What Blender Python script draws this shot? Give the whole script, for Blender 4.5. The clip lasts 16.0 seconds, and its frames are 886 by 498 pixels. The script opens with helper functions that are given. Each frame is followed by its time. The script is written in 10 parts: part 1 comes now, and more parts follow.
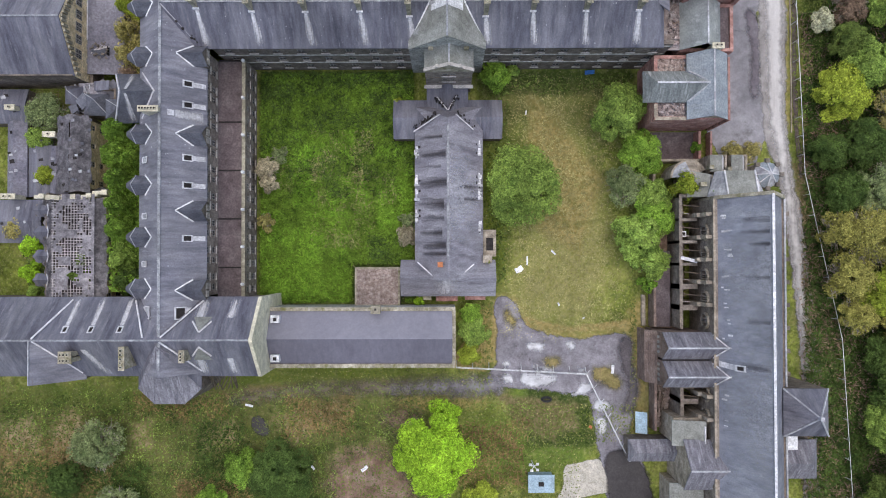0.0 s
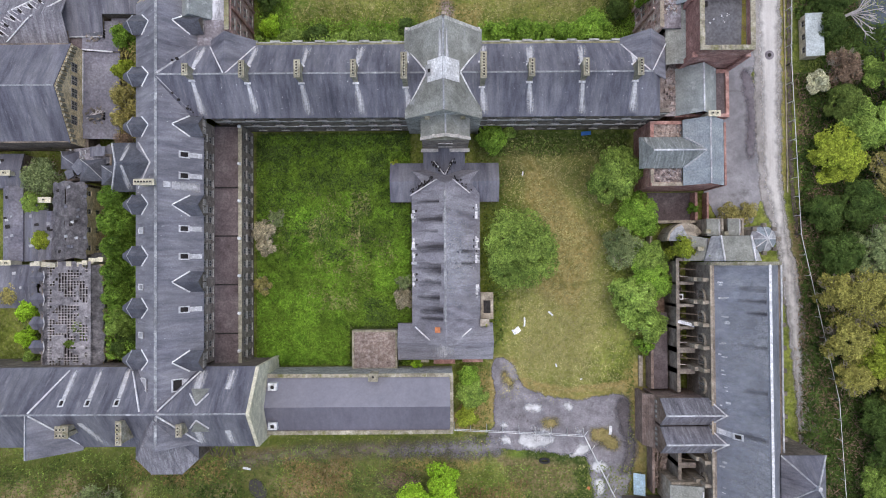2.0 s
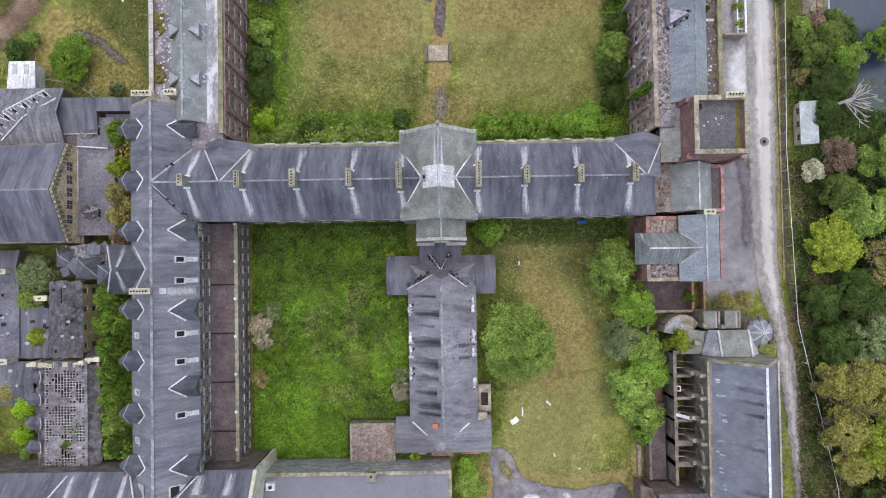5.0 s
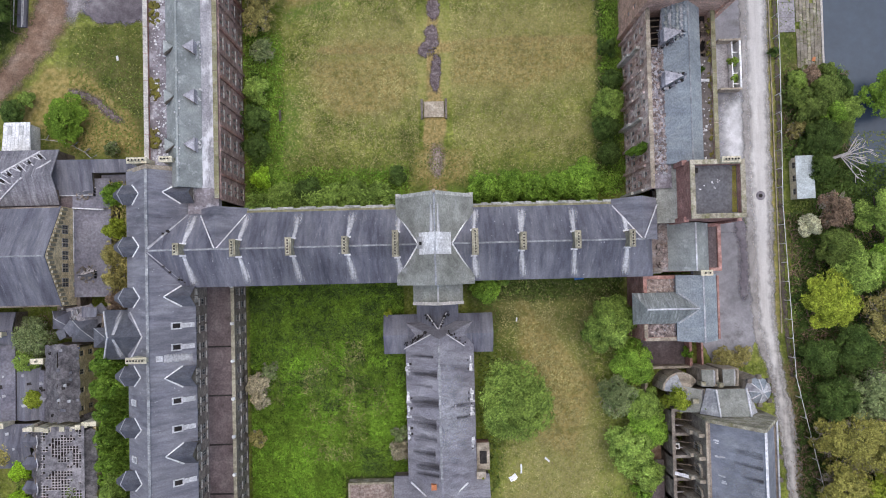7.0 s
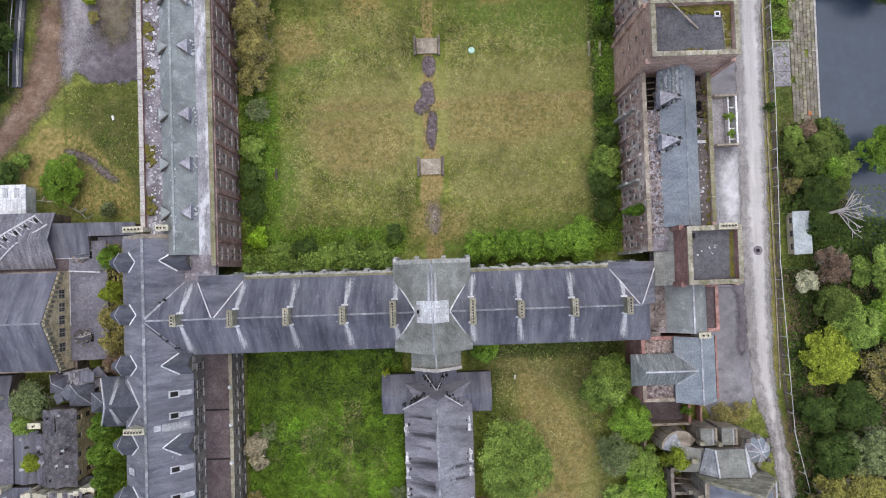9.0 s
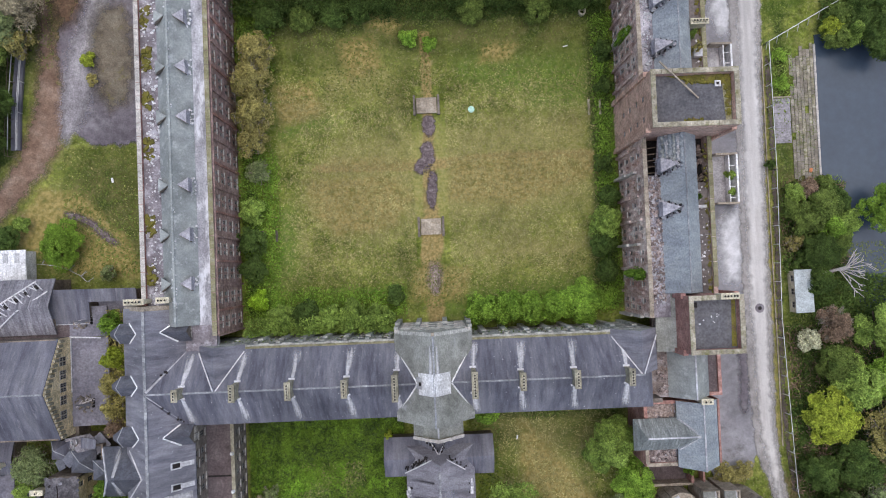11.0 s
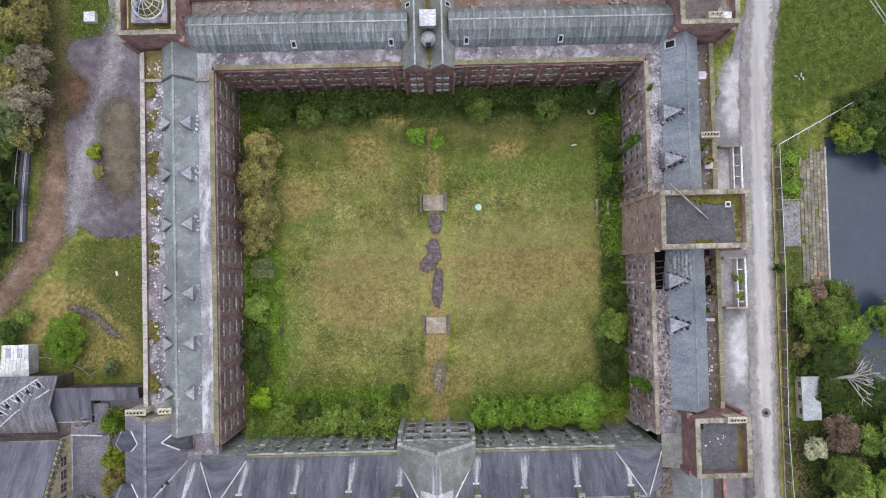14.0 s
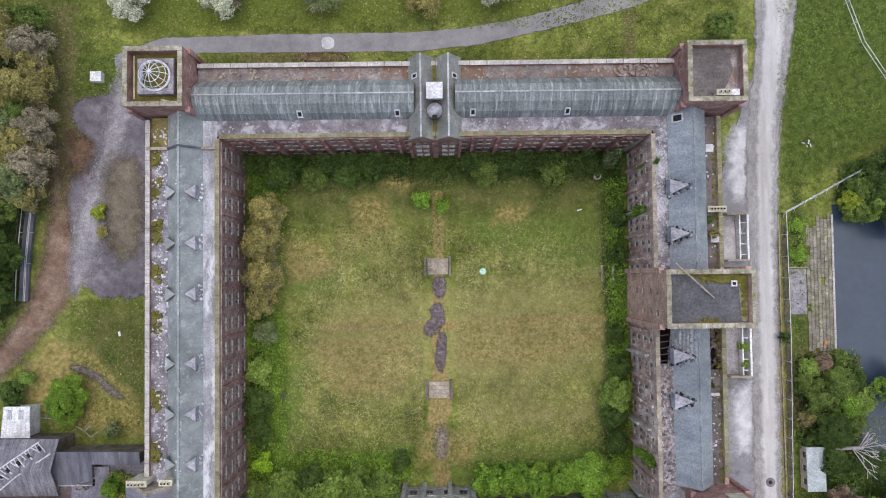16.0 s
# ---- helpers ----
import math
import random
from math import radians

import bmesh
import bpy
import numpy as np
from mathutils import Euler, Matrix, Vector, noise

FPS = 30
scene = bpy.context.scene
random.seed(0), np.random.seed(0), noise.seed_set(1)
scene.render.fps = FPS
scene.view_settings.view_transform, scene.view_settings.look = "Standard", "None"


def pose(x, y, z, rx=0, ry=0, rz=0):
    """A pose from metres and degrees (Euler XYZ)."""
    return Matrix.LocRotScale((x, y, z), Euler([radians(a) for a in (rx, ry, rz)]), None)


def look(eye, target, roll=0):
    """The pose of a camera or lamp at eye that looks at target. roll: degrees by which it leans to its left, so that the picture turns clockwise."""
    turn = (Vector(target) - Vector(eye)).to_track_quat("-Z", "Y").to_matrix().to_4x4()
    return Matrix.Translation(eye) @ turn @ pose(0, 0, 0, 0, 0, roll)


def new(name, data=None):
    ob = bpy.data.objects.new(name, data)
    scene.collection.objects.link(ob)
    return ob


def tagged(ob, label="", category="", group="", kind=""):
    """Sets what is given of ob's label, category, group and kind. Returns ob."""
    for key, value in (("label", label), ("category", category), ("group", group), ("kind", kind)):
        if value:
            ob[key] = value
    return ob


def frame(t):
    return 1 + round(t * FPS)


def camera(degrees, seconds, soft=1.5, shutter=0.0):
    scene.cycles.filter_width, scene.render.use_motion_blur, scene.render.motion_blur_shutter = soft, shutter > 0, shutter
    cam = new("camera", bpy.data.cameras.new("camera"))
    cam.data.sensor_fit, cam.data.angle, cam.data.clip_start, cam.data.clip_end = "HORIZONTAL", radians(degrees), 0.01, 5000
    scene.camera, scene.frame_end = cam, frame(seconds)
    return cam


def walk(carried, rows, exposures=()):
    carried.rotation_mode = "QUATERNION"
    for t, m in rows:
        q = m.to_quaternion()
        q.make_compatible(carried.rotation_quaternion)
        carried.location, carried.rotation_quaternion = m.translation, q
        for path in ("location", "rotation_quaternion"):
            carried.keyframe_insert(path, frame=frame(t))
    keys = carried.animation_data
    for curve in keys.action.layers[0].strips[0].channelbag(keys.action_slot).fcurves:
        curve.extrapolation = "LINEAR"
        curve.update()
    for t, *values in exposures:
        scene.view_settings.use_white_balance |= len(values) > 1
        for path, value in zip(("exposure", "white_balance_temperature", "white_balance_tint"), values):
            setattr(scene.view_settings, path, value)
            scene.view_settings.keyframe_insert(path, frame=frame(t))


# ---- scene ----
cam = camera(62.0, 16.0, 1.0)
# seconds; eye x, y, z in metres; turn about x, y, z in degrees (0, 0, 0 looks straight down, north up)
ROWS = [
    (0.0, 0.61, -1.14, 118.62, 0.98, 0.25, -0.11),
    (0.5, 0.45, 1.14, 118.59, 1.09, 0.10, -0.18),
    (1.0, 0.42, 3.73, 118.63, 0.98, 0.01, -0.24),
    (1.5, 0.56, 6.04, 118.64, 1.09, 0.02, -0.31),
    (2.0, 0.56, 8.53, 118.74, 1.08, -0.01, -0.38),
    (2.5, 0.67, 11.04, 118.76, 1.10, -0.00, -0.50),
    (3.0, 0.48, 13.53, 118.85, 1.07, -0.11, -0.56),
    (3.5, 0.57, 15.98, 118.92, 1.10, -0.12, -0.68),
    (4.0, 0.74, 18.18, 118.92, 1.17, -0.10, -0.77),
    (6.5, 1.34, 29.06, 119.04, 1.51, -0.17, -1.28),
    (7.0, 1.38, 31.10, 119.00, 1.60, -0.24, -1.41),
    (7.5, 1.35, 33.16, 119.00, 1.73, -0.32, -1.52),
    (8.0, 1.41, 35.72, 119.10, 1.60, -0.37, -1.66),
    (8.5, 1.59, 37.95, 119.12, 1.65, -0.38, -1.79),
    (9.0, 1.68, 40.30, 119.11, 1.64, -0.40, -1.87),
    (11.5, 1.96, 53.15, 119.18, 1.43, -0.36, -2.42),
    (12.0, 2.03, 56.09, 119.12, 1.29, -0.31, -2.52),
    (12.5, 2.11, 58.34, 119.02, 1.46, -0.24, -2.61),
    (13.0, 2.02, 60.86, 118.93, 1.55, -0.26, -2.74),
    (13.5, 1.94, 63.29, 118.87, 1.61, -0.25, -2.58),
    (14.0, 1.98, 65.81, 118.84, 1.68, -0.18, -1.35),
    (14.5, 2.07, 68.23, 118.73, 1.76, -0.08, -0.93),
    (15.0, 1.91, 70.59, 118.66, 1.90, -0.09, -1.06),
    (15.5, 1.85, 73.12, 118.63, 1.88, -0.05, -1.17),
    (16.0, 1.89, 75.37, 118.68, 2.03, 0.00, -0.69),
]
walk(cam, [(t, pose(x, y, z, rx, ry, rz)) for t, x, y, z, rx, ry, rz in ROWS], [(0, 0.33), (4, 0.33), (8, 0.26), (16, 0.22)])

# ---- world ----
world = bpy.data.worlds.new("overcast_sky")
scene.world = world
world.use_nodes = True
wn = world.node_tree.nodes
sky = wn.new("ShaderNodeTexSky")
sky.sky_type = "NISHITA"
sky.sun_disc = False
SUN_UP, SUN_TURN = radians(83), radians(15)
sky.sun_elevation, sky.sun_rotation = SUN_UP, SUN_TURN
sky.air_density, sky.dust_density, sky.ozone_density = 1.0, 3.0, 1.0
world.node_tree.links.new(sky.outputs["Color"], wn["Background"].inputs["Color"])
wn["Background"].inputs["Strength"].default_value = 0.15
sun_data = bpy.data.lights.new("sun", "SUN")
sun_data.energy, sun_data.angle, sun_data.color = 1.15, radians(92), (1.0, 0.96, 0.89)
sun = new("sun", sun_data)
sun.matrix_world = look((0, 0, 200), (-200 / math.tan(SUN_UP) * math.sin(SUN_TURN), -200 / math.tan(SUN_UP) * math.cos(SUN_TURN), 0))


# ---- materials ----
def surface(name, cols, scale=1.0, rough=0.9, bump=0.3, fine=6.0, stretch=(1, 1, 1), island=0.0, metallic=0.0, stain=None, stain_scale=0.25, stain_at=(0.5, 0.65), brick=None, spec=0.3, grain=0.26, blotch=0.22):
    """Two to four colours over broad noise, fine grain, optional stains of another colour, optional courses."""
    m = bpy.data.materials.new(name)
    m.use_nodes = True
    nt = m.node_tree
    N, L = nt.nodes, nt.links
    bsdf = N["Principled BSDF"]
    geo = N.new("ShaderNodeNewGeometry")
    mp = N.new("ShaderNodeMapping")
    mp.inputs["Scale"].default_value = stretch
    L.new(geo.outputs["Position"], mp.inputs["Vector"])
    n1 = N.new("ShaderNodeTexNoise")
    n1.inputs["Scale"].default_value, n1.inputs["Detail"].default_value, n1.inputs["Roughness"].default_value = scale, 8, 0.62
    L.new(mp.outputs[0], n1.inputs["Vector"])
    ramp = N.new("ShaderNodeValToRGB")
    el = ramp.color_ramp.elements
    el[0].position, el[1].position = 0.3, 0.7
    while len(el) < len(cols):
        el.new(0.5)
    for i, c in enumerate(cols):
        el[i].position = 0.3 + 0.4 * i / max(1, len(cols) - 1)
        el[i].color = (*c, 1)
    L.new(n1.outputs["Fac"], ramp.inputs["Fac"])
    col = ramp.outputs["Color"]
    n2 = N.new("ShaderNodeTexNoise")
    n2.inputs["Scale"].default_value, n2.inputs["Detail"].default_value = fine, 4
    L.new(geo.outputs["Position"], n2.inputs["Vector"])
    gr = N.new("ShaderNodeMapRange")
    gr.inputs["From Min"].default_value, gr.inputs["From Max"].default_value = 0.3, 0.7
    gr.inputs["To Min"].default_value, gr.inputs["To Max"].default_value = 1 - grain, 1 + grain
    L.new(n2.outputs["Fac"], gr.inputs["Value"])
    mul = N.new("ShaderNodeVectorMath")
    mul.operation = "MULTIPLY"
    L.new(col, mul.inputs[0])
    L.new(gr.outputs[0], mul.inputs[1])
    col = mul.outputs[0]
    for k, (sc, amt) in enumerate(((0.11, blotch), (0.9, blotch * 0.8))):
        nb_ = N.new("ShaderNodeTexNoise")
        nb_.inputs["Scale"].default_value, nb_.inputs["Detail"].default_value, nb_.inputs["Roughness"].default_value = sc, 6, 0.65
        L.new((mp if k else geo).outputs[0], nb_.inputs["Vector"])
        rb = N.new("ShaderNodeMapRange")
        rb.inputs["From Min"].default_value, rb.inputs["From Max"].default_value = 0.34, 0.66
        rb.inputs["To Min"].default_value, rb.inputs["To Max"].default_value = 1 - amt, 1 + amt
        L.new(nb_.outputs["Fac"], rb.inputs["Value"])
        mb = N.new("ShaderNodeVectorMath")
        mb.operation = "MULTIPLY"
        L.new(col, mb.inputs[0])
        L.new(rb.outputs[0], mb.inputs[1])
        col = mb.outputs[0]
    if stain:
        n3 = N.new("ShaderNodeTexNoise")
        n3.inputs["Scale"].default_value, n3.inputs["Detail"].default_value, n3.inputs["Roughness"].default_value = stain_scale, 7, 0.7
        off = N.new("ShaderNodeVectorMath")
        off.operation = "ADD"
        off.inputs[1].default_value = (37.0, 11.0, 5.0)
        L.new(mp.outputs[0], off.inputs[0])
        L.new(off.outputs[0], n3.inputs["Vector"])
        r3 = N.new("ShaderNodeMapRange")
        r3.inputs["From Min"].default_value, r3.inputs["From Max"].default_value = stain_at
        L.new(n3.outputs["Fac"], r3.inputs["Value"])
        mix = N.new("ShaderNodeMix")
        mix.data_type = "RGBA"
        L.new(r3.outputs[0], mix.inputs["Factor"])
        L.new(col, mix.inputs["A"])
        mix.inputs["B"].default_value = (*stain, 1)
        col = mix.outputs["Result"]
    if brick:
        bt = N.new("ShaderNodeTexBrick")
        bt.inputs["Scale"].default_value = 1.0
        bt.inputs["Brick Width"].default_value, bt.inputs["Row Height"].default_value, bt.inputs["Mortar Size"].default_value = brick
        bt.inputs["Color1"].default_value, bt.inputs["Color2"].default_value, bt.inputs["Mortar"].default_value = (1.06, 1.06, 1.06, 1), (0.86, 0.86, 0.86, 1), (0.62, 0.62, 0.62, 1)
        uvx = N.new("ShaderNodeSeparateXYZ")
        L.new(geo.outputs["Position"], uvx.inputs[0])
        ad = N.new("ShaderNodeMath")
        ad.operation = "ADD"
        L.new(uvx.outputs[0], ad.inputs[0])
        L.new(uvx.outputs[1], ad.inputs[1])
        cb = N.new("ShaderNodeCombineXYZ")
        L.new(ad.outputs[0], cb.inputs[0])
        L.new(uvx.outputs[2], cb.inputs[1])
        L.new(cb.outputs[0], bt.inputs["Vector"])
        m2 = N.new("ShaderNodeVectorMath")
        m2.operation = "MULTIPLY"
        L.new(col, m2.inputs[0])
        L.new(bt.outputs["Color"], m2.inputs[1])
        col = m2.outputs[0]
    if island:
        rnd = N.new("ShaderNodeMapRange")
        rnd.inputs["To Min"].default_value, rnd.inputs["To Max"].default_value = 1 - island, 1 + island
        L.new(geo.outputs["Random Per Island"], rnd.inputs["Value"])
        m3 = N.new("ShaderNodeVectorMath")
        m3.operation = "MULTIPLY"
        L.new(col, m3.inputs[0])
        L.new(rnd.outputs[0], m3.inputs[1])
        col = m3.outputs[0]
    L.new(col, bsdf.inputs["Base Color"])
    bsdf.inputs["Roughness"].default_value = rough
    bsdf.inputs["Metallic"].default_value = metallic
    bsdf.inputs["Specular IOR Level"].default_value = spec
    if bump:
        bp = N.new("ShaderNodeBump")
        bp.inputs["Strength"].default_value, bp.inputs["Distance"].default_value = bump, 0.1
        L.new(n2.outputs["Fac"], bp.inputs["Height"])
        L.new(bp.outputs[0], bsdf.inputs["Normal"])
    return m


# One slate in two tones: north-south ridges lighter, lighting put into the colour.
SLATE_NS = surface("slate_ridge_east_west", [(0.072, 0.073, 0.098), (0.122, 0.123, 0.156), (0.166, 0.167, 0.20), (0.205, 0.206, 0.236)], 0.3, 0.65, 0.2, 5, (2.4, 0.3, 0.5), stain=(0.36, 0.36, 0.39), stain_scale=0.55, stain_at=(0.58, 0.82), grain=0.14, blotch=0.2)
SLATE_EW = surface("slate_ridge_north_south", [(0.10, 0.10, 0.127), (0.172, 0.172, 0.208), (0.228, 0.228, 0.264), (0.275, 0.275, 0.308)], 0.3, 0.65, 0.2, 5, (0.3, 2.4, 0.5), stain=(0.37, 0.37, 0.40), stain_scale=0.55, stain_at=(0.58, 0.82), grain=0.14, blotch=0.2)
SLATE_PALE = surface("weathered_pale_slate", [(0.21, 0.23, 0.23), (0.29, 0.315, 0.315), (0.37, 0.395, 0.39)], 0.35, 0.75, 0.25, 4, (0.8, 0.8, 0.6), stain=(0.58, 0.60, 0.62), stain_scale=0.9, stain_at=(0.54, 0.74), grain=0.14, blotch=0.15)
SLATE_BLUE = surface("blue_grey_slate", [(0.215, 0.245, 0.285), (0.29, 0.325, 0.36), (0.35, 0.385, 0.41)], 0.3, 0.7, 0.25, 4, (0.4, 1.5, 0.6), stain=(0.42, 0.45, 0.45), stain_scale=0.5, stain_at=(0.56, 0.82), blotch=0.14)
LEAD = surface("pale_lead_sheet", [(0.30, 0.31, 0.34), (0.42, 0.43, 0.46), (0.52, 0.53, 0.55)], 0.6, 0.55, 0.15, 3, (1, 1, 1), stain=(0.20, 0.19, 0.22), stain_scale=0.35, stain_at=(0.5, 0.7))
WHITE_LEAD = surface("white_lead_flashing", [(0.5, 0.5, 0.53), (0.7, 0.7, 0.73)], 1.5, 0.5, 0.1, 4)
FELT = surface("purple_grey_roofing_felt", [(0.149, 0.144, 0.184), (0.196, 0.190, 0.230), (0.241, 0.236, 0.276)], 0.25, 0.85, 0.15, 3, stain=(0.26, 0.25, 0.28), stain_scale=0.3, stain_at=(0.55, 0.8))
FLAT = surface("stained_flat_roof", [(0.12, 0.105, 0.12), (0.20, 0.18, 0.20), (0.30, 0.28, 0.31)], 0.4, 0.85, 0.2, 4, stain=(0.45, 0.44, 0.49), stain_scale=0.45, stain_at=(0.5, 0.62))
FLAT_BROWN = surface("brown_asphalt_flat_roof", [(0.085, 0.065, 0.07), (0.125, 0.10, 0.105), (0.16, 0.135, 0.14)], 0.4, 0.9, 0.15, 4)
STONE = surface("soot_stained_sandstone", [(0.10, 0.085, 0.075), (0.20, 0.165, 0.14), (0.30, 0.25, 0.20)], 0.5, 0.9, 0.4, 3, brick=(0.7, 0.33, 0.02))
STONE_PALE = surface("weathered_buff_stone", [(0.22, 0.19, 0.15), (0.36, 0.31, 0.25), (0.48, 0.43, 0.36)], 0.8, 0.9, 0.3, 4, stain=(0.14, 0.12, 0.10), stain_scale=0.7, stain_at=(0.55, 0.75))
CREAM = surface("cream_stone_coping", [(0.48, 0.45, 0.34), (0.64, 0.60, 0.48)], 0.8, 0.9, 0.2, 5, stain=(0.2, 0.18, 0.12), stain_scale=0.9, stain_at=(0.55, 0.75))
BRICK_RED = surface("dark_red_sandstone_wall", [(0.24, 0.128, 0.11), (0.39, 0.215, 0.187), (0.50, 0.33, 0.295)], 0.6, 0.9, 0.3, 3, brick=(0.7, 0.33, 0.02), stain=(0.46, 0.36, 0.33), stain_scale=0.45, stain_at=(0.58, 0.78))
YELLOW = surface("yellow_sandstone_gable", [(0.62, 0.50, 0.30), (0.78, 0.66, 0.43), (0.84, 0.74, 0.54)], 0.8, 0.9, 0.3, 3, brick=(0.6, 0.3, 0.015))
RUBBLE = surface("broken_stone_rubble", [(0.10, 0.08, 0.08), (0.25, 0.20, 0.19), (0.42, 0.38, 0.37)], 1.6, 0.95, 0.6, 6, island=0.4)
GRASS = surface("rough_meadow_grass", [(0.085, 0.115, 0.02), (0.13, 0.165, 0.03), (0.18, 0.21, 0.045), (0.25, 0.25, 0.075)], 0.22, 1.0, 0.8, 2.5, stain=(0.33, 0.31, 0.13), stain_scale=0.2, stain_at=(0.54, 0.8), spec=0.1, grain=0.36, blotch=0.3)


def add_zone(m, name, colour_a, colour_b, scale=0.6, span=(0.85, 1.2), inner=2.6):
    """Mixes another growth, or a painted shade tone, into the ground's colour where the sheet's attribute of that name
    is high, with a ragged edge.
    """
    nt = m.node_tree
    N, L = nt.nodes, nt.links
    bsdf = N["Principled BSDF"]
    old = bsdf.inputs["Base Color"].links[0].from_socket
    at, ns, geo = N.new("ShaderNodeAttribute"), N.new("ShaderNodeTexNoise"), N.new("ShaderNodeNewGeometry")
    at.attribute_name = name
    ns.inputs["Scale"].default_value, ns.inputs["Detail"].default_value, ns.inputs["Roughness"].default_value = scale, 7, 0.7
    L.new(geo.outputs["Position"], ns.inputs["Vector"])
    ad, mr, mx, cm = N.new("ShaderNodeMath"), N.new("ShaderNodeMapRange"), N.new("ShaderNodeMix"), N.new("ShaderNodeMix")
    ad.operation = "ADD"
    L.new(at.outputs["Fac"], ad.inputs[0])
    L.new(ns.outputs["Fac"], ad.inputs[1])
    mr.inputs["From Min"].default_value, mr.inputs["From Max"].default_value = span
    L.new(ad.outputs[0], mr.inputs["Value"])
    n2 = N.new("ShaderNodeTexNoise")
    n2.inputs["Scale"].default_value, n2.inputs["Detail"].default_value = inner, 8
    L.new(geo.outputs["Position"], n2.inputs["Vector"])
    r2 = N.new("ShaderNodeMapRange")
    r2.inputs["From Min"].default_value, r2.inputs["From Max"].default_value = 0.35, 0.65
    L.new(n2.outputs["Fac"], r2.inputs["Value"])
    cm.data_type = mx.data_type = "RGBA"
    L.new(r2.outputs[0], cm.inputs["Factor"])
    cm.inputs["A"].default_value, cm.inputs["B"].default_value = (*colour_a, 1), (*colour_b, 1)
    L.new(mr.outputs[0], mx.inputs["Factor"])
    L.new(old, mx.inputs["A"])
    L.new(cm.outputs["Result"], mx.inputs["B"])
    L.new(mx.outputs["Result"], bsdf.inputs["Base Color"])


add_zone(GRASS, "fresh", (0.10, 0.165, 0.028), (0.185, 0.255, 0.05), 0.35, (0.75, 1.3), 1.6)
add_zone(GRASS, "dry", (0.215, 0.225, 0.06), (0.345, 0.315, 0.122), 0.35, (0.7, 1.35))
add_zone(GRASS, "lush", (0.10, 0.14, 0.021), (0.175, 0.215, 0.035))
# Dark green that paints in shade at wall feet and under growth.
add_zone(GRASS, "dense", (0.03, 0.052, 0.012), (0.075, 0.105, 0.024))
add_zone(GRASS, "meadow", (0.045, 0.082, 0.013), (0.105, 0.15, 0.026), 0.3, (0.7, 1.2), 0.9)
add_zone(GRASS, "wild", (0.055, 0.082, 0.018), (0.155, 0.145, 0.055), 0.13, (0.72, 1.5), 0.3)
add_zone(GRASS, "bare", (0.20, 0.15, 0.075), (0.42, 0.32, 0.20), 0.5, (0.78, 1.3), 1.1)
add_zone(GRASS, "earth", (0.10, 0.105, 0.03), (0.22, 0.165, 0.095))
add_zone(GRASS, "straw", (0.21, 0.175, 0.065), (0.40, 0.295, 0.13))
add_zone(GRASS, "ochre", (0.19, 0.17, 0.05), (0.40, 0.31, 0.125), 0.5, (0.72, 1.35), 1.5)


def tufted(m):
    """Tufts, seed heads and thin spots in rough grass, at three sizes, over all its zones."""
    nt = m.node_tree
    N, L = nt.nodes, nt.links
    bsdf = N["Principled BSDF"]
    col = bsdf.inputs["Base Color"].links[0].from_socket
    geo = N.new("ShaderNodeNewGeometry")
    warp = N.new("ShaderNodeTexNoise")
    warp.inputs["Scale"].default_value, warp.inputs["Detail"].default_value = 0.5, 3
    L.new(geo.outputs["Position"], warp.inputs["Vector"])
    shift = N.new("ShaderNodeVectorMath")
    shift.operation = "MULTIPLY_ADD"
    shift.inputs[1].default_value = (1.6, 1.6, 0.0)
    L.new(warp.outputs["Color"], shift.inputs[0])
    L.new(geo.outputs["Position"], shift.inputs[2])
    for sc, lo, hi, tint, most in ((1.5, 0.52, 0.72, (0.46, 0.42, 0.22), 0.42), (0.75, 0.5, 0.74, (0.055, 0.085, 0.016), 0.6), (3.4, 0.58, 0.72, (0.05, 0.075, 0.018), 0.55), (4.6, 0.6, 0.7, (0.58, 0.54, 0.36), 0.5)):
        ns, mr, mx = N.new("ShaderNodeTexNoise"), N.new("ShaderNodeMapRange"), N.new("ShaderNodeMix")
        ns.inputs["Scale"].default_value, ns.inputs["Detail"].default_value, ns.inputs["Roughness"].default_value = sc, 6, 0.68
        L.new(shift.outputs[0], ns.inputs["Vector"])
        mr.inputs["From Min"].default_value, mr.inputs["From Max"].default_value, mr.inputs["To Max"].default_value = lo, hi, most
        L.new(ns.outputs["Fac"], mr.inputs["Value"])
        mx.data_type = "RGBA"
        L.new(mr.outputs[0], mx.inputs["Factor"])
        L.new(col, mx.inputs["A"])
        mx.inputs["B"].default_value = (*tint, 1)
        col = mx.outputs["Result"]
    L.new(col, bsdf.inputs["Base Color"])


tufted(GRASS)
ASPHALT = surface("cracked_purple_asphalt", [(0.115, 0.10, 0.118), (0.165, 0.148, 0.17), (0.215, 0.198, 0.222)], 0.4, 0.8, 0.2, 4, stain=(0.29, 0.28, 0.30), stain_scale=0.2, stain_at=(0.55, 0.72), blotch=0.25, grain=0.14)
GRAVEL = surface("pale_limestone_track", [(0.40, 0.385, 0.38), (0.52, 0.505, 0.50), (0.62, 0.61, 0.605)], 0.35, 0.95, 0.3, 4, (1.3, 0.1, 1), stain=(0.33, 0.295, 0.275), stain_scale=0.35, stain_at=(0.54, 0.85), grain=0.07, blotch=0.1)
EARTH = surface("bare_brown_earth", [(0.14, 0.088, 0.062), (0.22, 0.148, 0.11), (0.30, 0.225, 0.18)], 0.35, 1.0, 0.4, 4)
WATER = surface("still_dark_pond_water", [(0.042, 0.060, 0.088), (0.054, 0.076, 0.108)], 0.05, 0.25, 0.0, 0.4, spec=0.45, blotch=0.08, grain=0.03)
FRAME = surface("grey_white_window_frame", [(0.22, 0.21, 0.20), (0.38, 0.37, 0.355)], 2.0, 0.6, 0.1, 8)
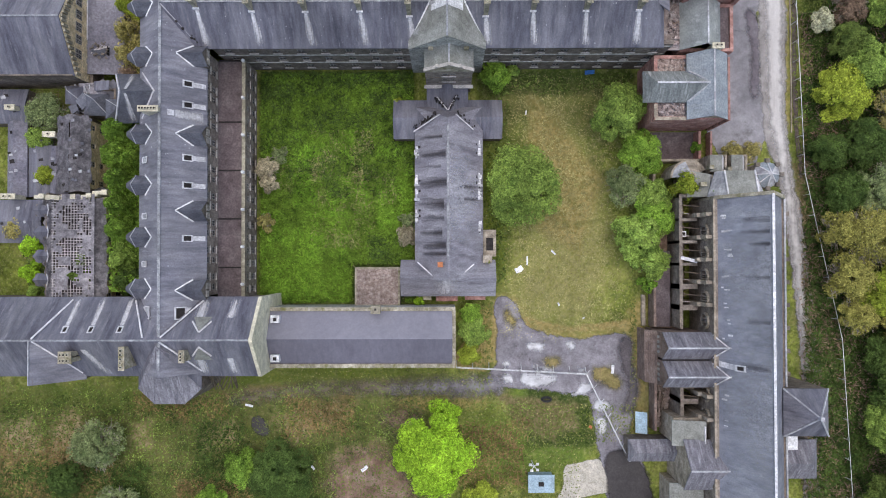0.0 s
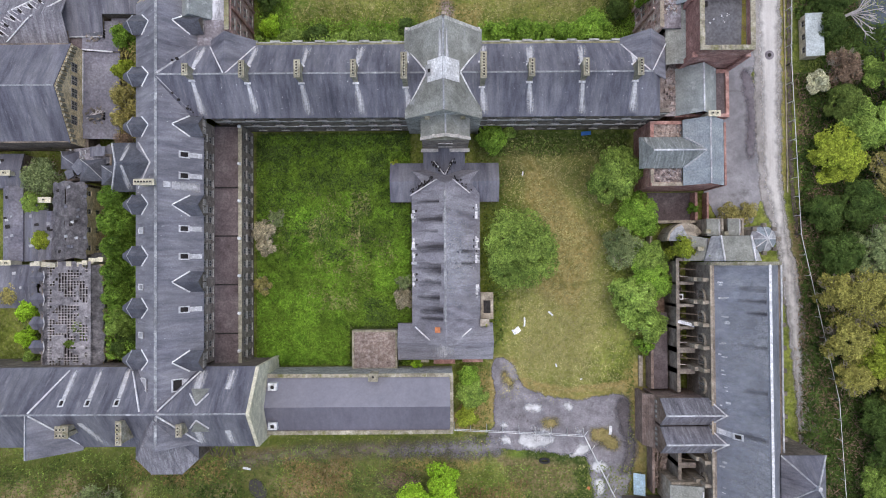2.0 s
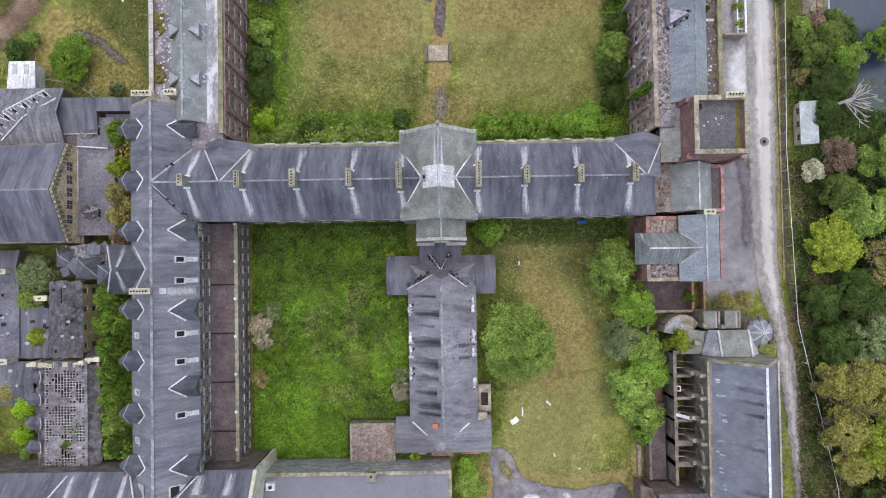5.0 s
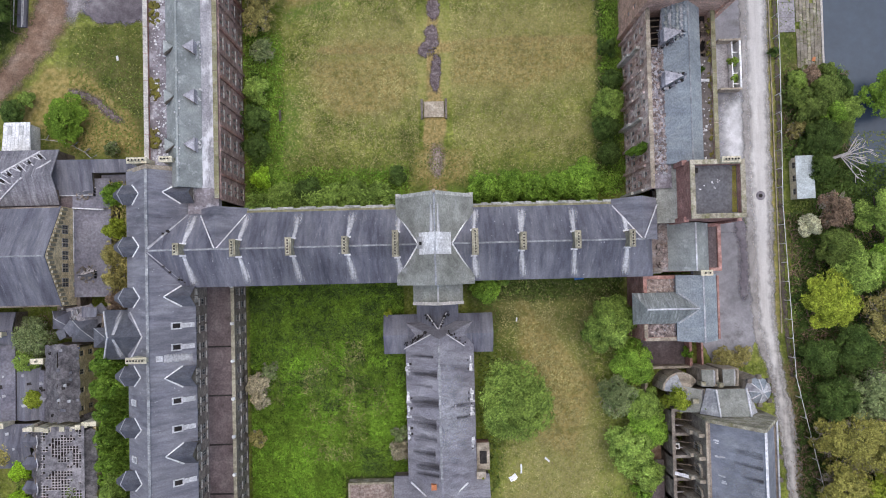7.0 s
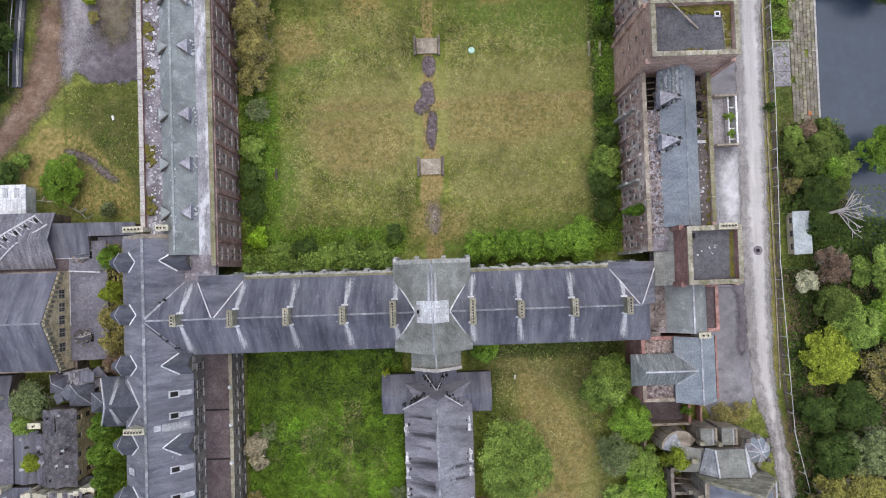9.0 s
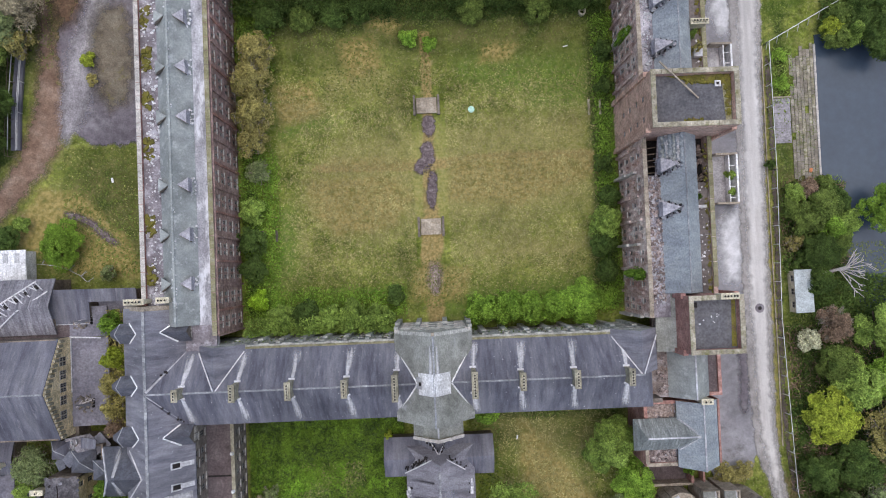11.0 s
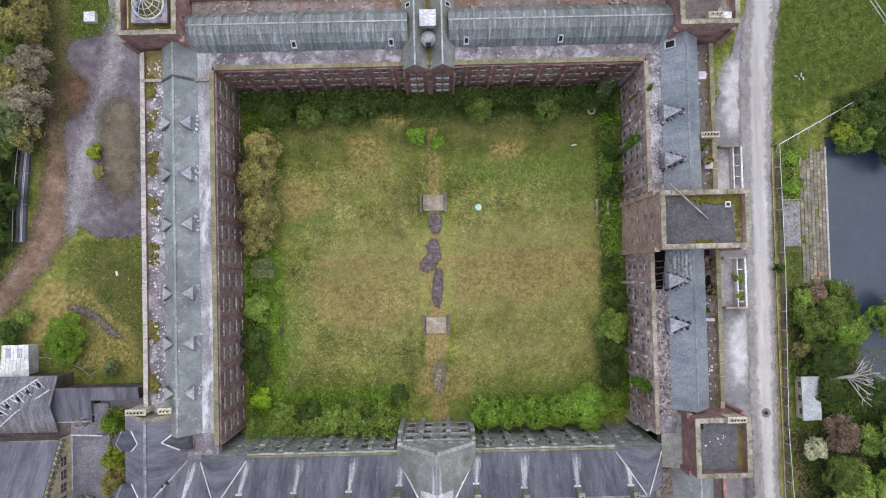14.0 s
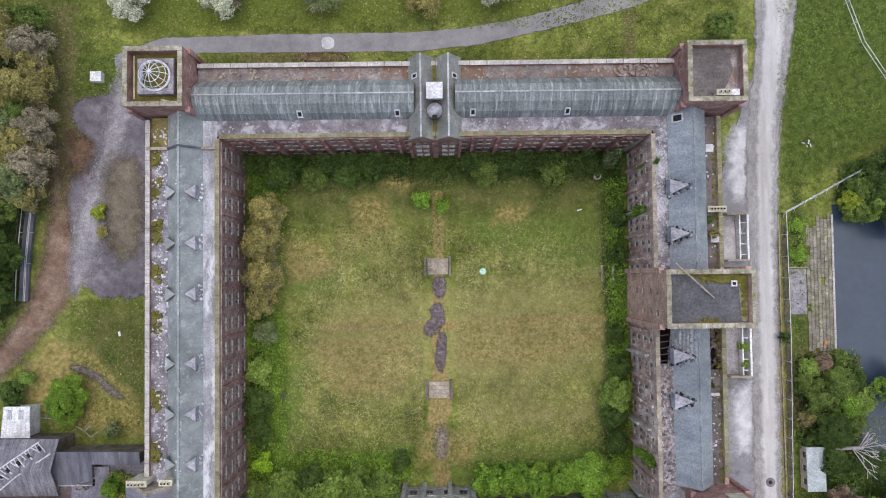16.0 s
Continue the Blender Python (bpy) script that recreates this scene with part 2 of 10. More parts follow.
METAL = surface("galvanised_steel", [(0.35, 0.36, 0.38), (0.48, 0.49, 0.51)], 2.0, 0.4, 0.05, 8, metallic=0.6)
WHITE = surface("white_painted_sheet", [(0.66, 0.67, 0.70), (0.78, 0.79, 0.81)], 1.0, 0.5, 0.05, 4)
# Near-black that paints in the shade of holes, gaps and rooms.
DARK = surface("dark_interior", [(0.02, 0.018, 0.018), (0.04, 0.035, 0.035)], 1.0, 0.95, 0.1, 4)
BARK = surface("grey_brown_bark", [(0.08, 0.06, 0.045), (0.15, 0.12, 0.095)], 2.0, 0.95, 0.5, 8)
DEADWOOD = surface("bleached_dead_wood", [(0.40, 0.37, 0.37), (0.55, 0.52, 0.52)], 2.0, 0.9, 0.3, 8)
TERRA = surface("orange_terracotta", [(0.45, 0.16, 0.07), (0.55, 0.22, 0.10)], 2.0, 0.8, 0.2, 8)


def glass(name):
    m = bpy.data.materials.new(name)
    m.use_nodes = True
    b = m.node_tree.nodes["Principled BSDF"]
    b.inputs["Base Color"].default_value = (0.02, 0.022, 0.025, 1)
    b.inputs["Roughness"].default_value = 0.45
    b.inputs["Specular IOR Level"].default_value = 0.2
    return m


GLASS = glass("dirty_dark_glass")


def leaf(name, a, b, c=None, island=0.45, blotch=0.3):
    return surface(name, [a, b, c or b], 0.5, 0.85, 0.0, 3, island=island, spec=0.15, blotch=blotch)


LEAF_GOLD = leaf("golden_olive_leaves", (0.165, 0.165, 0.04), (0.33, 0.315, 0.085))
LEAF_MID = leaf("mid_green_leaves", (0.08, 0.14, 0.026), (0.22, 0.32, 0.066))
LEAF_BRIGHT = leaf("bright_spring_leaves", (0.17, 0.33, 0.018), (0.29, 0.48, 0.035))
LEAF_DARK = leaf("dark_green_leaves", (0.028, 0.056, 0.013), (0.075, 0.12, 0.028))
LEAF_OLIVE = leaf("olive_budding_leaves", (0.165, 0.155, 0.045), (0.33, 0.295, 0.105))
LEAF_GREY = leaf("grey_green_leaves", (0.105, 0.15, 0.055), (0.19, 0.235, 0.10))
LEAF_YELLOW = leaf("yellow_green_leaves", (0.145, 0.20, 0.02), (0.27, 0.33, 0.04))
LEAF_BROWN = leaf("brown_bare_twigs", (0.145, 0.102, 0.072), (0.246, 0.174, 0.123))
BLOSSOM = leaf("cream_blossom", (0.45, 0.47, 0.25), (0.62, 0.62, 0.42))

ASPHALT_PALE = surface("pale_worn_asphalt", [(0.26, 0.25, 0.265), (0.35, 0.34, 0.36), (0.44, 0.43, 0.45)], 0.25, 0.85, 0.2, 4, stain=(0.62, 0.62, 0.63), stain_scale=0.12, stain_at=(0.52, 0.68))
MOSS = surface("yellow_green_moss", [(0.09, 0.08, 0.03), (0.16, 0.15, 0.03), (0.13, 0.09, 0.06)], 0.7, 1.0, 0.5, 6)
WET = surface("black_wet_tarmac", [(0.025, 0.022, 0.025), (0.045, 0.04, 0.042)], 0.4, 0.35, 0.1, 4)
SAND = surface("pale_sandy_grit", [(0.38, 0.35, 0.29), (0.52, 0.49, 0.43)], 0.6, 0.95, 0.3, 5)
SOIL = surface("dark_damp_soil", [(0.075, 0.06, 0.055), (0.14, 0.115, 0.10)], 1.2, 1.0, 0.5, 6)
SLATE_GREEN = surface("algae_grey_slate", [(0.19, 0.197, 0.18), (0.255, 0.262, 0.24), (0.31, 0.317, 0.30)], 0.4, 0.75, 0.25, 5, stain=(0.42, 0.43, 0.44), stain_scale=0.4, stain_at=(0.56, 0.8))
SLATE_HALL = surface("streaked_hall_slate", [(0.17, 0.166, 0.20), (0.235, 0.232, 0.268), (0.30, 0.30, 0.335)], 0.4, 0.7, 0.25, 5, (0.22, 1.3, 0.6), stain=(0.115, 0.108, 0.13), stain_scale=0.42, stain_at=(0.53, 0.68))
STONE_DARK = surface("blackened_gritstone", [(0.11, 0.092, 0.08), (0.185, 0.16, 0.138), (0.26, 0.225, 0.195)], 0.6, 0.9, 0.4, 3, brick=(0.7, 0.33, 0.02))
STONE_MOSS = surface("mossy_buff_stone", [(0.22, 0.20, 0.15), (0.34, 0.31, 0.24), (0.44, 0.41, 0.34)], 0.9, 0.95, 0.3, 5, stain=(0.15, 0.15, 0.05), stain_scale=0.8, stain_at=(0.5, 0.68))
RUBBLE_BROWN = surface("brown_pebble_ballast", [(0.17, 0.125, 0.11), (0.31, 0.245, 0.22), (0.47, 0.41, 0.385)], 2.5, 1.0, 0.8, 7)


def film(name, cols, streak=(4.6, 0.22, 0.22), most=0.72):
    """A thin run-off film, streaked down the slope and thinning towards its edges, through which the slate shows."""
    m = surface(name, cols, 1.5, 0.8, 0.1, 5, (2.5, 2.5, 0.5))
    nt = m.node_tree
    tr, mx = nt.nodes.new("ShaderNodeBsdfTransparent"), nt.nodes.new("ShaderNodeMixShader")
    ns, rp, ge = nt.nodes.new("ShaderNodeTexNoise"), nt.nodes.new("ShaderNodeMapRange"), nt.nodes.new("ShaderNodeNewGeometry")
    mp, at, ad = nt.nodes.new("ShaderNodeMapping"), nt.nodes.new("ShaderNodeAttribute"), nt.nodes.new("ShaderNodeMath")
    at.attribute_name = "film"
    ad.operation = "ADD"
    mp.inputs["Scale"].default_value = streak
    ns.inputs["Scale"].default_value, ns.inputs["Detail"].default_value = 0.9, 5
    rp.inputs["From Min"].default_value, rp.inputs["From Max"].default_value = 0.66, 1.25
    rp.inputs["To Max"].default_value = most
    nt.links.new(ge.outputs["Position"], mp.inputs["Vector"])
    nt.links.new(mp.outputs[0], ns.inputs["Vector"])
    nt.links.new(ns.outputs["Fac"], ad.inputs[0])
    nt.links.new(at.outputs["Fac"], ad.inputs[1])
    nt.links.new(ad.outputs[0], rp.inputs["Value"])
    nt.links.new(rp.outputs[0], mx.inputs["Fac"])
    nt.links.new(tr.outputs[0], mx.inputs[1])
    nt.links.new(nt.nodes["Principled BSDF"].outputs[0], mx.inputs[2])
    nt.links.new(mx.outputs[0], nt.nodes["Material Output"].inputs["Surface"])
    return m


LIME = film("pale_lime_runoff", [(0.58, 0.58, 0.61), (0.74, 0.74, 0.77)])
GRIME = film("dark_algae_runoff", [(0.035, 0.032, 0.038), (0.07, 0.064, 0.07)], (0.2, 2.2, 0.2), 0.8)
BLOOM_WHITE = film("pale_lime_patches", [(0.52, 0.50, 0.56), (0.66, 0.64, 0.70)], (1.3, 0.7, 0.5), 0.85)
BLOOM = film("pale_lichen_bloom", [(0.36, 0.37, 0.42), (0.44, 0.45, 0.50)], (0.5, 1.2, 0.5), 0.6)


def run_off(parent, a0, a1, b0, b1, strength=1.0, name="lime_stain", material=LIME):
    """A film from the edge a0-a1 down to the edge b0-b1, dense in the middle and fading to the sides."""
    a0, a1, b0, b1 = (Vector(q) for q in (a0, a1, b0, b1))
    bm = bmesh.new()
    lay = bm.verts.layers.float.new("film")
    n, k = 10, 6
    g = []
    for j in range(k + 1):
        row = []
        for i in range(n + 1):
            v = bm.verts.new(a0.lerp(a1, i / n).lerp(b0.lerp(b1, i / n), j / k) - (BASE[parent.name]))
            e = min(i, n - i) / (n / 2)
            v[lay] = strength * e ** 0.8 * (1.0 - 0.5 * j / k) * (0.6 if j == k else 1.0)
            row.append(v)
        g.append(row)
    for j in range(k):
        for i in range(n):
            bm.faces.new((g[j][i], g[j][i + 1], g[j + 1][i + 1], g[j + 1][i]))
    bmesh.ops.recalc_face_normals(bm, faces=bm.faces)
    me = bpy.data.meshes.new(name)
    bm.to_mesh(me)
    bm.free()
    me.materials.append(material)
    ob = new(name, me)
    ob.parent = parent
    return tagged(ob, "")


# Near-black for the unlit inside of chimney pots.
FLUE_BLACK = surface("sooty_flue", [(0.01, 0.01, 0.01), (0.02, 0.02, 0.02)], 1.0, 0.95, 0.0, 4)
SILL = surface("pale_stone_sill", [(0.40, 0.375, 0.35), (0.56, 0.53, 0.50)], 1.5, 0.9, 0.2, 6)
RIDGE = surface("worn_ridge_tiles", [(0.16, 0.165, 0.19), (0.24, 0.25, 0.27), (0.42, 0.43, 0.45)], 1.1, 0.8, 0.2, 5)
MOSS_BROWN = surface("brown_moss_on_tarmac", [(0.12, 0.10, 0.075), (0.17, 0.145, 0.11), (0.21, 0.19, 0.15)], 0.5, 1.0, 0.4, 5, stain=(0.18, 0.165, 0.045), stain_scale=0.4, stain_at=(0.56, 0.7))
PATH = surface("smooth_grey_asphalt_path", [(0.20, 0.195, 0.205), (0.26, 0.255, 0.265), (0.32, 0.315, 0.325)], 0.25, 0.9, 0.15, 4, blotch=0.1, grain=0.06)
STONE_NORTH = surface("grey_green_gritstone", [(0.26, 0.265, 0.245), (0.40, 0.405, 0.38), (0.54, 0.545, 0.51)], 0.8, 0.9, 0.4, 3, brick=(0.7, 0.33, 0.02))
MOSS_STONE = surface("moss_grown_coping", [(0.17, 0.16, 0.09), (0.25, 0.235, 0.14), (0.34, 0.325, 0.26)], 0.8, 0.95, 0.3, 5)

FLAT_PALE = surface("pale_stained_lead_flat", [(0.22, 0.215, 0.245), (0.34, 0.34, 0.375), (0.46, 0.47, 0.51)], 0.5, 0.8, 0.2, 4, (1.0, 0.35, 1), stain=(0.66, 0.67, 0.72), stain_scale=0.5, stain_at=(0.5, 0.6), blotch=0.3)
FLAT_RUST = surface("rusty_stained_flat", [(0.15, 0.12, 0.12), (0.26, 0.22, 0.21), (0.36, 0.33, 0.34)], 0.6, 0.9, 0.3, 4, stain=(0.20, 0.12, 0.075), stain_scale=0.25, stain_at=(0.5, 0.62))
FLAT_STAIN = surface("wet_stained_felt", [(0.10, 0.085, 0.085), (0.15, 0.13, 0.125), (0.19, 0.165, 0.16)], 0.25, 0.7, 0.1, 3)
SLATE_STREAK = surface("ribbed_grey_roof_sheet", [(0.13, 0.145, 0.15), (0.20, 0.22, 0.22), (0.29, 0.31, 0.31)], 0.6, 0.65, 0.2, 4, (3.0, 0.3, 0.3), stain=(0.58, 0.61, 0.62), stain_scale=0.8, stain_at=(0.54, 0.72), blotch=0.2)
SLATE_STREAK2 = surface("streaked_purple_slate", [(0.12, 0.115, 0.14), (0.20, 0.195, 0.225), (0.28, 0.28, 0.31)], 0.7, 0.7, 0.2, 4, (3.0, 0.4, 0.4), stain=(0.45, 0.45, 0.49), stain_scale=0.8, stain_at=(0.54, 0.75))
SLATE_CHAPEL = surface("chapel_blue_slate", [(0.185, 0.195, 0.24), (0.235, 0.245, 0.29), (0.285, 0.295, 0.335)], 0.3, 0.7, 0.2, 5, (0.4, 1.6, 0.6), stain=(0.13, 0.14, 0.18), stain_scale=0.25, stain_at=(0.6, 0.8), grain=0.12)
WALL_EAST = surface("crumbling_red_sandstone", [(0.42, 0.27, 0.235), (0.60, 0.45, 0.41), (0.80, 0.72, 0.69)], 0.9, 0.95, 0.4, 3, (1, 1, 0.3), brick=(0.7, 0.33, 0.02), stain=(0.36, 0.18, 0.145), stain_scale=0.3, stain_at=(0.54, 0.70))
VENT_TOP = surface("bleached_lead_vent", [(0.24, 0.24, 0.275), (0.37, 0.365, 0.41), (0.52, 0.515, 0.56)], 1.6, 0.8, 0.3, 5, stain=(0.16, 0.155, 0.18), stain_scale=0.9, stain_at=(0.58, 0.74))
TOWER_STONE = surface("pink_buff_sandstone", [(0.46, 0.29, 0.235), (0.62, 0.41, 0.335), (0.74, 0.53, 0.44)], 0.5, 0.9, 0.3, 3, brick=(0.7, 0.33, 0.02))
STONE_CHAPEL = surface("brown_grey_chapel_stone", [(0.15, 0.125, 0.105), (0.25, 0.215, 0.185), (0.36, 0.315, 0.275)], 0.8, 0.9, 0.3, 4, brick=(0.7, 0.33, 0.02))
STONE_RUST = surface("reddish_brown_stone", [(0.15, 0.105, 0.09), (0.24, 0.175, 0.15), (0.33, 0.26, 0.23)], 0.7, 0.9, 0.3, 4, brick=(0.7, 0.33, 0.02))
PALE_BLUE = surface("pale_blue_sheet", [(0.30, 0.42, 0.50), (0.40, 0.52, 0.60)], 1.0, 0.6, 0.1, 5)
TARP = surface("blue_tarpaulin", [(0.03, 0.12, 0.40), (0.05, 0.18, 0.50)], 1.0, 0.5, 0.1, 5)
GREEN_DISC = surface("pale_turquoise_plastic", [(0.45, 0.72, 0.62), (0.55, 0.80, 0.70)], 2.0, 0.5, 0.05, 5)
TYRE = surface("black_rubber", [(0.02, 0.02, 0.022), (0.035, 0.035, 0.038)], 2.0, 0.8, 0.1, 8)
PALE_GREY = surface("pale_grey_felt", [(0.36, 0.41, 0.43), (0.48, 0.53, 0.55)], 0.8, 0.7, 0.1, 5)
LEAF_FRESH = leaf("fresh_green_leaves", (0.095, 0.19, 0.022), (0.185, 0.31, 0.042))
LEAF_CREEP = leaf("creeper_leaves", (0.075, 0.155, 0.02), (0.175, 0.29, 0.042))
LEAF_BROWN_PALE = leaf("pale_brown_twigs", (0.22, 0.19, 0.12), (0.35, 0.31, 0.21))
LEAF_PALE = leaf("pale_blossom_leaves", (0.348, 0.392, 0.246), (0.580, 0.609, 0.464))
LEAF_DARKOLIVE = leaf("dark_olive_leaves", (0.062, 0.10, 0.022), (0.125, 0.175, 0.04))
LEAF_BRAMBLE = leaf("bramble_leaves", (0.068, 0.125, 0.015), (0.15, 0.25, 0.03), (0.10, 0.18, 0.022), island=0.38, blotch=0.25)
LEAF_BRACKEN = leaf("brown_bracken", (0.15, 0.105, 0.045), (0.27, 0.19, 0.085), island=0.35)
LEAF_DEADSTEM = leaf("dead_bramble_stems", (0.22, 0.20, 0.085), (0.34, 0.31, 0.15), island=0.35)
LEAF_BRIGHT2 = leaf("bramble_shoot_leaves", (0.105, 0.22, 0.02), (0.18, 0.33, 0.034), island=0.3)
LEAF_GRASS = leaf("meadow_grass_blades", (0.10, 0.133, 0.026), (0.145, 0.178, 0.04), island=0.25)
LEAF_STRAW = leaf("straw_grass_blades", (0.22, 0.21, 0.075), (0.32, 0.295, 0.12), island=0.3)
LEAF_DARKGRASS = leaf("dark_grass_blades", (0.085, 0.125, 0.027), (0.125, 0.168, 0.038), island=0.2)

FLAT_SHED = surface("mottled_old_slate", [(0.13, 0.124, 0.142), (0.215, 0.204, 0.225), (0.31, 0.296, 0.315)], 0.9, 0.8, 0.4, 4, stain=(0.40, 0.385, 0.40), stain_scale=0.7, stain_at=(0.55, 0.75), blotch=0.32, grain=0.3)
BATTEN = surface("bleached_roof_batten", [(0.42, 0.39, 0.40), (0.55, 0.52, 0.53)], 1.5, 0.9, 0.2, 6)

SLATE_DORMER = surface("dark_dormer_slate", [(0.075, 0.078, 0.10), (0.11, 0.115, 0.14), (0.15, 0.155, 0.18)], 0.6, 0.65, 0.2, 5)
FELT_DARK = surface("dark_grey_roofing_felt", [(0.08, 0.08, 0.09), (0.11, 0.11, 0.122), (0.14, 0.14, 0.152)], 0.3, 0.8, 0.15, 3, stain=(0.18, 0.175, 0.18), stain_scale=0.4, stain_at=(0.56, 0.8))
LEAF_LAWN = leaf("lawn_blades", (0.175, 0.195, 0.055), (0.36, 0.33, 0.15), island=0.35)
WALL_WEST = surface("weathered_pink_sandstone", [(0.27, 0.175, 0.16), (0.40, 0.275, 0.255), (0.52, 0.39, 0.365)], 0.6, 0.9, 0.3, 3, brick=(0.7, 0.33, 0.02), stain=(0.18, 0.115, 0.105), stain_scale=0.35, stain_at=(0.54, 0.75))
ASPHALT_MID = surface("worn_grey_tarmac", [(0.21, 0.195, 0.21), (0.275, 0.26, 0.28), (0.35, 0.335, 0.355)], 0.5, 0.85, 0.2, 4, blotch=0.2)
WALKWAY_PALE = surface("pale_worn_flagstone", [(0.24, 0.22, 0.18), (0.33, 0.30, 0.26)], 0.8, 0.95, 0.3, 5, stain=(0.13, 0.135, 0.05), stain_scale=0.5, stain_at=(0.54, 0.7))
WALKWAY = surface("worn_brown_flagstone", [(0.15, 0.13, 0.10), (0.24, 0.215, 0.175), (0.33, 0.30, 0.255)], 0.8, 0.95, 0.3, 5, stain=(0.13, 0.135, 0.05), stain_scale=0.5, stain_at=(0.54, 0.7))
# One felt in two tones: light on each slope put into the colour.
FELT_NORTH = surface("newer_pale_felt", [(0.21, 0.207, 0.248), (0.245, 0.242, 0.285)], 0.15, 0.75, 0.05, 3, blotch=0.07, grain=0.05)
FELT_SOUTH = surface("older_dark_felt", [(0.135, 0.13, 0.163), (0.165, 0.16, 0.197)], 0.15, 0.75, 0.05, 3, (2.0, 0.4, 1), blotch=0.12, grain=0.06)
CREAM_WALL = surface("cream_rendered_gable", [(0.60, 0.57, 0.43), (0.74, 0.70, 0.55)], 0.8, 0.9, 0.2, 5, stain=(0.42, 0.39, 0.28), stain_scale=0.6, stain_at=(0.56, 0.75))
DRIVE = surface("gritty_broken_tarmac", [(0.15, 0.138, 0.155), (0.215, 0.203, 0.225), (0.275, 0.265, 0.287)], 0.5, 0.85, 0.3, 5, stain=(0.10, 0.088, 0.092), stain_scale=0.9, stain_at=(0.58, 0.7), grain=0.2)
CHIMNEY = surface("lichened_buff_chimney_stone", [(0.20, 0.185, 0.14), (0.30, 0.28, 0.215), (0.40, 0.375, 0.30)], 1.2, 0.95, 0.3, 5, stain=(0.14, 0.135, 0.09), stain_scale=1.0, stain_at=(0.54, 0.7))
ROAD_EDGE = surface("dirty_limestone_shoulder", [(0.22, 0.205, 0.20), (0.30, 0.285, 0.28), (0.38, 0.365, 0.36)], 0.5, 0.95, 0.3, 4, grain=0.1, blotch=0.15)
YARD = surface("smooth_lavender_tarmac", [(0.20, 0.195, 0.215), (0.255, 0.25, 0.272), (0.31, 0.305, 0.33)], 0.18, 0.85, 0.15, 4, stain=(0.15, 0.145, 0.15), stain_scale=0.3, stain_at=(0.54, 0.68), blotch=0.2, grain=0.06)
CONCRETE = surface("white_worn_concrete", [(0.44, 0.44, 0.46), (0.56, 0.56, 0.58), (0.66, 0.66, 0.68)], 0.5, 0.85, 0.1, 5, grain=0.08, blotch=0.14)
LITTER = surface("rust_brown_leaf_litter", [(0.085, 0.055, 0.04), (0.14, 0.088, 0.058), (0.19, 0.135, 0.085)], 0.9, 1.0, 0.5, 5)
ASPHALT_DARK = surface("dark_broken_tarmac", [(0.09, 0.08, 0.085), (0.14, 0.125, 0.135)], 0.8, 0.9, 0.3, 5, grain=0.3)
MOSS_DRY = surface("dry_yellow_moss", [(0.16, 0.135, 0.05), (0.25, 0.21, 0.085), (0.20, 0.15, 0.08)], 0.9, 1.0, 0.5, 5)
SOIL_STONY = surface("purple_stony_soil", [(0.085, 0.062, 0.066), (0.14, 0.112, 0.117), (0.225, 0.195, 0.20)], 1.8, 1.0, 0.6, 6, grain=0.35)
GALV = surface("bright_galvanised_steel", [(0.56, 0.58, 0.60), (0.68, 0.70, 0.72)], 1.5, 0.45, 0.05, 6, metallic=0.2)
TWIG = surface("pale_bare_twigs", [(0.20, 0.175, 0.14), (0.33, 0.30, 0.25)], 1.5, 0.95, 0.0, 6)
# ---- building helpers ----
BASE = {}


def thing(name, at, label, category, group="", kind=""):
    e = new(name)
    e.location = at
    e.empty_display_size = 0.5
    BASE[e.name] = Vector(at)
    return tagged(e, label, category, group, kind)


def part(name, bm, material, parent=None, label="", kind=""):
    """Links a bmesh given in world metres as one mesh under a thing or a part."""
    me = bpy.data.meshes.new(name)
    base = BASE[parent.name] if parent else Vector((0, 0, 0))
    bmesh.ops.translate(bm, vec=-base, verts=bm.verts)
    bm.to_mesh(me)
    bm.free()
    me.materials.append(material)
    ob = new(name, me)
    if parent:
        ob.parent = parent
    BASE[ob.name] = base
    return tagged(ob, label, kind=kind)


def face(bm, pts):
    return bm.faces.new([bm.verts.new(p) for p in pts])


def box(bm, x0, y0, z0, x1, y1, z1):
    v = [bm.verts.new((x, y, z)) for z in (z0, z1) for y in (y0, y1) for x in (x0, x1)]
    for f in ((0, 2, 3, 1), (4, 5, 7, 6), (0, 1, 5, 4), (2, 6, 7, 3), (0, 4, 6, 2), (1, 3, 7, 5)):
        bm.faces.new([v[i] for i in f])


def slab(bm, pts, down):
    """A closed plate: the polygon pts above, the same lowered by the vector or depth down."""
    d = Vector((0, 0, -down)) if isinstance(down, (int, float)) else Vector(down)
    a = [bm.verts.new(p) for p in pts]
    b = [bm.verts.new(Vector(p) + d) for p in pts]
    bm.faces.new(a)
    bm.faces.new(b[::-1])
    for i in range(len(a)):
        j = (i + 1) % len(a)
        bm.faces.new((a[j], a[i], b[i], b[j]))


def bar(bm, a, b, w, h=None):
    """A square rod from a to b."""
    a, b = Vector(a), Vector(b)
    d = (b - a).normalized()
    up = Vector((0, 0, 1)) if abs(d.z) < 0.95 else Vector((1, 0, 0))
    s = d.cross(up).normalized() * (w / 2)
    u = s.cross(d).normalized() * ((h or w) / 2)
    r = [bm.verts.new(p + o) for p in (a, b) for o in (-s - u, s - u, s + u, -s + u)]
    for f in ((3, 2, 1, 0), (4, 5, 6, 7), (0, 1, 5, 4), (1, 2, 6, 5), (2, 3, 7, 6), (3, 0, 4, 7)):
        bm.faces.new([r[i] for i in f])


def plate(parent, name, pts, material, down=0.25, label=""):
    bm = bmesh.new()
    slab(bm, pts, down)
    return part(name, bm, material, parent, label)


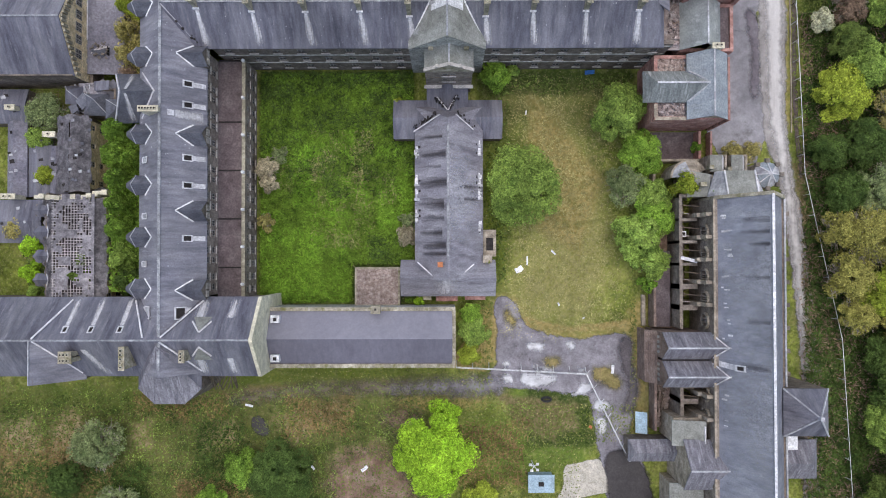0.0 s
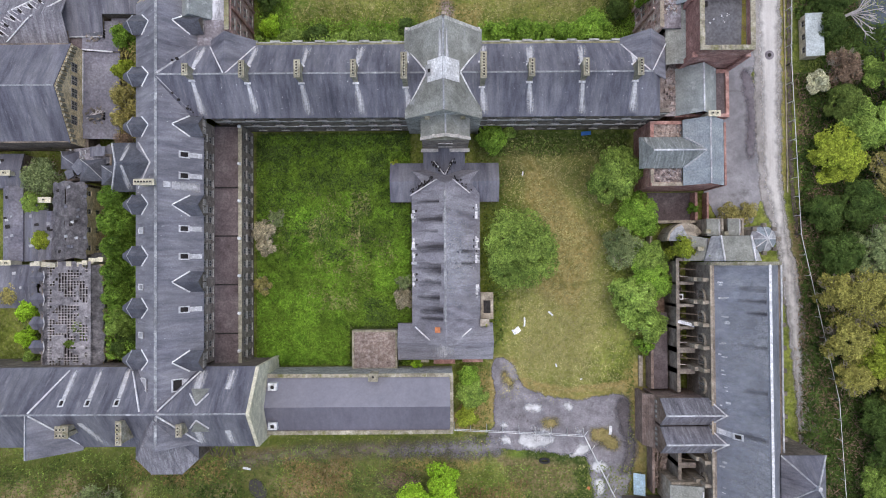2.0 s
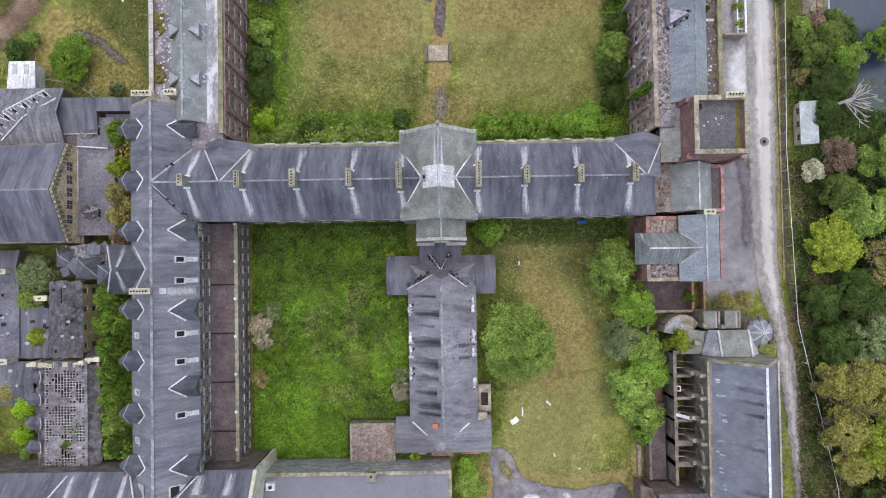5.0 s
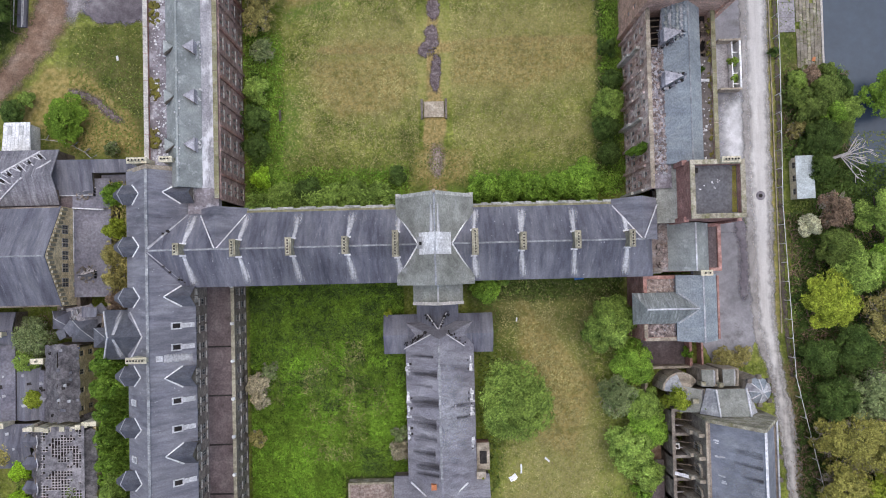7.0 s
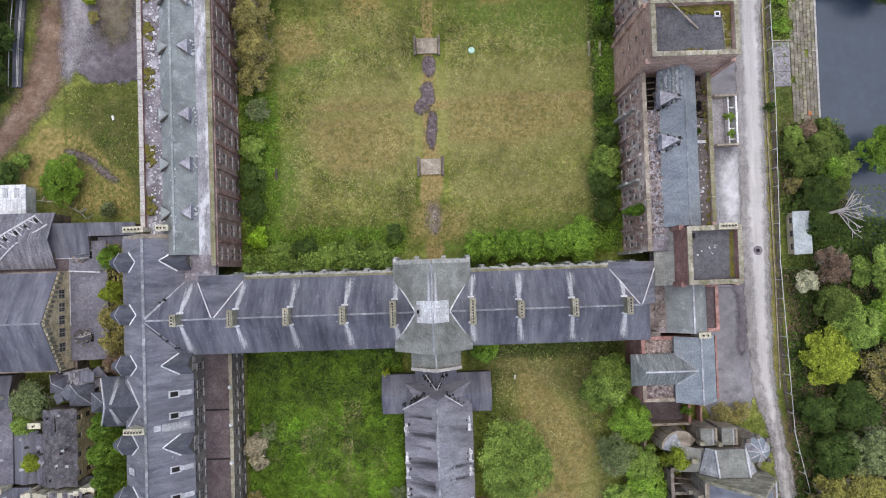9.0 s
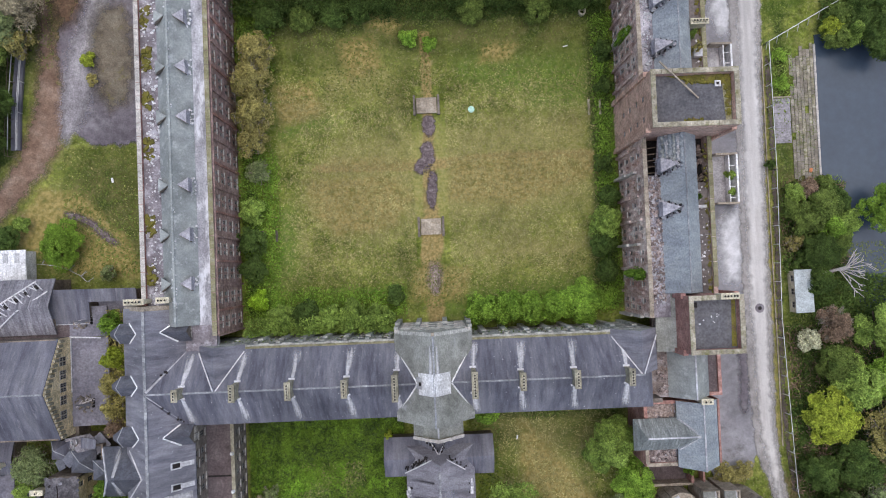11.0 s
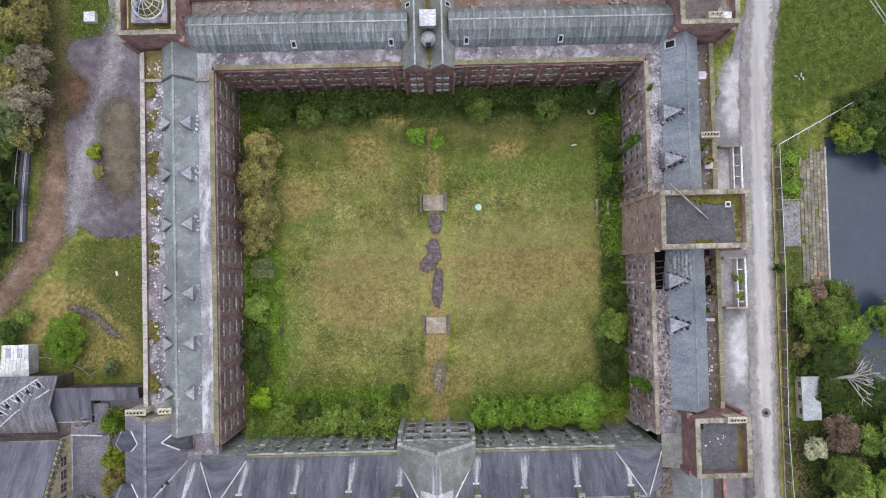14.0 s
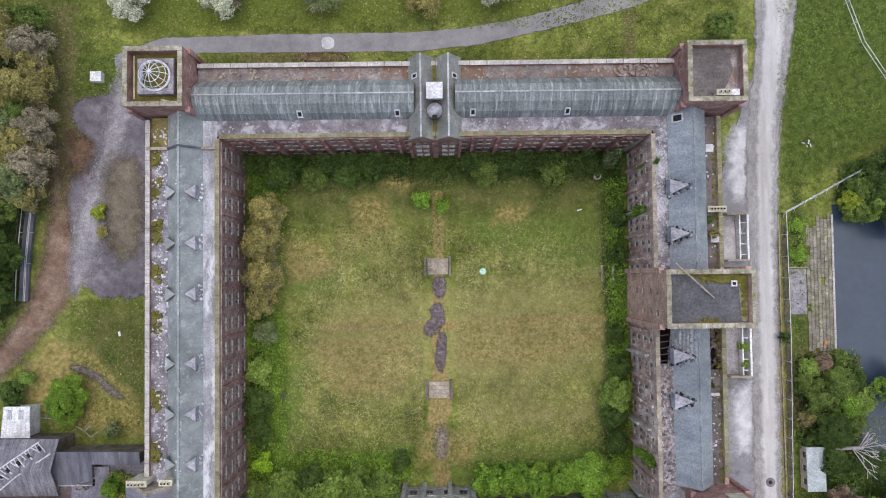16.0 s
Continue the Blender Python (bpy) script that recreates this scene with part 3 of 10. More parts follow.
def block(parent, name, x0, y0, z0, x1, y1, z1, material, label=""):
    bm = bmesh.new()
    box(bm, x0, y0, z0, x1, y1, z1)
    return part(name, bm, material, parent, label)


def rod(parent, name, a, b, w, material, label="", h=None):
    bm = bmesh.new()
    bar(bm, a, b, w, h)
    return part(name, bm, material, parent, label)


WINDOWS = {}


def window(parent, at, turn, w, h, kind="sash", sill=False):
    """A window part, its foot at the point at, looking out along the wall's normal, with a pane below it."""
    key = (w, h, kind)
    if key not in WINDOWS:
        bm = bmesh.new()
        t = 0.09
        us = [-w / 2, -w / 2 + t, -0.035, 0.035, w / 2 - t, w / 2]
        vs = [0, t, h * 0.5, h * 0.5 + 0.07, h - t, h]
        open_ = {(i, j) for i in (1, 3) for j in (1, 3)}
        for i in range(5):
            for j in range(5):
                if (i, j) in open_:
                    continue
                q = [(us[i], vs[j]), (us[i + 1], vs[j]), (us[i + 1], vs[j + 1]), (us[i], vs[j + 1])]
                face(bm, [(u, 0.06, v) for u, v in q[::-1]])
                face(bm, [(u, -0.06, v) for u, v in q])
                for k, (di, dj) in enumerate(((0, -1), (1, 0), (0, 1), (-1, 0))):
                    if (i + di, j + dj) in open_ or not (0 <= i + di < 5 and 0 <= j + dj < 5):
                        a, c = q[k], q[(k + 1) % 4]
                        face(bm, [(a[0], -0.06, a[1]), (c[0], -0.06, c[1]), (c[0], 0.06, c[1]), (a[0], 0.06, a[1])][::-1])
        bmesh.ops.remove_doubles(bm, verts=bm.verts, dist=0.0005)
        me = bpy.data.meshes.new("window")
        bm.to_mesh(me)
        bm.free()
        me.materials.append(FRAME)
        bm = bmesh.new()
        box(bm, -w / 2 + t, -0.01, t, w / 2 - t, 0.01, h - t)
        mp_ = bpy.data.meshes.new("pane")
        bm.to_mesh(mp_)
        bm.free()
        mp_.materials.append(GLASS)
        WINDOWS[key] = (me, mp_)
    me, mp_ = WINDOWS[key][:2]
    ob = new("window", me)
    ob.parent = parent
    ob.matrix_local = Matrix.Translation(Vector(at) - BASE[parent.name]) @ Matrix.Rotation(turn, 4, "Z")
    if kind == "sash":
        pn = new("pane", mp_)
        pn.parent = ob
    if sill:
        if ("sill", w) not in WINDOWS:
            bm = bmesh.new()
            box(bm, -w / 2 - 0.14, 0.0, -0.2, w / 2 + 0.14, 0.34, 0.0)
            ms = bpy.data.meshes.new("sill")
            bm.to_mesh(ms)
            bm.free()
            ms.materials.append(SILL)
            WINDOWS["sill", w] = ms
        sl = new("sill", WINDOWS["sill", w])
        sl.parent = ob
    return ob


def wall(parent, a, b, z0, z1, material, th=0.5, us=(), rows=(), w=1.1, label="", kind="sash", skip=0.0, name="wall", sill=False):
    """An upright wall from a to b (its outer face to the right of the way), with openings and windows at the distances us, in rows of (sill, height)."""
    a, b = Vector((*a, 0)), Vector((*b, 0))
    d = (b - a).normalized()
    n = Vector((d.y, -d.x, 0))
    length = (b - a).length
    ucut = sorted({0.0, length, *[u - w / 2 for u in us], *[u + w / 2 for u in us]}) if rows else [0.0, length]
    vcut = sorted({z0, z1, *[s for s, h in rows], *[s + h for s, h in rows]}) if us else [z0, z1]
    bm = bmesh.new()

    def P(u, v, k):
        q = a + d * u - n * k
        return (q.x, q.y, v)

    def solid(i, j):
        if i < 0 or j < 0 or i >= len(ucut) - 1 or j >= len(vcut) - 1:
            return False
        u, v = (ucut[i] + ucut[i + 1]) / 2, (vcut[j] + vcut[j + 1]) / 2
        return not (any(abs(u - c) < w / 2 for c in us) and any(s < v < s + h for s, h in rows))

    for i in range(len(ucut) - 1):
        for j in range(len(vcut) - 1):
            if not solid(i, j):
                continue
            u0, u1, v0, v1 = ucut[i], ucut[i + 1], vcut[j], vcut[j + 1]
            face(bm, (P(u0, v0, 0), P(u1, v0, 0), P(u1, v1, 0), P(u0, v1, 0)))
            face(bm, (P(u1, v0, th), P(u0, v0, th), P(u0, v1, th), P(u1, v1, th)))
            if not solid(i - 1, j):
                face(bm, (P(u0, v0, th), P(u0, v0, 0), P(u0, v1, 0), P(u0, v1, th)))
            if not solid(i + 1, j):
                face(bm, (P(u1, v0, 0), P(u1, v0, th), P(u1, v1, th), P(u1, v1, 0)))
            if not solid(i, j - 1):
                face(bm, (P(u0, v0, th), P(u1, v0, th), P(u1, v0, 0), P(u0, v0, 0)))
            if not solid(i, j + 1):
                face(bm, (P(u0, v1, 0), P(u1, v1, 0), P(u1, v1, th), P(u0, v1, th)))
    bmesh.ops.remove_doubles(bm, verts=bm.verts, dist=0.001)
    ob = part(name, bm, material, parent, label)
    turn = math.atan2(-n.x, n.y)
    for u in us:
        for s, h in rows:
            if random.random() < skip:
                continue
            q = a + d * u - n * 0.2
            window(parent, (q.x, q.y, s), turn, w, h, kind, sill)
    return ob


def spread(length, count, margin=1.2):
    step = (length - 2 * margin) / max(1, count - 1)
    return [margin + i * step for i in range(count)]


def gable_roof(parent, x0, x1, y0, y1, eave, ridge, axis, material, over=0.3, hip0=0.0, hip1=0.0, th=0.25, cap=None):
    """Two slopes and a ridge cap over a rectangle; the ridge runs along axis; hip: how far an end leans in."""
    if axis == "x":
        yc = (y0 + y1) / 2
        k = (ridge - eave) / (y1 - yc)
        y0, y1, eave = y0 - over, y1 + over, eave - over * k
        r0, r1 = (x0 + hip0, yc, ridge), (x1 - hip1, yc, ridge)
        plate(parent, "roof_slope", [(x0, y0, eave), (x1, y0, eave), r1, r0], material, th)
        plate(parent, "roof_slope", [r0, r1, (x1, y1, eave), (x0, y1, eave)], material, th)
        if hip0:
            plate(parent, "roof_hip", [(x0, y1, eave), (x0, y0, eave), r0], material, th)
        if hip1:
            plate(parent, "roof_hip", [(x1, y0, eave), (x1, y1, eave), r1], material, th)
    else:
        xc = (x0 + x1) / 2
        k = (ridge - eave) / (x1 - xc)
        x0, x1, eave = x0 - over, x1 + over, eave - over * k
        r0, r1 = (xc, y0 + hip0, ridge), (xc, y1 - hip1, ridge)
        plate(parent, "roof_slope", [(x0, y1, eave), (x0, y0, eave), r0, r1], material, th)
        plate(parent, "roof_slope", [(x1, y0, eave), (x1, y1, eave), r1, r0], material, th)
        if hip0:
            plate(parent, "roof_hip", [(x0, y0, eave), (x1, y0, eave), r0], material, th)
        if hip1:
            plate(parent, "roof_hip", [(x1, y1, eave), (x0, y1, eave), r1], material, th)
    if cap:
        rod(parent, "ridge_cap", (r0[0], r0[1], ridge + 0.02), (r1[0], r1[1], ridge + 0.02), 0.24, cap, h=0.1)


def gable_wall(parent, axis, at, a0, a1, z0, eave, ridge, material, th=0.5, label="", name="gable_wall"):
    """A pointed end wall across the ridge; at: its outer place on the ridge's axis; th may be negative."""
    bm = bmesh.new()
    c = (a0 + a1) / 2
    prof = [(a0, z0), (a1, z0), (a1, eave), (c, ridge), (a0, eave)]
    if axis == "x":
        slab(bm, [(at, p, z) for p, z in prof], (-th, 0, 0))
    else:
        slab(bm, [(p, at, z) for p, z in prof], (0, -th, 0))
    bmesh.ops.recalc_face_normals(bm, faces=bm.faces)
    return part(name, bm, material, parent, label)


def shell(parent, x0, x1, y0, y1, z0, z1, material, th=0.5, faces="nsew", **kw):
    """Plain walls round a rectangle."""
    if "s" in faces:
        wall(parent, (x0, y0), (x1, y0), z0, z1, material, th, **kw)
    if "e" in faces:
        wall(parent, (x1, y0 + th), (x1, y1 - th), z0, z1, material, th, **kw)
    if "n" in faces:
        wall(parent, (x1, y1), (x0, y1), z0, z1, material, th, **kw)
    if "w" in faces:
        wall(parent, (x0, y1 - th), (x0, y0 + th), z0, z1, material, th, **kw)


def chimney(at, length, axis, z0, z1, pots=4, material=STONE_PALE, label="buff stone chimney stack with a row of clay pots"):
    """A stack with an oversailing cap and open pots in one row."""
    x, y = at
    lx, ly = (length, 0.6) if axis == "x" else (0.6, length)
    e = thing("chimney_stack", (x, y, z0), label, "chimney", "roof chimneys")
    block(e, "shaft", x - lx / 2, y - ly / 2, z0, x + lx / 2, y + ly / 2, z1, material)
    block(e, "cap", x - lx / 2 - 0.12, y - ly / 2 - 0.12, z1, x + lx / 2 + 0.12, y + ly / 2 + 0.12, z1 + 0.25, material)
    for i in range(pots):
        u = (i + 0.5) / pots - 0.5
        px, py = (x + u * (lx - 0.2), y) if axis == "x" else (x, y + u * (ly - 0.2))
        bm = bmesh.new()
        r0, r1, n = 0.2, 0.15, 8
        for k in range(n):
            a0, a1 = 2 * math.pi * k / n, 2 * math.pi * (k + 1) / n
            c = [(math.cos(a), math.sin(a)) for a in (a0, a1)]
            zb, zt = z1 + 0.25, z1 + 0.62
            O = [(px + r0 * cx, py + r0 * cy) for cx, cy in c]
            I = [(px + r1 * cx, py + r1 * cy) for cx, cy in c]
            face(bm, ((*O[0], zb), (*O[1], zb), (*O[1], zt), (*O[0], zt)))
            face(bm, ((*O[0], zt), (*O[1], zt), (*I[1], zt), (*I[0], zt)))
            face(bm, ((*I[0], zt), (*I[1], zt), (*I[1], zb), (*I[0], zb)))
        part("chimney_pot", bm, CREAM, e)
        # Solid plug whose colour paints in the darkness inside the pot.
        block(e, "flue", px - 0.13, py - 0.13, z1 + 0.255, px + 0.13, py + 0.13, z1 + 0.6, FLUE_BLACK)
    return e


def outline(pts, step=1.2, rough=0.35, seed=0):
    """A closed outline with ragged edges through the corner points."""
    out = []
    n = len(pts)
    for i in range(n):
        a, b = Vector((*pts[i], 0)), Vector((*pts[(i + 1) % n], 0))
        k = max(1, int((b - a).length / step))
        for j in range(k):
            p = a.lerp(b, j / k)
            q = noise.noise_vector(p * 0.45 + Vector((seed * 7.1, 0, 0)))
            out.append((p.x + q.x * rough * 2, p.y + q.y * rough * 2))
    return out


def ground_sheet(name, pts, z, material, label, rough=0.35, category="ground", step=1.2):
    """A closed sheet laid on the ground with a ragged rim."""
    bm = bmesh.new()
    o = outline(pts, step, rough, len(name))
    top = face(bm, [(x, y, z) for x, y in o])
    top.normal_update()
    for e in list(top.edges):
        a, c = e.verts
        bm.faces.new((c, a, bm.verts.new(a.co - Vector((0, 0, 0.3))), bm.verts.new(c.co - Vector((0, 0, 0.3)))))
    bmesh.ops.triangulate(bm, faces=[top], ngon_method="EAR_CLIP")
    bmesh.ops.recalc_face_normals(bm, faces=bm.faces)
    ob = part(name, bm, material)
    return tagged(ob, label, category, kind="structure")


# ---- ground ----
ZONES = {
    "dry": [[(9, -10), (23, -11), (27.5, -3), (26, 8), (19, 27), (12, 27), (20, 8), (13, 2)], [(-20, 62), (-8, 57), (28, 59), (27.5, 75), (6, 73), (-14, 72)], [(-16, 78), (-4, 79), (-4, 84), (-15, 85)], [(-22, -23), (-6, -23), (-4, -36), (-20, -36)], [(58, 100), (66, 100), (62, 118), (60, 118)], [(6, 50), (26, 51), (26, 55), (6, 55)]],
    "lush": [[(-29.6, 43), (-25, 43), (-23, 60), (-23.5, 80), (-25, 95), (-29.6, 95)], [(-27, 41), (-27, 46.5), (-5, 46.5), (-4, 41)], [(6, 41), (6, 45), (29, 45.5), (29, 41)], [(6.4, -2), (10, -2), (11, 24), (6.4, 24)], [(-50, -2), (-44, -6), (-44, 46), (-50, 46)], [(-50, 115), (20, 118), (30, 130), (-50, 130)], [(-45, -21.5), (-24, -18.5), (-2, -18.4), (-2, -19.6), (-24, -22), (-45, -24)]],
    # Ground darkened for shade along walls, below brambles and trees.
    "dense": [[(6, 25.5), (31, 25.5), (31, 30), (6, 30)], [(-29.5, -8), (-4.5, -8), (-4.5, 30), (-29.5, 30)], [(-40, -30), (-30, -28), (-22, -34), (-24, -46), (-42, -46)], [(-26, 95), (-26, 88.5), (10, 89.5), (31.4, 89), (31.4, 95)], [(31.4, 90), (27, 88), (27.6, 60), (26.5, 45), (31.4, 43)], [(57, 14), (80, 20), (80, -45), (63, -45), (62, -12)], [(-80, 64), (-66, 70), (-63, 84), (-62, 120), (-80, 120)], [(58, 60), (60, 60), (60, 90), (58, 90)], [(13, -21), (23.5, -22), (25, -31), (13, -31)], [(58, 38), (68, 38), (69, 62), (58, 62)], [(64, 86), (80, 88), (80, 97), (68, 93)]],
    "meadow": [[(-58, 104.5), (-50.5, 105), (-51, 112), (-58, 112)], [(57, 88), (70, 95), (80, 100), (80, 130), (61, 130), (58, 108)]],
    "wild": [[(6, 17), (16, 20), (27, 20), (27, 27), (6, 27)], [(-63, 84), (-57.6, 84), (-57.4, 120), (-63, 120)], [(57.6, 62), (60.2, 62), (60.2, 76), (57.6, 76)], [(-62, 52), (-42, 50), (-42, 71), (-58, 72)], [(-21, 84), (26, 84), (27, 92), (-24, 92)], [(-80, -21), (-2, -20.6), (0, -46), (-80, -46)]],
    "bare": [[(-63, -27), (-59.3, -24.3), (-56.6, -28), (-59, -37), (-63, -34)], [(-71, -27), (-66, -26), (-64, -31.6), (-71, -35)], [(-50.2, -27), (-46.6, -26.6), (-47, -31), (-49.7, -31)], [(-17.5, -31.6), (-9.4, -29.8), (-7.6, -37), (-14.8, -39), (-19.3, -37)], [(14.2, -24.4), (20.5, -24.4), (21.4, -28), (16, -28)], [(-27.5, -26.2), (-16.6, -22.6), (-13, -24.4), (-24, -30.7)], [(-39.3, -28), (-33, -26.2), (-32, -29.8), (-38.4, -31.6)]],
    "ochre": [[(-33, -21.6), (-24, -20.7), (-20, -22.6), (-32, -24)], [(-7.6, -22.6), (7, -22), (7, -24.4), (-7.6, -25.3)], [(-23.8, 81), (-17, 81.4), (-15.8, 76), (-22.8, 74)], [(-15, 68.8), (-1, 68), (-1, 66.9), (-15, 67.3)], [(4.4, 68.2), (28, 68), (28.4, 64.7), (15.8, 60), (4, 61.3)], [(-19, 65.2), (-5, 65.9), (-1.4, 61.6), (-5.3, 57.2), (-14.4, 55.9), (-18, 59.7)], [(-2, 50.7), (7.2, 50.3), (6, 44.9), (-2.6, 45.3)], [(-7.3, 92.2), (-2, 91), (-3.8, 88.8), (-8.3, 90)], [(10.8, 86.7), (16.3, 86.5), (15.2, 83.7), (9.7, 83.5)], [(-13, 87.8), (-7.5, 88.5), (-6, 83), (-11.5, 81.3)], [(9, -6.6), (12, -7), (14.5, -10.6), (21.7, -12.6), (29, -11.6), (31, -7), (33, -7), (32.4, -30), (30, -30), (31, -20), (30, -13.2), (21.7, -14), (14.3, -12.4), (11.8, -8.6), (8.3, -8)], [(5.5, -9), (8.6, -8), (8.6, -18), (6.4, -18)], [(55.2, 20), (56.3, 20), (56.4, 84), (55.2, 84)], [(-62, 66), (-55, 64.5), (-48, 57), (-45.5, 51), (-57, 51.5), (-67, 57)], [(14, 5), (22, 0), (26, 12), (18, 22), (14, 26)]],
    "fresh": [[(-23.6, 75.5), (-13.6, 75.4), (-13.7, 73.2), (-22.8, 72.2)], [(16.8, 78.1), (28.7, 78.5), (28.5, 74.8), (17.5, 75)], [(18.7, 62), (27, 62), (27.7, 59.3), (19.4, 58.8)], [(2.4, 46), (29, 49.2), (28.7, 44.7), (3, 42.3)], [(-27, 61), (-20.6, 61.6), (-20.2, 49), (-27.5, 46.5)], [(5.2, 85), (29, 86), (29.5, 75.7), (23, 76), (6.8, 80.4)], [(-67.5, -21.6), (-49.3, -21.6), (-51, -26), (-65.7, -24.3)], [(-50.2, -31.6), (-41, -30.7), (-40.2, -36), (-49.3, -37)], [(-36.6, -31.6), (-31, -30.7), (-31, -38), (-35.6, -38)], [(3.3, -26.2), (22.3, -28), (23.2, -34.3), (7, -35.2), (3.3, -31.6)], [(11.5, -21.7), (22.3, -21.7), (22.3, -24.4), (12, -24)], [(-45.7, -22.5), (-33, -22.5), (-33, -26.2), (-44, -26.6)], [(57.6, 84.6), (60, 84.4), (60.2, 76.4), (57.4, 76)]],
    "earth": [[(56, 15), (67, 14), (72, -14), (60, -14)], [(8, -22), (22, -24), (18, -30), (12, -28)], [(-66, 62), (-57, 62.5), (-49, 56.5), (-47, 53), (-47, 50), (-52, 53), (-58, 57), (-66, 57)], [(-61.5, 84), (-57.6, 84), (-57.4, 120), (-61.5, 120)], [(-31, 111.7), (-12, 111.7), (-12, 107), (-31, 107)], [(31.6, 118), (33.8, 118), (33.6, 107), (31.6, 107)], [(30.3, -11), (33, -11), (33, -30), (30, -30), (29, -22)], [(-40, -22), (-5, -20), (-5, -21.5), (-40, -24)], [(58, 50), (66, 50), (66, 63), (58, 63)]],
    "straw": [[(0.0, 41), (2.8, 41), (2.4, 52), (3.2, 54), (2.3, 60), (2.1, 75), (2.0, 89), (0.2, 89), (0.4, 75), (-0.2, 60), (-0.8, 52)], [(-18, 67.9), (0, 67.9), (14, 68.9), (28, 68.7), (28, 67.2), (14, 67.2), (0, 66.2), (-18, 66.6)], [(8, -9), (10.5, -9), (11, -13), (30, -12), (30, -10.5), (20, -11.5)], [(0, -18), (9, -8), (9.5, -14), (7, -19)]],
}


def zone_weight(px, py, polys, soft=1.3):
    """1 inside any of the outlines, falling to 0 over soft metres each way."""
    best = np.full(px.shape, -9.0)
    for poly in polys:
        d = np.full(px.shape, 1e9)
        inside = np.zeros(px.shape, bool)
        n = len(poly)
        for i in range(n):
            (x0, y0), (x1, y1) = poly[i], poly[(i + 1) % n]
            ex, ey = x1 - x0, y1 - y0
            t = np.clip(((px - x0) * ex + (py - y0) * ey) / (ex * ex + ey * ey), 0, 1)
            d = np.minimum(d, np.hypot(px - x0 - t * ex, py - y0 - t * ey))
            if ey != 0:
                c = ((y0 > py) != (y1 > py)) & (px < ex * (py - y0) / ey + x0)
                inside ^= c
        best = np.maximum(best, np.where(inside, d, -d))
    return np.clip(0.5 + best / (2 * soft), 0, 1)


WORN = {}


def worn(material, band):
    """The same surface, breaking up into the ground below where the sheet's film runs out."""
    key = (material.name, band)
    if key not in WORN:
        m = material.copy()
        m.name = material.name + "_worn_edge"
        N, L = m.node_tree.nodes, m.node_tree.links
        at, n1 = N.new("ShaderNodeAttribute"), N.new("ShaderNodeTexNoise")
        geo, a1, mr = N.new("ShaderNodeNewGeometry"), N.new("ShaderNodeMath"), N.new("ShaderNodeMapRange")
        tr, mx = N.new("ShaderNodeBsdfTransparent"), N.new("ShaderNodeMixShader")
        at.attribute_name = "film"
        n1.inputs["Scale"].default_value, n1.inputs["Detail"].default_value, n1.inputs["Roughness"].default_value = 0.55, 7, 0.66
        L.new(geo.outputs["Position"], n1.inputs["Vector"])
        a1.operation = "ADD"
        L.new(at.outputs["Fac"], a1.inputs[0])
        L.new(n1.outputs["Fac"], a1.inputs[1])
        mr.inputs["From Min"].default_value, mr.inputs["From Max"].default_value = 1.0 - band, 1.0 + band
        L.new(a1.outputs[0], mr.inputs["Value"])
        L.new(mr.outputs[0], mx.inputs["Fac"])
        L.new(tr.outputs[0], mx.inputs[1])
        L.new(N["Principled BSDF"].outputs[0], mx.inputs[2])
        L.new(mx.outputs[0], N["Material Output"].inputs["Surface"])
        WORN[key] = m
    return WORN[key]


def rounded(pts, times=2):
    """Corner cutting, so that an outline runs in curves."""
    for _ in range(times):
        out = []
        for (x0, y0), (x1, y1) in zip(pts, [*pts[1:], pts[0]]):
            out += [(0.75 * x0 + 0.25 * x1, 0.75 * y0 + 0.25 * y1), (0.25 * x0 + 0.75 * x1, 0.25 * y0 + 0.75 * y1)]
        pts = out
    return pts


def ground_patch(name, pts, z, material, label, soft=0.4, category="ground", band=0.08):
    """A thin layer on the ground inside a curved outline, worn through along its edge over about soft metres."""
    pts = rounded(pts, 1)
    px, py = np.array([p[0] for p in pts]), np.array([p[1] for p in pts])
    x0, x1, y0, y1 = px.min() - soft, px.max() + soft, py.min() - soft, py.max() + soft
    cell = 0.3 if (x1 - x0) * (y1 - y0) < 160 else 0.5
    gx, gy = np.arange(x0, x1 + cell, cell), np.arange(y0, y1 + cell, cell)
    X, Y = np.meshgrid(gx, gy)
    wgt = zone_weight(X.ravel(), Y.ravel(), [pts], soft).reshape(X.shape)
    near = (wgt[:-1, :-1] > 0) | (wgt[1:, :-1] > 0) | (wgt[:-1, 1:] > 0) | (wgt[1:, 1:] > 0)
    jj, ii = np.nonzero(near)
    n = len(gx)
    quads = np.stack([jj * n + ii, jj * n + ii + 1, (jj + 1) * n + ii + 1, (jj + 1) * n + ii], 1)
    used, inv = np.unique(quads, return_inverse=True)
    co_ = np.stack([X.ravel()[used], Y.ravel()[used], np.full(len(used), z)], 1)
    me = bpy.data.meshes.new(name)
    me.from_pydata(co_.tolist(), [], inv.reshape(-1, 4).tolist())
    me.attributes.new("film", "FLOAT", "POINT").data.foreach_set("value", wgt.ravel()[used].astype(np.float32))
    me.materials.append(worn(material, band))
    return tagged(new(name, me), label, category, kind="structure")


bm = bmesh.new()
xs = [-2500, -600, -200, -120] + [-84 + 0.9 * i for i in range(188)] + [120, 200, 600, 2500]
ys = [-2500, -600, -200, -90] + [-50 + 0.9 * i for i in range(200)] + [160, 300, 700, 2500]
grid = [[bm.verts.new((x, y, 0.1 * noise.noise((x * 0.08, y * 0.08, 0)) - 0.1)) for x in xs] for y in ys]
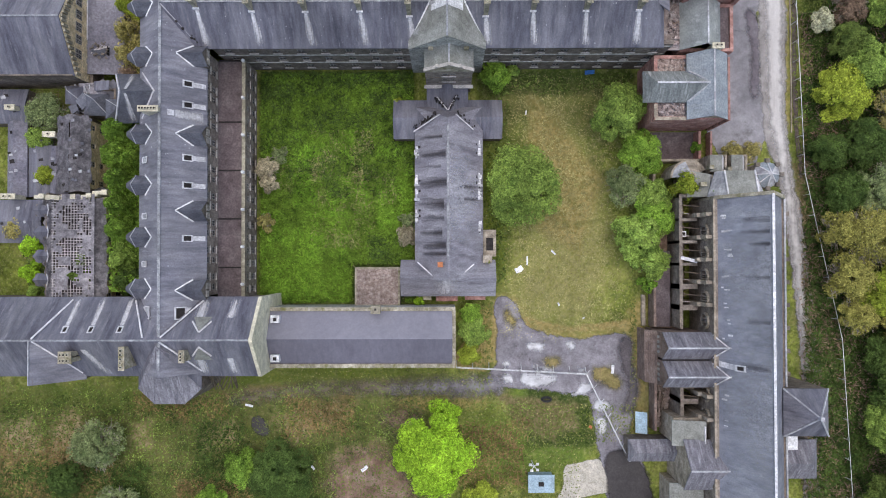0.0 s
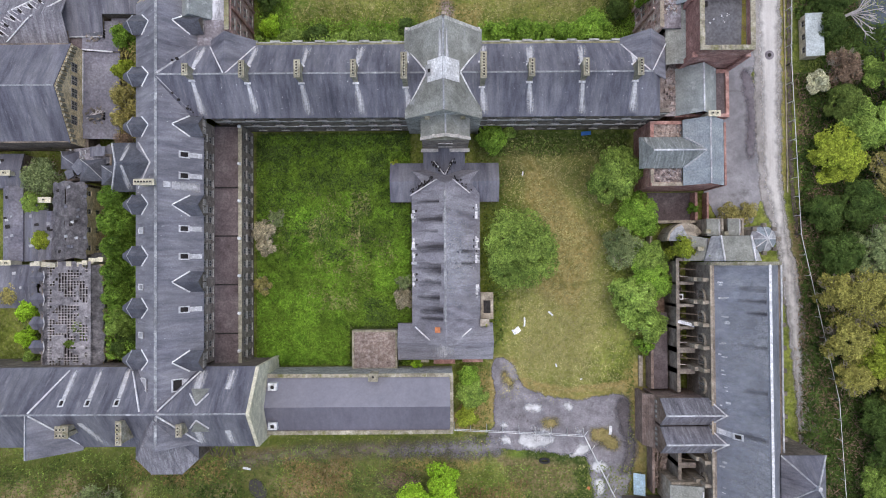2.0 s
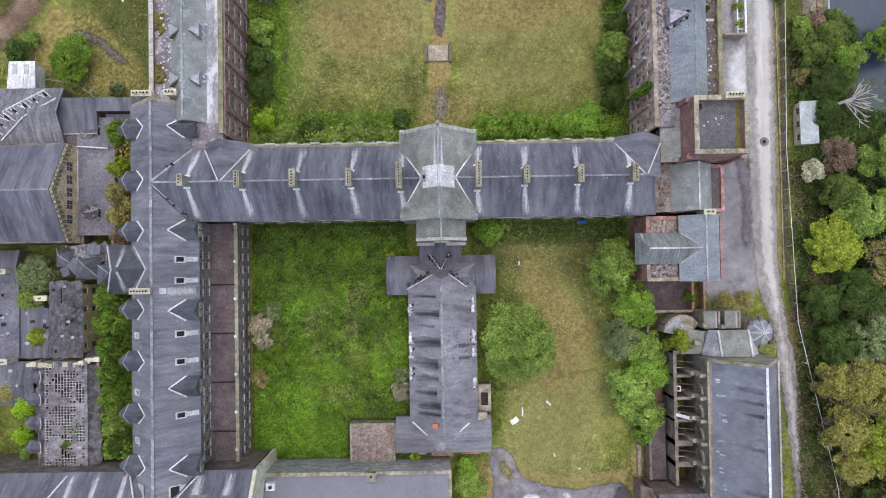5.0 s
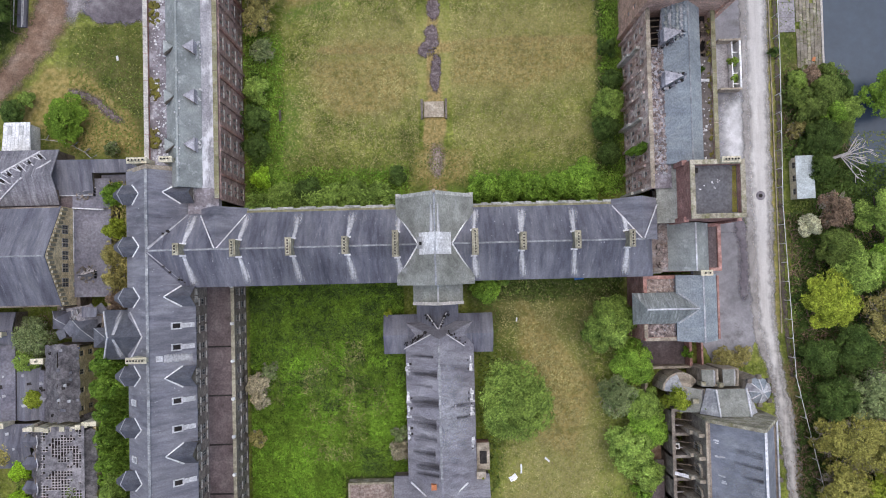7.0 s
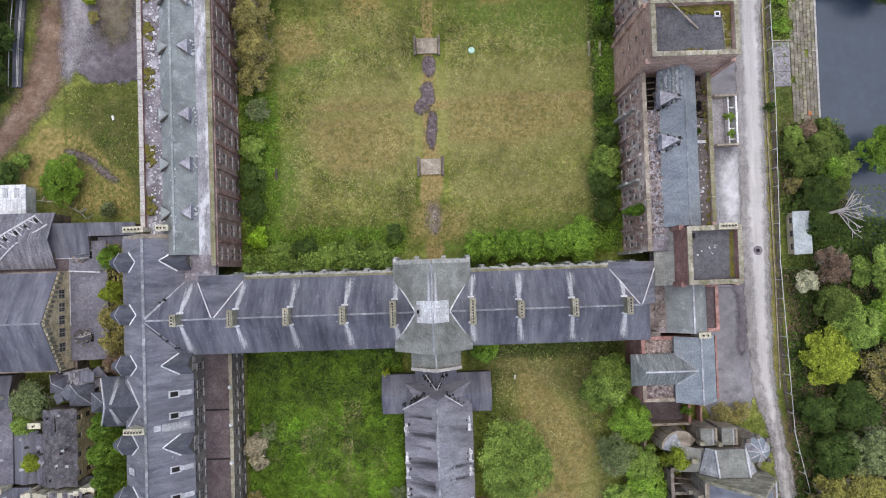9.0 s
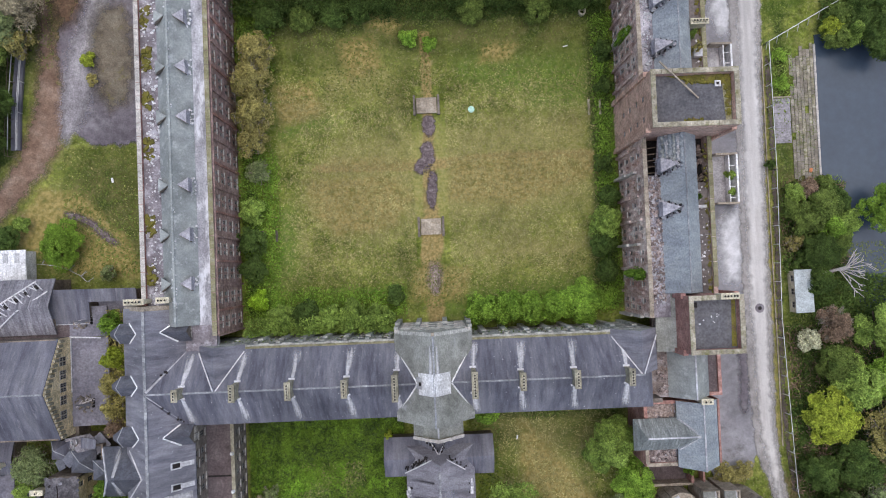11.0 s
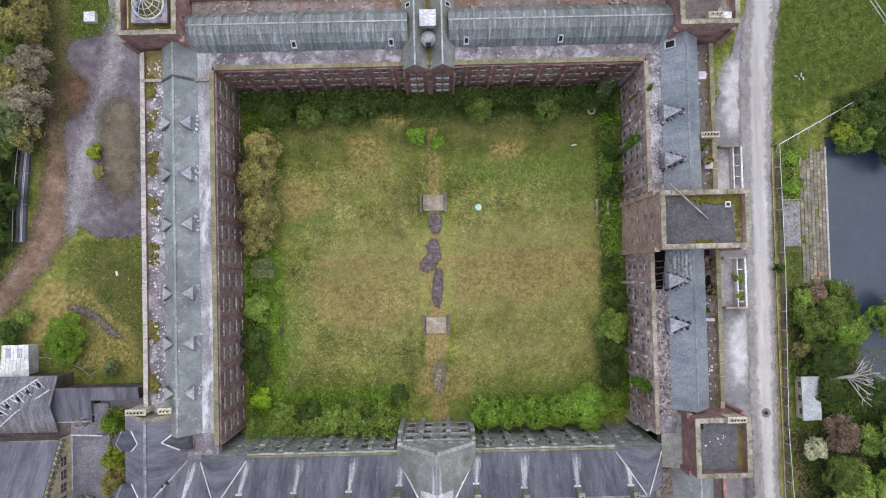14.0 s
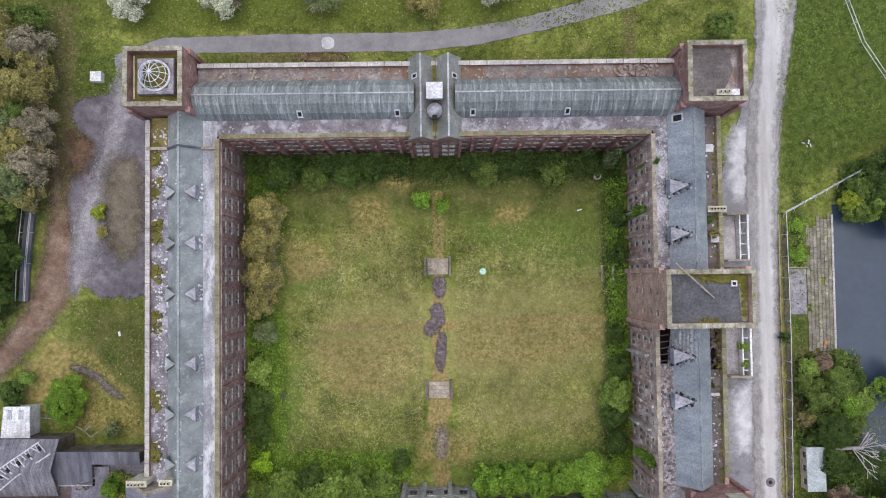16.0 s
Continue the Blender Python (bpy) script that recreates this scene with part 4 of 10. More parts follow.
for j in range(len(ys) - 1):
    for i in range(len(xs) - 1):
        bm.faces.new((grid[j][i], grid[j][i + 1], grid[j + 1][i + 1], grid[j + 1][i]))
ground = tagged(part("ground", bm, GRASS), "rough overgrown meadow grass with dry straw patches", "ground", kind="structure")
co = np.zeros(len(ground.data.vertices) * 3)
ground.data.vertices.foreach_get("co", co)
co = co.reshape(-1, 3)
for zone, polys in ZONES.items():
    layer = ground.data.attributes.new(zone, "FLOAT", "POINT")
    layer.data.foreach_set("value", zone_weight(co[:, 0], co[:, 1], polys, {"straw": 0.55, "dry": 4.0, "wild": 5.0, "bare": 1.6, "ochre": 1.2, "fresh": 2.4}.get(zone, 1.6)).astype(np.float32))

ground_patch("road", [(53.0, 128), (53.4, 112), (51.4, 100), (50.9, 90), (51.3, 73), (51, 41), (51.4, 25), (51.9, 18), (54, 13), (55.3, 4.5), (56.8, -10), (57.8, -22), (57.6, -45), (59.8, -45), (60.9, -22), (59.7, -10), (58, 4.5), (56.3, 13), (55.3, 20), (55.5, 41), (55.6, 73), (56.4, 96), (58.2, 108), (61.5, 128)], 0.08, ROAD_EDGE, "pale limestone track with worn wheel lines", 0.9, "road", 0.15)
ground_patch("road_crown", [(55.2, 128), (54.0, 110), (52.7, 97), (52.5, 83), (52.3, 70), (52.3, 46), (52.6, 32), (52.6, 22), (54.4, 14.5), (55.9, 4), (57.5, -11), (58.4, -22), (58.2, -45), (59.2, -45), (60.2, -22), (59.0, -11), (57.2, 4), (55.4, 14.5), (54.8, 22), (54.6, 32), (55.0, 46), (55.2, 70), (55.1, 83), (55.6, 96), (57.0, 108), (60.2, 128)], 0.092, GRAVEL, "white limestone grit down the middle of the track", 1.0, "road", 0.25)
ground_patch("verge_strip", [(56.5, 84.5), (57.2, 84.5), (57.4, 64), (57.2, 40), (57.1, 22), (58.2, 12), (57.5, 12), (56.4, 22), (56.5, 40), (56.7, 64)], 0.05, SOIL, "dark strip under the long fence", 0.3, "ground")
ground_patch("yard_east", [(41, 39), (52.5, 39), (53.0, 15), (43.0, 13.5)], 0.05, YARD, "cracked grey tarmac yard beside the track", 0.6, "yard")
ground_patch("yard_middle", [(41.5, 64), (52.3, 64), (52.3, 36), (41.5, 36)], 0.055, YARD, "stained lavender tarmac strip beside the track", 0.4, "yard")
ground_patch("yard_north", [(46.4, 88), (47.6, 93), (50.0, 100), (51.8, 106), (53.4, 108), (53, 84), (52.4, 60), (43, 60), (43, 85)], 0.06, YARD, "pale worn tarmac strip beside the track", 0.5, "yard")
ground_patch("yard_stain", [(48.6, 40), (51.4, 38), (51.6, 31), (50.6, 24), (49.4, 27), (50, 33)], 0.066, ASPHALT, "dark crack line across the yard", 0.9, "stain", 0.25)
for q in (((48.4, 98.5), (52.6, 99), (52.4, 87.5), (48.0, 87)), ((47.8, 56.8), (51.8, 57.8), (51.6, 47), (47.8, 46)), ((48.6, 83.5), (49.4, 83.5), (49.6, 77), (48.4, 77)), ((48.4, 66.0), (49.6, 66), (49.6, 60), (48.6, 60))):
    ground_patch("concrete_slab", [*q], 0.074, CONCRETE, "white worn concrete slab beside the track", 2.0, "concrete", 0.3)
ground_patch("yard_west", [(-58.2, 104.6), (-52, 105.2), (-49.9, 108), (-46, 108), (-44.6, 101), (-40, 98), (-40, 72.6), (-57.0, 72.2), (-58.6, 86.7), (-58, 92.2), (-55.4, 95), (-54.4, 97.4), (-57.6, 99.8)], 0.05, ASPHALT, "patchy wet purple tarmac yard with moss", 1.6, "yard", 0.12)
ground_patch("worn_trail", [(-50.4, 110), (-46.8, 108), (-48.2, 101.3), (-49.6, 96.3), (-51.4, 92.6), (-52.4, 86.4), (-53.4, 79), (-55.4, 75), (-58.0, 72.6), (-58.0, 78), (-57.0, 86.7), (-55.6, 90), (-53.6, 95.2), (-52.2, 101)], 0.062, ASPHALT_MID, "pale worn vehicle trail across the yard", 1.8, "trail", 0.3)
ground_patch("moss_bed", [(-52.4, 94), (-48.4, 95.6), (-46.2, 92), (-46.4, 80), (-51, 78), (-53, 86)], 0.07, MOSS_BROWN, "brown and yellow moss over old tarmac", 2.4, "moss", 0.3)
ground_patch("leaf_litter", [(-57.8, 99.6), (-54.2, 97.6), (-55.0, 94.6), (-56.7, 91.5), (-58.6, 94), (-58.8, 97.6)], 0.075, LITTER, "rust-brown leaf litter at the yard edge", 2.0, "litter", 0.3)
ground_patch("track_west", [(-57.0, 80), (-56.6, 76.5), (-58.4, 72.6), (-62.0, 67.2), (-66.5, 62.3), (-72, 57.5), (-75, 59.5), (-69, 65.2), (-65.0, 70.5), (-63.0, 76), (-61.6, 82), (-61.2, 90), (-61.4, 97), (-59.6, 97), (-59.2, 88)], 0.058, EARTH, "brown earth track with ruts", 1.8, "track", 0.3)
ground_patch("ditch", [(-58, 62), (-54, 61), (-49.5, 56.8), (-49, 56), (-50.5, 56), (-54.5, 59.6), (-58, 61)], 0.05, SOIL_STONY, "narrow muddy ditch in the grass", 0.6, "ditch", 0.3)
ground_patch("path_north", [(-51.5, 114.4), (-18.2, 114.9), (2, 114.9), (18.6, 117.6), (40, 124.5), (46, 124), (36, 119.3), (22.3, 115.8), (3.8, 111.8), (-18.3, 111.8), (-44, 112.0), (-45.5, 104), (-50, 104)], 0.05, PATH, "narrow grey asphalt path curving past the house", 0.3, "path")
ground_patch("litter_bed", [(-22, 111.6), (-14, 111.8), (-13, 110.4), (-22, 110.2)], 0.045, LITTER, "rust-brown leaves against the path", 0.6, "litter", 0.3)
ground_patch("path_slab", [(-17.6, 114.2), (-15.4, 114.4), (-15.2, 112.4), (-17.2, 112.2)], 0.06, CONCRETE, "round pale patch in the asphalt path", 0.3, "patch")
ground_patch("forecourt", [(8.2, -6.6), (11.8, -7.4), (12.7, -10.4), (14.3, -12.0), (18, -13.1), (22, -13.8), (25.5, -12.9), (29.9, -12.5), (30.3, -15.4), (30.2, -18.2), (31.4, -21.3), (29.9, -25.1), (26.6, -25.4), (24.1, -22.7), (20.4, -22.3), (15.7, -21.6), (10.2, -21.4), (7.0, -21.4), (7.2, -19.6), (8, -18.8), (8.6, -16.9), (8.8, -12.9), (8.2, -8.8)], 0.05, DRIVE, "broken lavender-grey tarmac forecourt with puddles and moss", 0.9, "drive", 0.1)
ground_patch("worn_path", [(9.5, -19.6), (9.5, -22.4), (2, -22.6), (-10, -22.2), (-20, -22.2), (-30, -23.6), (-34, -24), (-33, -22.4), (-26, -21.2), (-18, -20.6), (-6, -20.3), (3, -19.9)], 0.048, MOSS_BROWN, "mossy brown path worn along the building", 1.6, "path", 0.35)
ground_patch("worn_path_grit", [(9.5, -20.2), (9.5, -21.9), (3, -22.1), (-4, -21.9), (-9, -21.5), (-4, -20.9), (3, -20.5)], 0.052, DRIVE, "grey grit on the mossy path", 1.6, "path", 0.35)
ground_patch("bare_earth", [(-17.5, -34), (-14, -31.4), (-9, -31.6), (-5.5, -35), (-4.5, -39), (-7, -42), (-15, -42), (-18.5, -38)], 0.045, EARTH, "reddish bare earth beside the bright tree", 2.4, "soil", 0.35)
ground_patch("bare_earth", [(-9.6, -25.0), (-6, -24.4), (-3.4, -26), (-4.4, -28.4), (-8.6, -28.4)], 0.045, EARTH, "reddish bare earth beside the bright tree", 2.0, "soil", 0.35)
ground_patch("drive_south", [(23.2, -21), (31.4, -20), (30.4, -26), (29.6, -29.5), (32.5, -33), (33, -44), (27, -44), (26, -37), (24.8, -31), (24, -26)], 0.056, DRIVE, "broken tarmac drive with wet patches", 0.9, "drive", 0.12)
ground_patch("drive_rim", [(28.2, -13.5), (30.4, -13), (30.6, -19), (31.6, -21.5), (30.2, -25.4), (28.6, -25.4), (30, -21.4), (28.6, -18)], 0.062, ASPHALT_DARK, "dark broken tarmac along the forecourt edge", 0.9, "drive", 0.3)
# Wet puddles in matte white; their bright sheen is put into the colour.
for q in (((12.3, -19.4), (14.8, -18.5), (18.3, -19.4), (17.9, -20.7), (15.4, -21.4), (12.6, -20.8)), ((20.2, -22.7), (22, -21.3), (23.6, -20.6), (23.9, -21.6), (21.7, -22.6)), ((21.5, -18.4), (22.7, -18), (23, -18.9), (22, -19.2)), ((14.3, -17.9), (17.9, -18.4), (17.3, -19.2), (14.8, -18.8)), ((24.1, -23.8), (25.7, -23.3), (27.2, -24.1), (26, -25.2), (24.4, -24.9)), ((9.3, -17.3), (10.9, -17.3), (10.5, -18.1)), ((24.4, -26.4), (26, -26), (26.4, -28.6), (25, -29)), ((13.6, -14.4), (16.4, -14.2), (16.2, -15.4), (13.8, -15.2)), ((19.4, -14.4), (21, -14.2), (20.8, -15.2)), ((9.4, -19.2), (11.6, -19.4), (11.4, -20.4), (9.6, -20.2))):
    ground_patch("dried_puddle", [*q], 0.075, CONCRETE, "white puddle on the tarmac, its sheen put into the colour", 1.2, "puddle", 0.14)
for q in (((24, -18.3), (26.7, -18), (28.7, -20.4), (28.4, -21.8), (26.6, -21.2), (24.3, -19.8)), ((16, -16.8), (18.6, -16.4), (19.3, -17.6), (16.7, -18)), ((10, -9), (11.2, -9.4), (11.6, -11.4), (10.2, -11))):
    ground_patch("drive_moss", [*q], 0.08, MOSS_DRY, "yellow-brown moss and weeds on the tarmac", 1.3, "moss", 0.22)
ground_patch("wet_tarmac", [(25.6, -31.8), (30, -31.0), (33.5, -36), (33.5, -44), (26.5, -44), (26.5, -37)], 0.085, WET, "black wet tarmac", 0.7, "drive", 0.2)
ground_patch("sand_pad", [(19.6, -33.6), (21.0, -33.5), (23.4, -32.9), (25.0, -32.6), (25.4, -33.4), (26.2, -35.6), (27.0, -37.4), (26.0, -38.2), (23.0, -38.6), (20.4, -39.6), (18.6, -40.4), (18.0, -39.4), (19.4, -37.0), (19.2, -35.0)], 0.07, SAND, "pale sandy hardstanding", 0.35, "ground")
for q in (((0.2, 75.2), (2.3, 75.2), (2.2, 71.6), (0.3, 71.7)), ((-0.4, 70.2), (1.6, 71.2), (2.0, 69.4), (1.9, 67.2), (0.4, 65.4), (-1.4, 65.8), (-1.2, 67.6), (0.2, 68.4)), ((0.8, 66.2), (2.4, 66.4), (2.1, 60.0), (0.5, 60.0))):
    ground_patch("soil_bed", [*q], 0.05, SOIL_STONY, "dark purple stony soil showing through the old path", 0.8, "soil", 0.12)
ground_patch("path_stub", [(0.3, 46.5), (2.3, 46.5), (2.2, 51), (0.5, 51)], 0.04, RUBBLE_BROWN, "broken stone flags sunk in grass", 1.1, "path", 0.3)
# The pit's darkness is painted as a flat black film.
ground_patch("pit", [(-30.4, -25.9), (-29.2, -25.8), (-27.9, -27.4), (-27.8, -28.8), (-28.8, -29.2), (-30.4, -28.2), (-30.8, -27)], 0.06, WET, "dark pit in the grass, laid as a flat black patch", 0.4, "soil", 0.15)
pond = ground_sheet("pond", [(64.8, 86), (64.6, 63.5), (67.6, 61.0), (69.6, 57), (68.6, 52.5), (67.2, 48.5), (68.6, 44), (71.5, 40), (68.5, 32), (68.5, 22), (72, 8), (110, -10), (120, 90)], 0.03, WATER, "still dark pond water", 0.25, "pond")
kerb = thing("track_kerb", (56.2, 50, 0), "low worn kerb of brown stone beside the track", "kerb")
for i in range(26):
    y0 = 19.5 + i * 2.5
    rod(kerb, "kerb_stone", (56.1 + 0.1 * math.sin(y0 * 0.07), y0, 0.08), (56.1 + 0.1 * math.sin(y0 * 0.07 + 0.17), y0 + 2.44, 0.08), 0.16, STONE_PALE, h=0.2)
deck = thing("pond_walkway", (62.8, 73, 0), "weathered stone flag walkway beside the pond", "walkway")
walk_rng = random.Random(8)
for j in range(7):
    y0 = 62.6 - 0.5 * walk_rng.random()
    while y0 < 84.2 - 0.5 * (6 - j):
        y1 = y0 + walk_rng.uniform(0.8, 2.2)
        if walk_rng.random() > 0.04:
            block(deck, "flagstone", 60.4 + j * 0.58, y0, 0.02, 60.92 + j * 0.58, y1 - 0.06, 0.1 + 0.05 * walk_rng.random(), (WALKWAY, WALKWAY, STONE_MOSS, WALKWAY, WALKWAY_PALE)[walk_rng.randrange(5)])
        y0 = y1
for i in range(14):
    block(deck, "edge_stone", 64.46, 62.8 + 1.55 * i, 0.02, 64.8, 64.3 + 1.55 * i, 0.2, SILL)
pad = thing("concrete_pad", (58.9, 72, 0), "grey concrete pad with cracked bays beside the walkway", "pad")
for i in range(3):
    block(pad, "bay", 57.5, 68.4 + 2.45 * i, 0.02, 60.25, 70.8 + 2.45 * i, 0.1 + 0.01 * i, ASPHALT_MID)
block(pad, "upstand", 57.4, 75.8, 0.02, 60.4, 76.0, 0.35, STONE_PALE)

# ---- south range of the quadrangle ----
south = thing("south_range", (0, 34.8, 0), "long stone range with slate roof and chimneys", "building")
R3 = [(1.6, 2.2), (5.6, 2.0), (9.6, 1.8)]
SR, SE_, SN_ = 18.15, 13.7, 34.65
SKS = (SR - SE_) / 5.2
wall(south, (-33.4, 29.9), (-4.6, 29.9), 0, 13.6, STONE_DARK, 0.6, spread(28.8, 8, 1.9), R3, 1.1, sill=True)
wall(south, (6.1, 29.9), (33.2, 29.9), 0, 13.6, STONE_DARK, 0.6, spread(27.1, 8, 1.9), R3, 1.1, sill=True)
wall(south, (-4.6, 40.45), (-30, 40.45), 0, 13.3, STONE_NORTH, 0.6, spread(25.4, 8, 1.9), R3, 1.3, sill=True)
wall(south, (32.2, 40.45), (6.3, 40.45), 0, 13.3, STONE_NORTH, 0.6, spread(25.9, 8, 1.9), R3, 1.3, sill=True)
for x in (*[-28.0 + 3.2 * i for i in range(8)], *[8.2 + 3.2 * i for i in range(8)]):
    bm = bmesh.new()
    box(bm, x - 0.38, 40.45, 0, x + 0.38, 40.95, 9.6 + 0.6 * random.random())
    box(bm, x - 0.3, 40.45, 9.0, x + 0.3, 40.7, 12.3)
    part("buttress", bm, STONE_NORTH, south)
    block(south, "merlon", x + 0.8, 40.3, 13.3, x + 2.2, 40.6, 13.55, STONE_NORTH)
plate(south, "parapet_gutter", [(-30, 39.7, 13.5), (-4.5, 39.7, 13.5), (-4.5, 40.2, 13.5), (-30, 40.2, 13.5)], MOSS_STONE, 0.2)
plate(south, "parapet_gutter", [(6.4, 39.7, 13.5), (32, 39.7, 13.5), (32, 40.2, 13.5), (6.4, 40.2, 13.5)], MOSS_STONE, 0.2)
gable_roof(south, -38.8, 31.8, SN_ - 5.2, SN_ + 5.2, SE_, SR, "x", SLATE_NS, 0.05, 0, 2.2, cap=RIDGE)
# small cross gables at both ends
for gx0, gx1 in ((-32.4, -26.2), (26.3, 32.5)):
    gx = (gx0 + gx1) / 2
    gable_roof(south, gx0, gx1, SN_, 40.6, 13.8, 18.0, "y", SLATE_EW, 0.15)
    gable_wall(south, "y", 40.55, gx0, gx1, 0, 13.4, 17.6, STONE_NORTH, 0.5)
    for sx in (-1, 1):
        rod(south, "valley_lead", (gx + sx * 0.15, SN_ + 0.1, 18.12), (gx + sx * 3.2, 39.6, 13.95), 0.16, WHITE_LEAD)
# middle pavilion, taller than the range
gable_roof(south, -4.6, 6.2, 29.0, 41.5, 14.5, 20.8, "y", SLATE_GREEN, 0.1, cap=RIDGE)
wall(south, (6.3, 41.75), (-4.7, 41.75), 0, 14.4, STONE_NORTH, 0.5, (1.6, 4.1, 6.9, 9.4), [(2.0, 2.2), (6.2, 2.0), (10.4, 1.9)], 1.2, sill=True)
gable_wall(south, "y", 41.75, -4.7, 6.3, 14.4, 14.5, 20.8, STONE_NORTH, 0.5)
gable_wall(south, "y", 29.9, -4.7, 6.3, 0, 14.4, 20.6, STONE_NORTH, 0.5)
rod(south, "finial", (0.8, 41.6, 20.8), (0.8, 41.6, 21.9), 0.4, STONE_PALE)
for x in (-4.5, -1.4, 2.6, 6.1):
    bm = bmesh.new()
    box(bm, x - 0.34, 41.75, 0, x + 0.34, 42.45, 9.5)
    box(bm, x - 0.28, 41.75, 9.5, x + 0.28, 42.1, 13.4)
    part("buttress", bm, STONE_NORTH, south)
for z in (5.0, 9.2, 13.2):
    block(south, "string_course", -3.9, 41.75, z, 5.5, 41.95, z + 0.25, STONE_NORTH)
for k in range(8):
    block(south, "merlon", -4.6 + k * 1.42, 41.5, 14.4 if k in (0, 7) else 14.4, -3.9 + k * 1.42, 41.85, 15.1, SILL)
for sx in (-1, 1):
    xv = 0.8 + sx * 2.35
    for ty in (-1, 1):
        rod(south, "valley_lead", (xv, SN_ + ty * 0.05, 18.25), (0.8 + sx * 5.4, SN_ + ty * 4.85, 14.15), 0.2, WHITE)
    plate(south, "lead_saddle", [(0.8, 33.2, 20.92), (0.8 + sx * 2.2, 33.2, 18.35), (0.8 + sx * 2.2, 36.2, 18.35), (0.8, 36.2, 20.92)][::sx], WHITE, 0.06)
plate(south, "lead_saddle", [(-1.7, 34.0, 18.15), (-0.9, 34.0, 19.1), (-0.9, 35.6, 19.1), (-1.7, 35.6, 18.15)], LEAD, 0.05)
block(south, "roof_hatch", -1.35, 34.5, 18.3, -0.95, 34.95, 18.95, DARK)
for sx in (-1, 1):
    run_off(south, (0.8 + sx * 0.1, 36.2, 20.82), (0.8 + sx * 0.9, 36.2, 19.9), (0.8 + sx * 0.05, 40.2, 20.86), (0.8 + sx * 0.8, 40.2, 20.0), 0.9)
# tall gabled porch below the pavilion
wall(south, (-2.4, 26.2), (4.5, 26.2), 0, 13.0, STONE_CHAPEL, 0.5, (2.9, 4.0), [(2.0, 1.8), (7.2, 1.3), (10.4, 1.3)], 0.8, sill=True)
wall(south, (4.5, 26.7), (4.5, 29.9), 0, 13.0, STONE_CHAPEL, 0.5)
wall(south, (-2.4, 29.9), (-2.4, 26.7), 0, 13.0, STONE_CHAPEL, 0.5)
gable_roof(south, -2.4, 4.5, 26.55, 29.6, 13.0, 15.9, "y", SLATE_GREEN, 0.12, cap=LEAD)
gable_wall(south, "y", 26.2, -2.5, 4.6, 13.0, 13.3, 16.7, STONE_MOSS, -0.35, "mossy stone gable parapet")
for sx in (-1, 1):
    rod(south, "gable_coping", (1.05 + sx * 3.6, 26.35, 13.35), (1.05, 26.35, 16.75), 0.45, SILL, h=0.14)
    block(south, "kneeler", 1.05 + sx * 1.7 - 0.2, 26.15, 14.9, 1.05 + sx * 1.7 + 0.2, 26.6, 15.6, SILL)
block(south, "porch_ledge", -2.7, 25.7, 4.7, 4.8, 26.2, 5.05, SILL)
for z in (6.4, 9.6):
    block(south, "porch_band", -2.45, 26.12, z, 4.55, 26.2, z + 0.22, STONE_DARK)
# string courses on the south front
for z in (4.6, 8.6, 12.6):
    block(south, "string_course", -33.4, 29.78, z, -4.7, 29.9, z + 0.22, STONE_NORTH)
    block(south, "string_course", 6.3, 29.78, z, 33.2, 29.9, z + 0.22, STONE_NORTH)
for x in (-1.9, 0.5, 3.2):
    block(south, "merlon", x, 28.95, 14.0, x + 0.7, 29.35, 14.7, STONE_MOSS)
for cx, n, ln in ((-33.9, 3, 1.4), (-26.3, 5, 2.1), (-18.85, 5, 2.2), (-11.3, 5, 2.2), (-4.45, 8, 3.3), (6.15, 8, 3.3), (12.7, 5, 2.2), (20.0, 5, 2.2), (27.3, 5, 2.1)):
    chimney((cx, 34.7), ln, "y", 15.5, 21.55 if n == 8 else 20.25, n, CHIMNEY)
    for sy in (-1, 1):
        # pale lime run-off below the stack on each slope
        y0, y1 = 34.7 + sy * (ln / 2 + 0.12), SN_ + sy * 4.95
        z0, z1 = SR - SKS * abs(y0 - SN_), SR - SKS * abs(y1 - SN_)
        run_off(south, (cx - 0.32, y0, z0 + 0.05), (cx + 0.38, y0, z0 + 0.05), (cx - 0.5, y1, z1 + 0.05), (cx + 1.5, y1, z1 + 0.05), random.uniform(1.0, 1.25))
        block(south, "chimney_flashing", cx - 0.45, y0 - 0.13, z0 - 0.5, cx + 0.45, y0 + 0.13, z0 + 0.16, WHITE_LEAD)


# ---- shared roof details ----
def flecks(parent, count, seed, place, size=(0.04, 0.12)):
    """Small pale slipped slates and lichen spots lying on a slope; place gives a point for two random numbers."""
    g = random.Random(seed)
    bm = bmesh.new()
    for i in range(count):
        x, y, z = place(g.random(), g.random())
        w_ = g.uniform(*size)
        h_ = w_ * g.uniform(0.5, 1.4)
        v = [bm.verts.new((x + a * w_ / 2, y + b * h_ / 2, z + c)) for c in (-0.1, 0.03) for a, b in ((-1, -1), (1, -1), (1, 1), (-1, 1))]
        bm.faces.new(v[4:])
        for k in range(4):
            bm.faces.new((v[k], v[(k + 1) % 4], v[4 + (k + 1) % 4], v[4 + k]))
    return part("slipped_slates", bm, LEAD, parent, kind="stuff")


for sy in (-1, 1):
    flecks(south, 60, 40 + sy, lambda u, v, sy=sy: (-31 + 50 * u if u < 0.5 else 8 + 46 * (u - 0.5), SN_ + sy * (0.2 + 4.8 * v), SR - SKS * (0.2 + 4.8 * v) + 0.03))

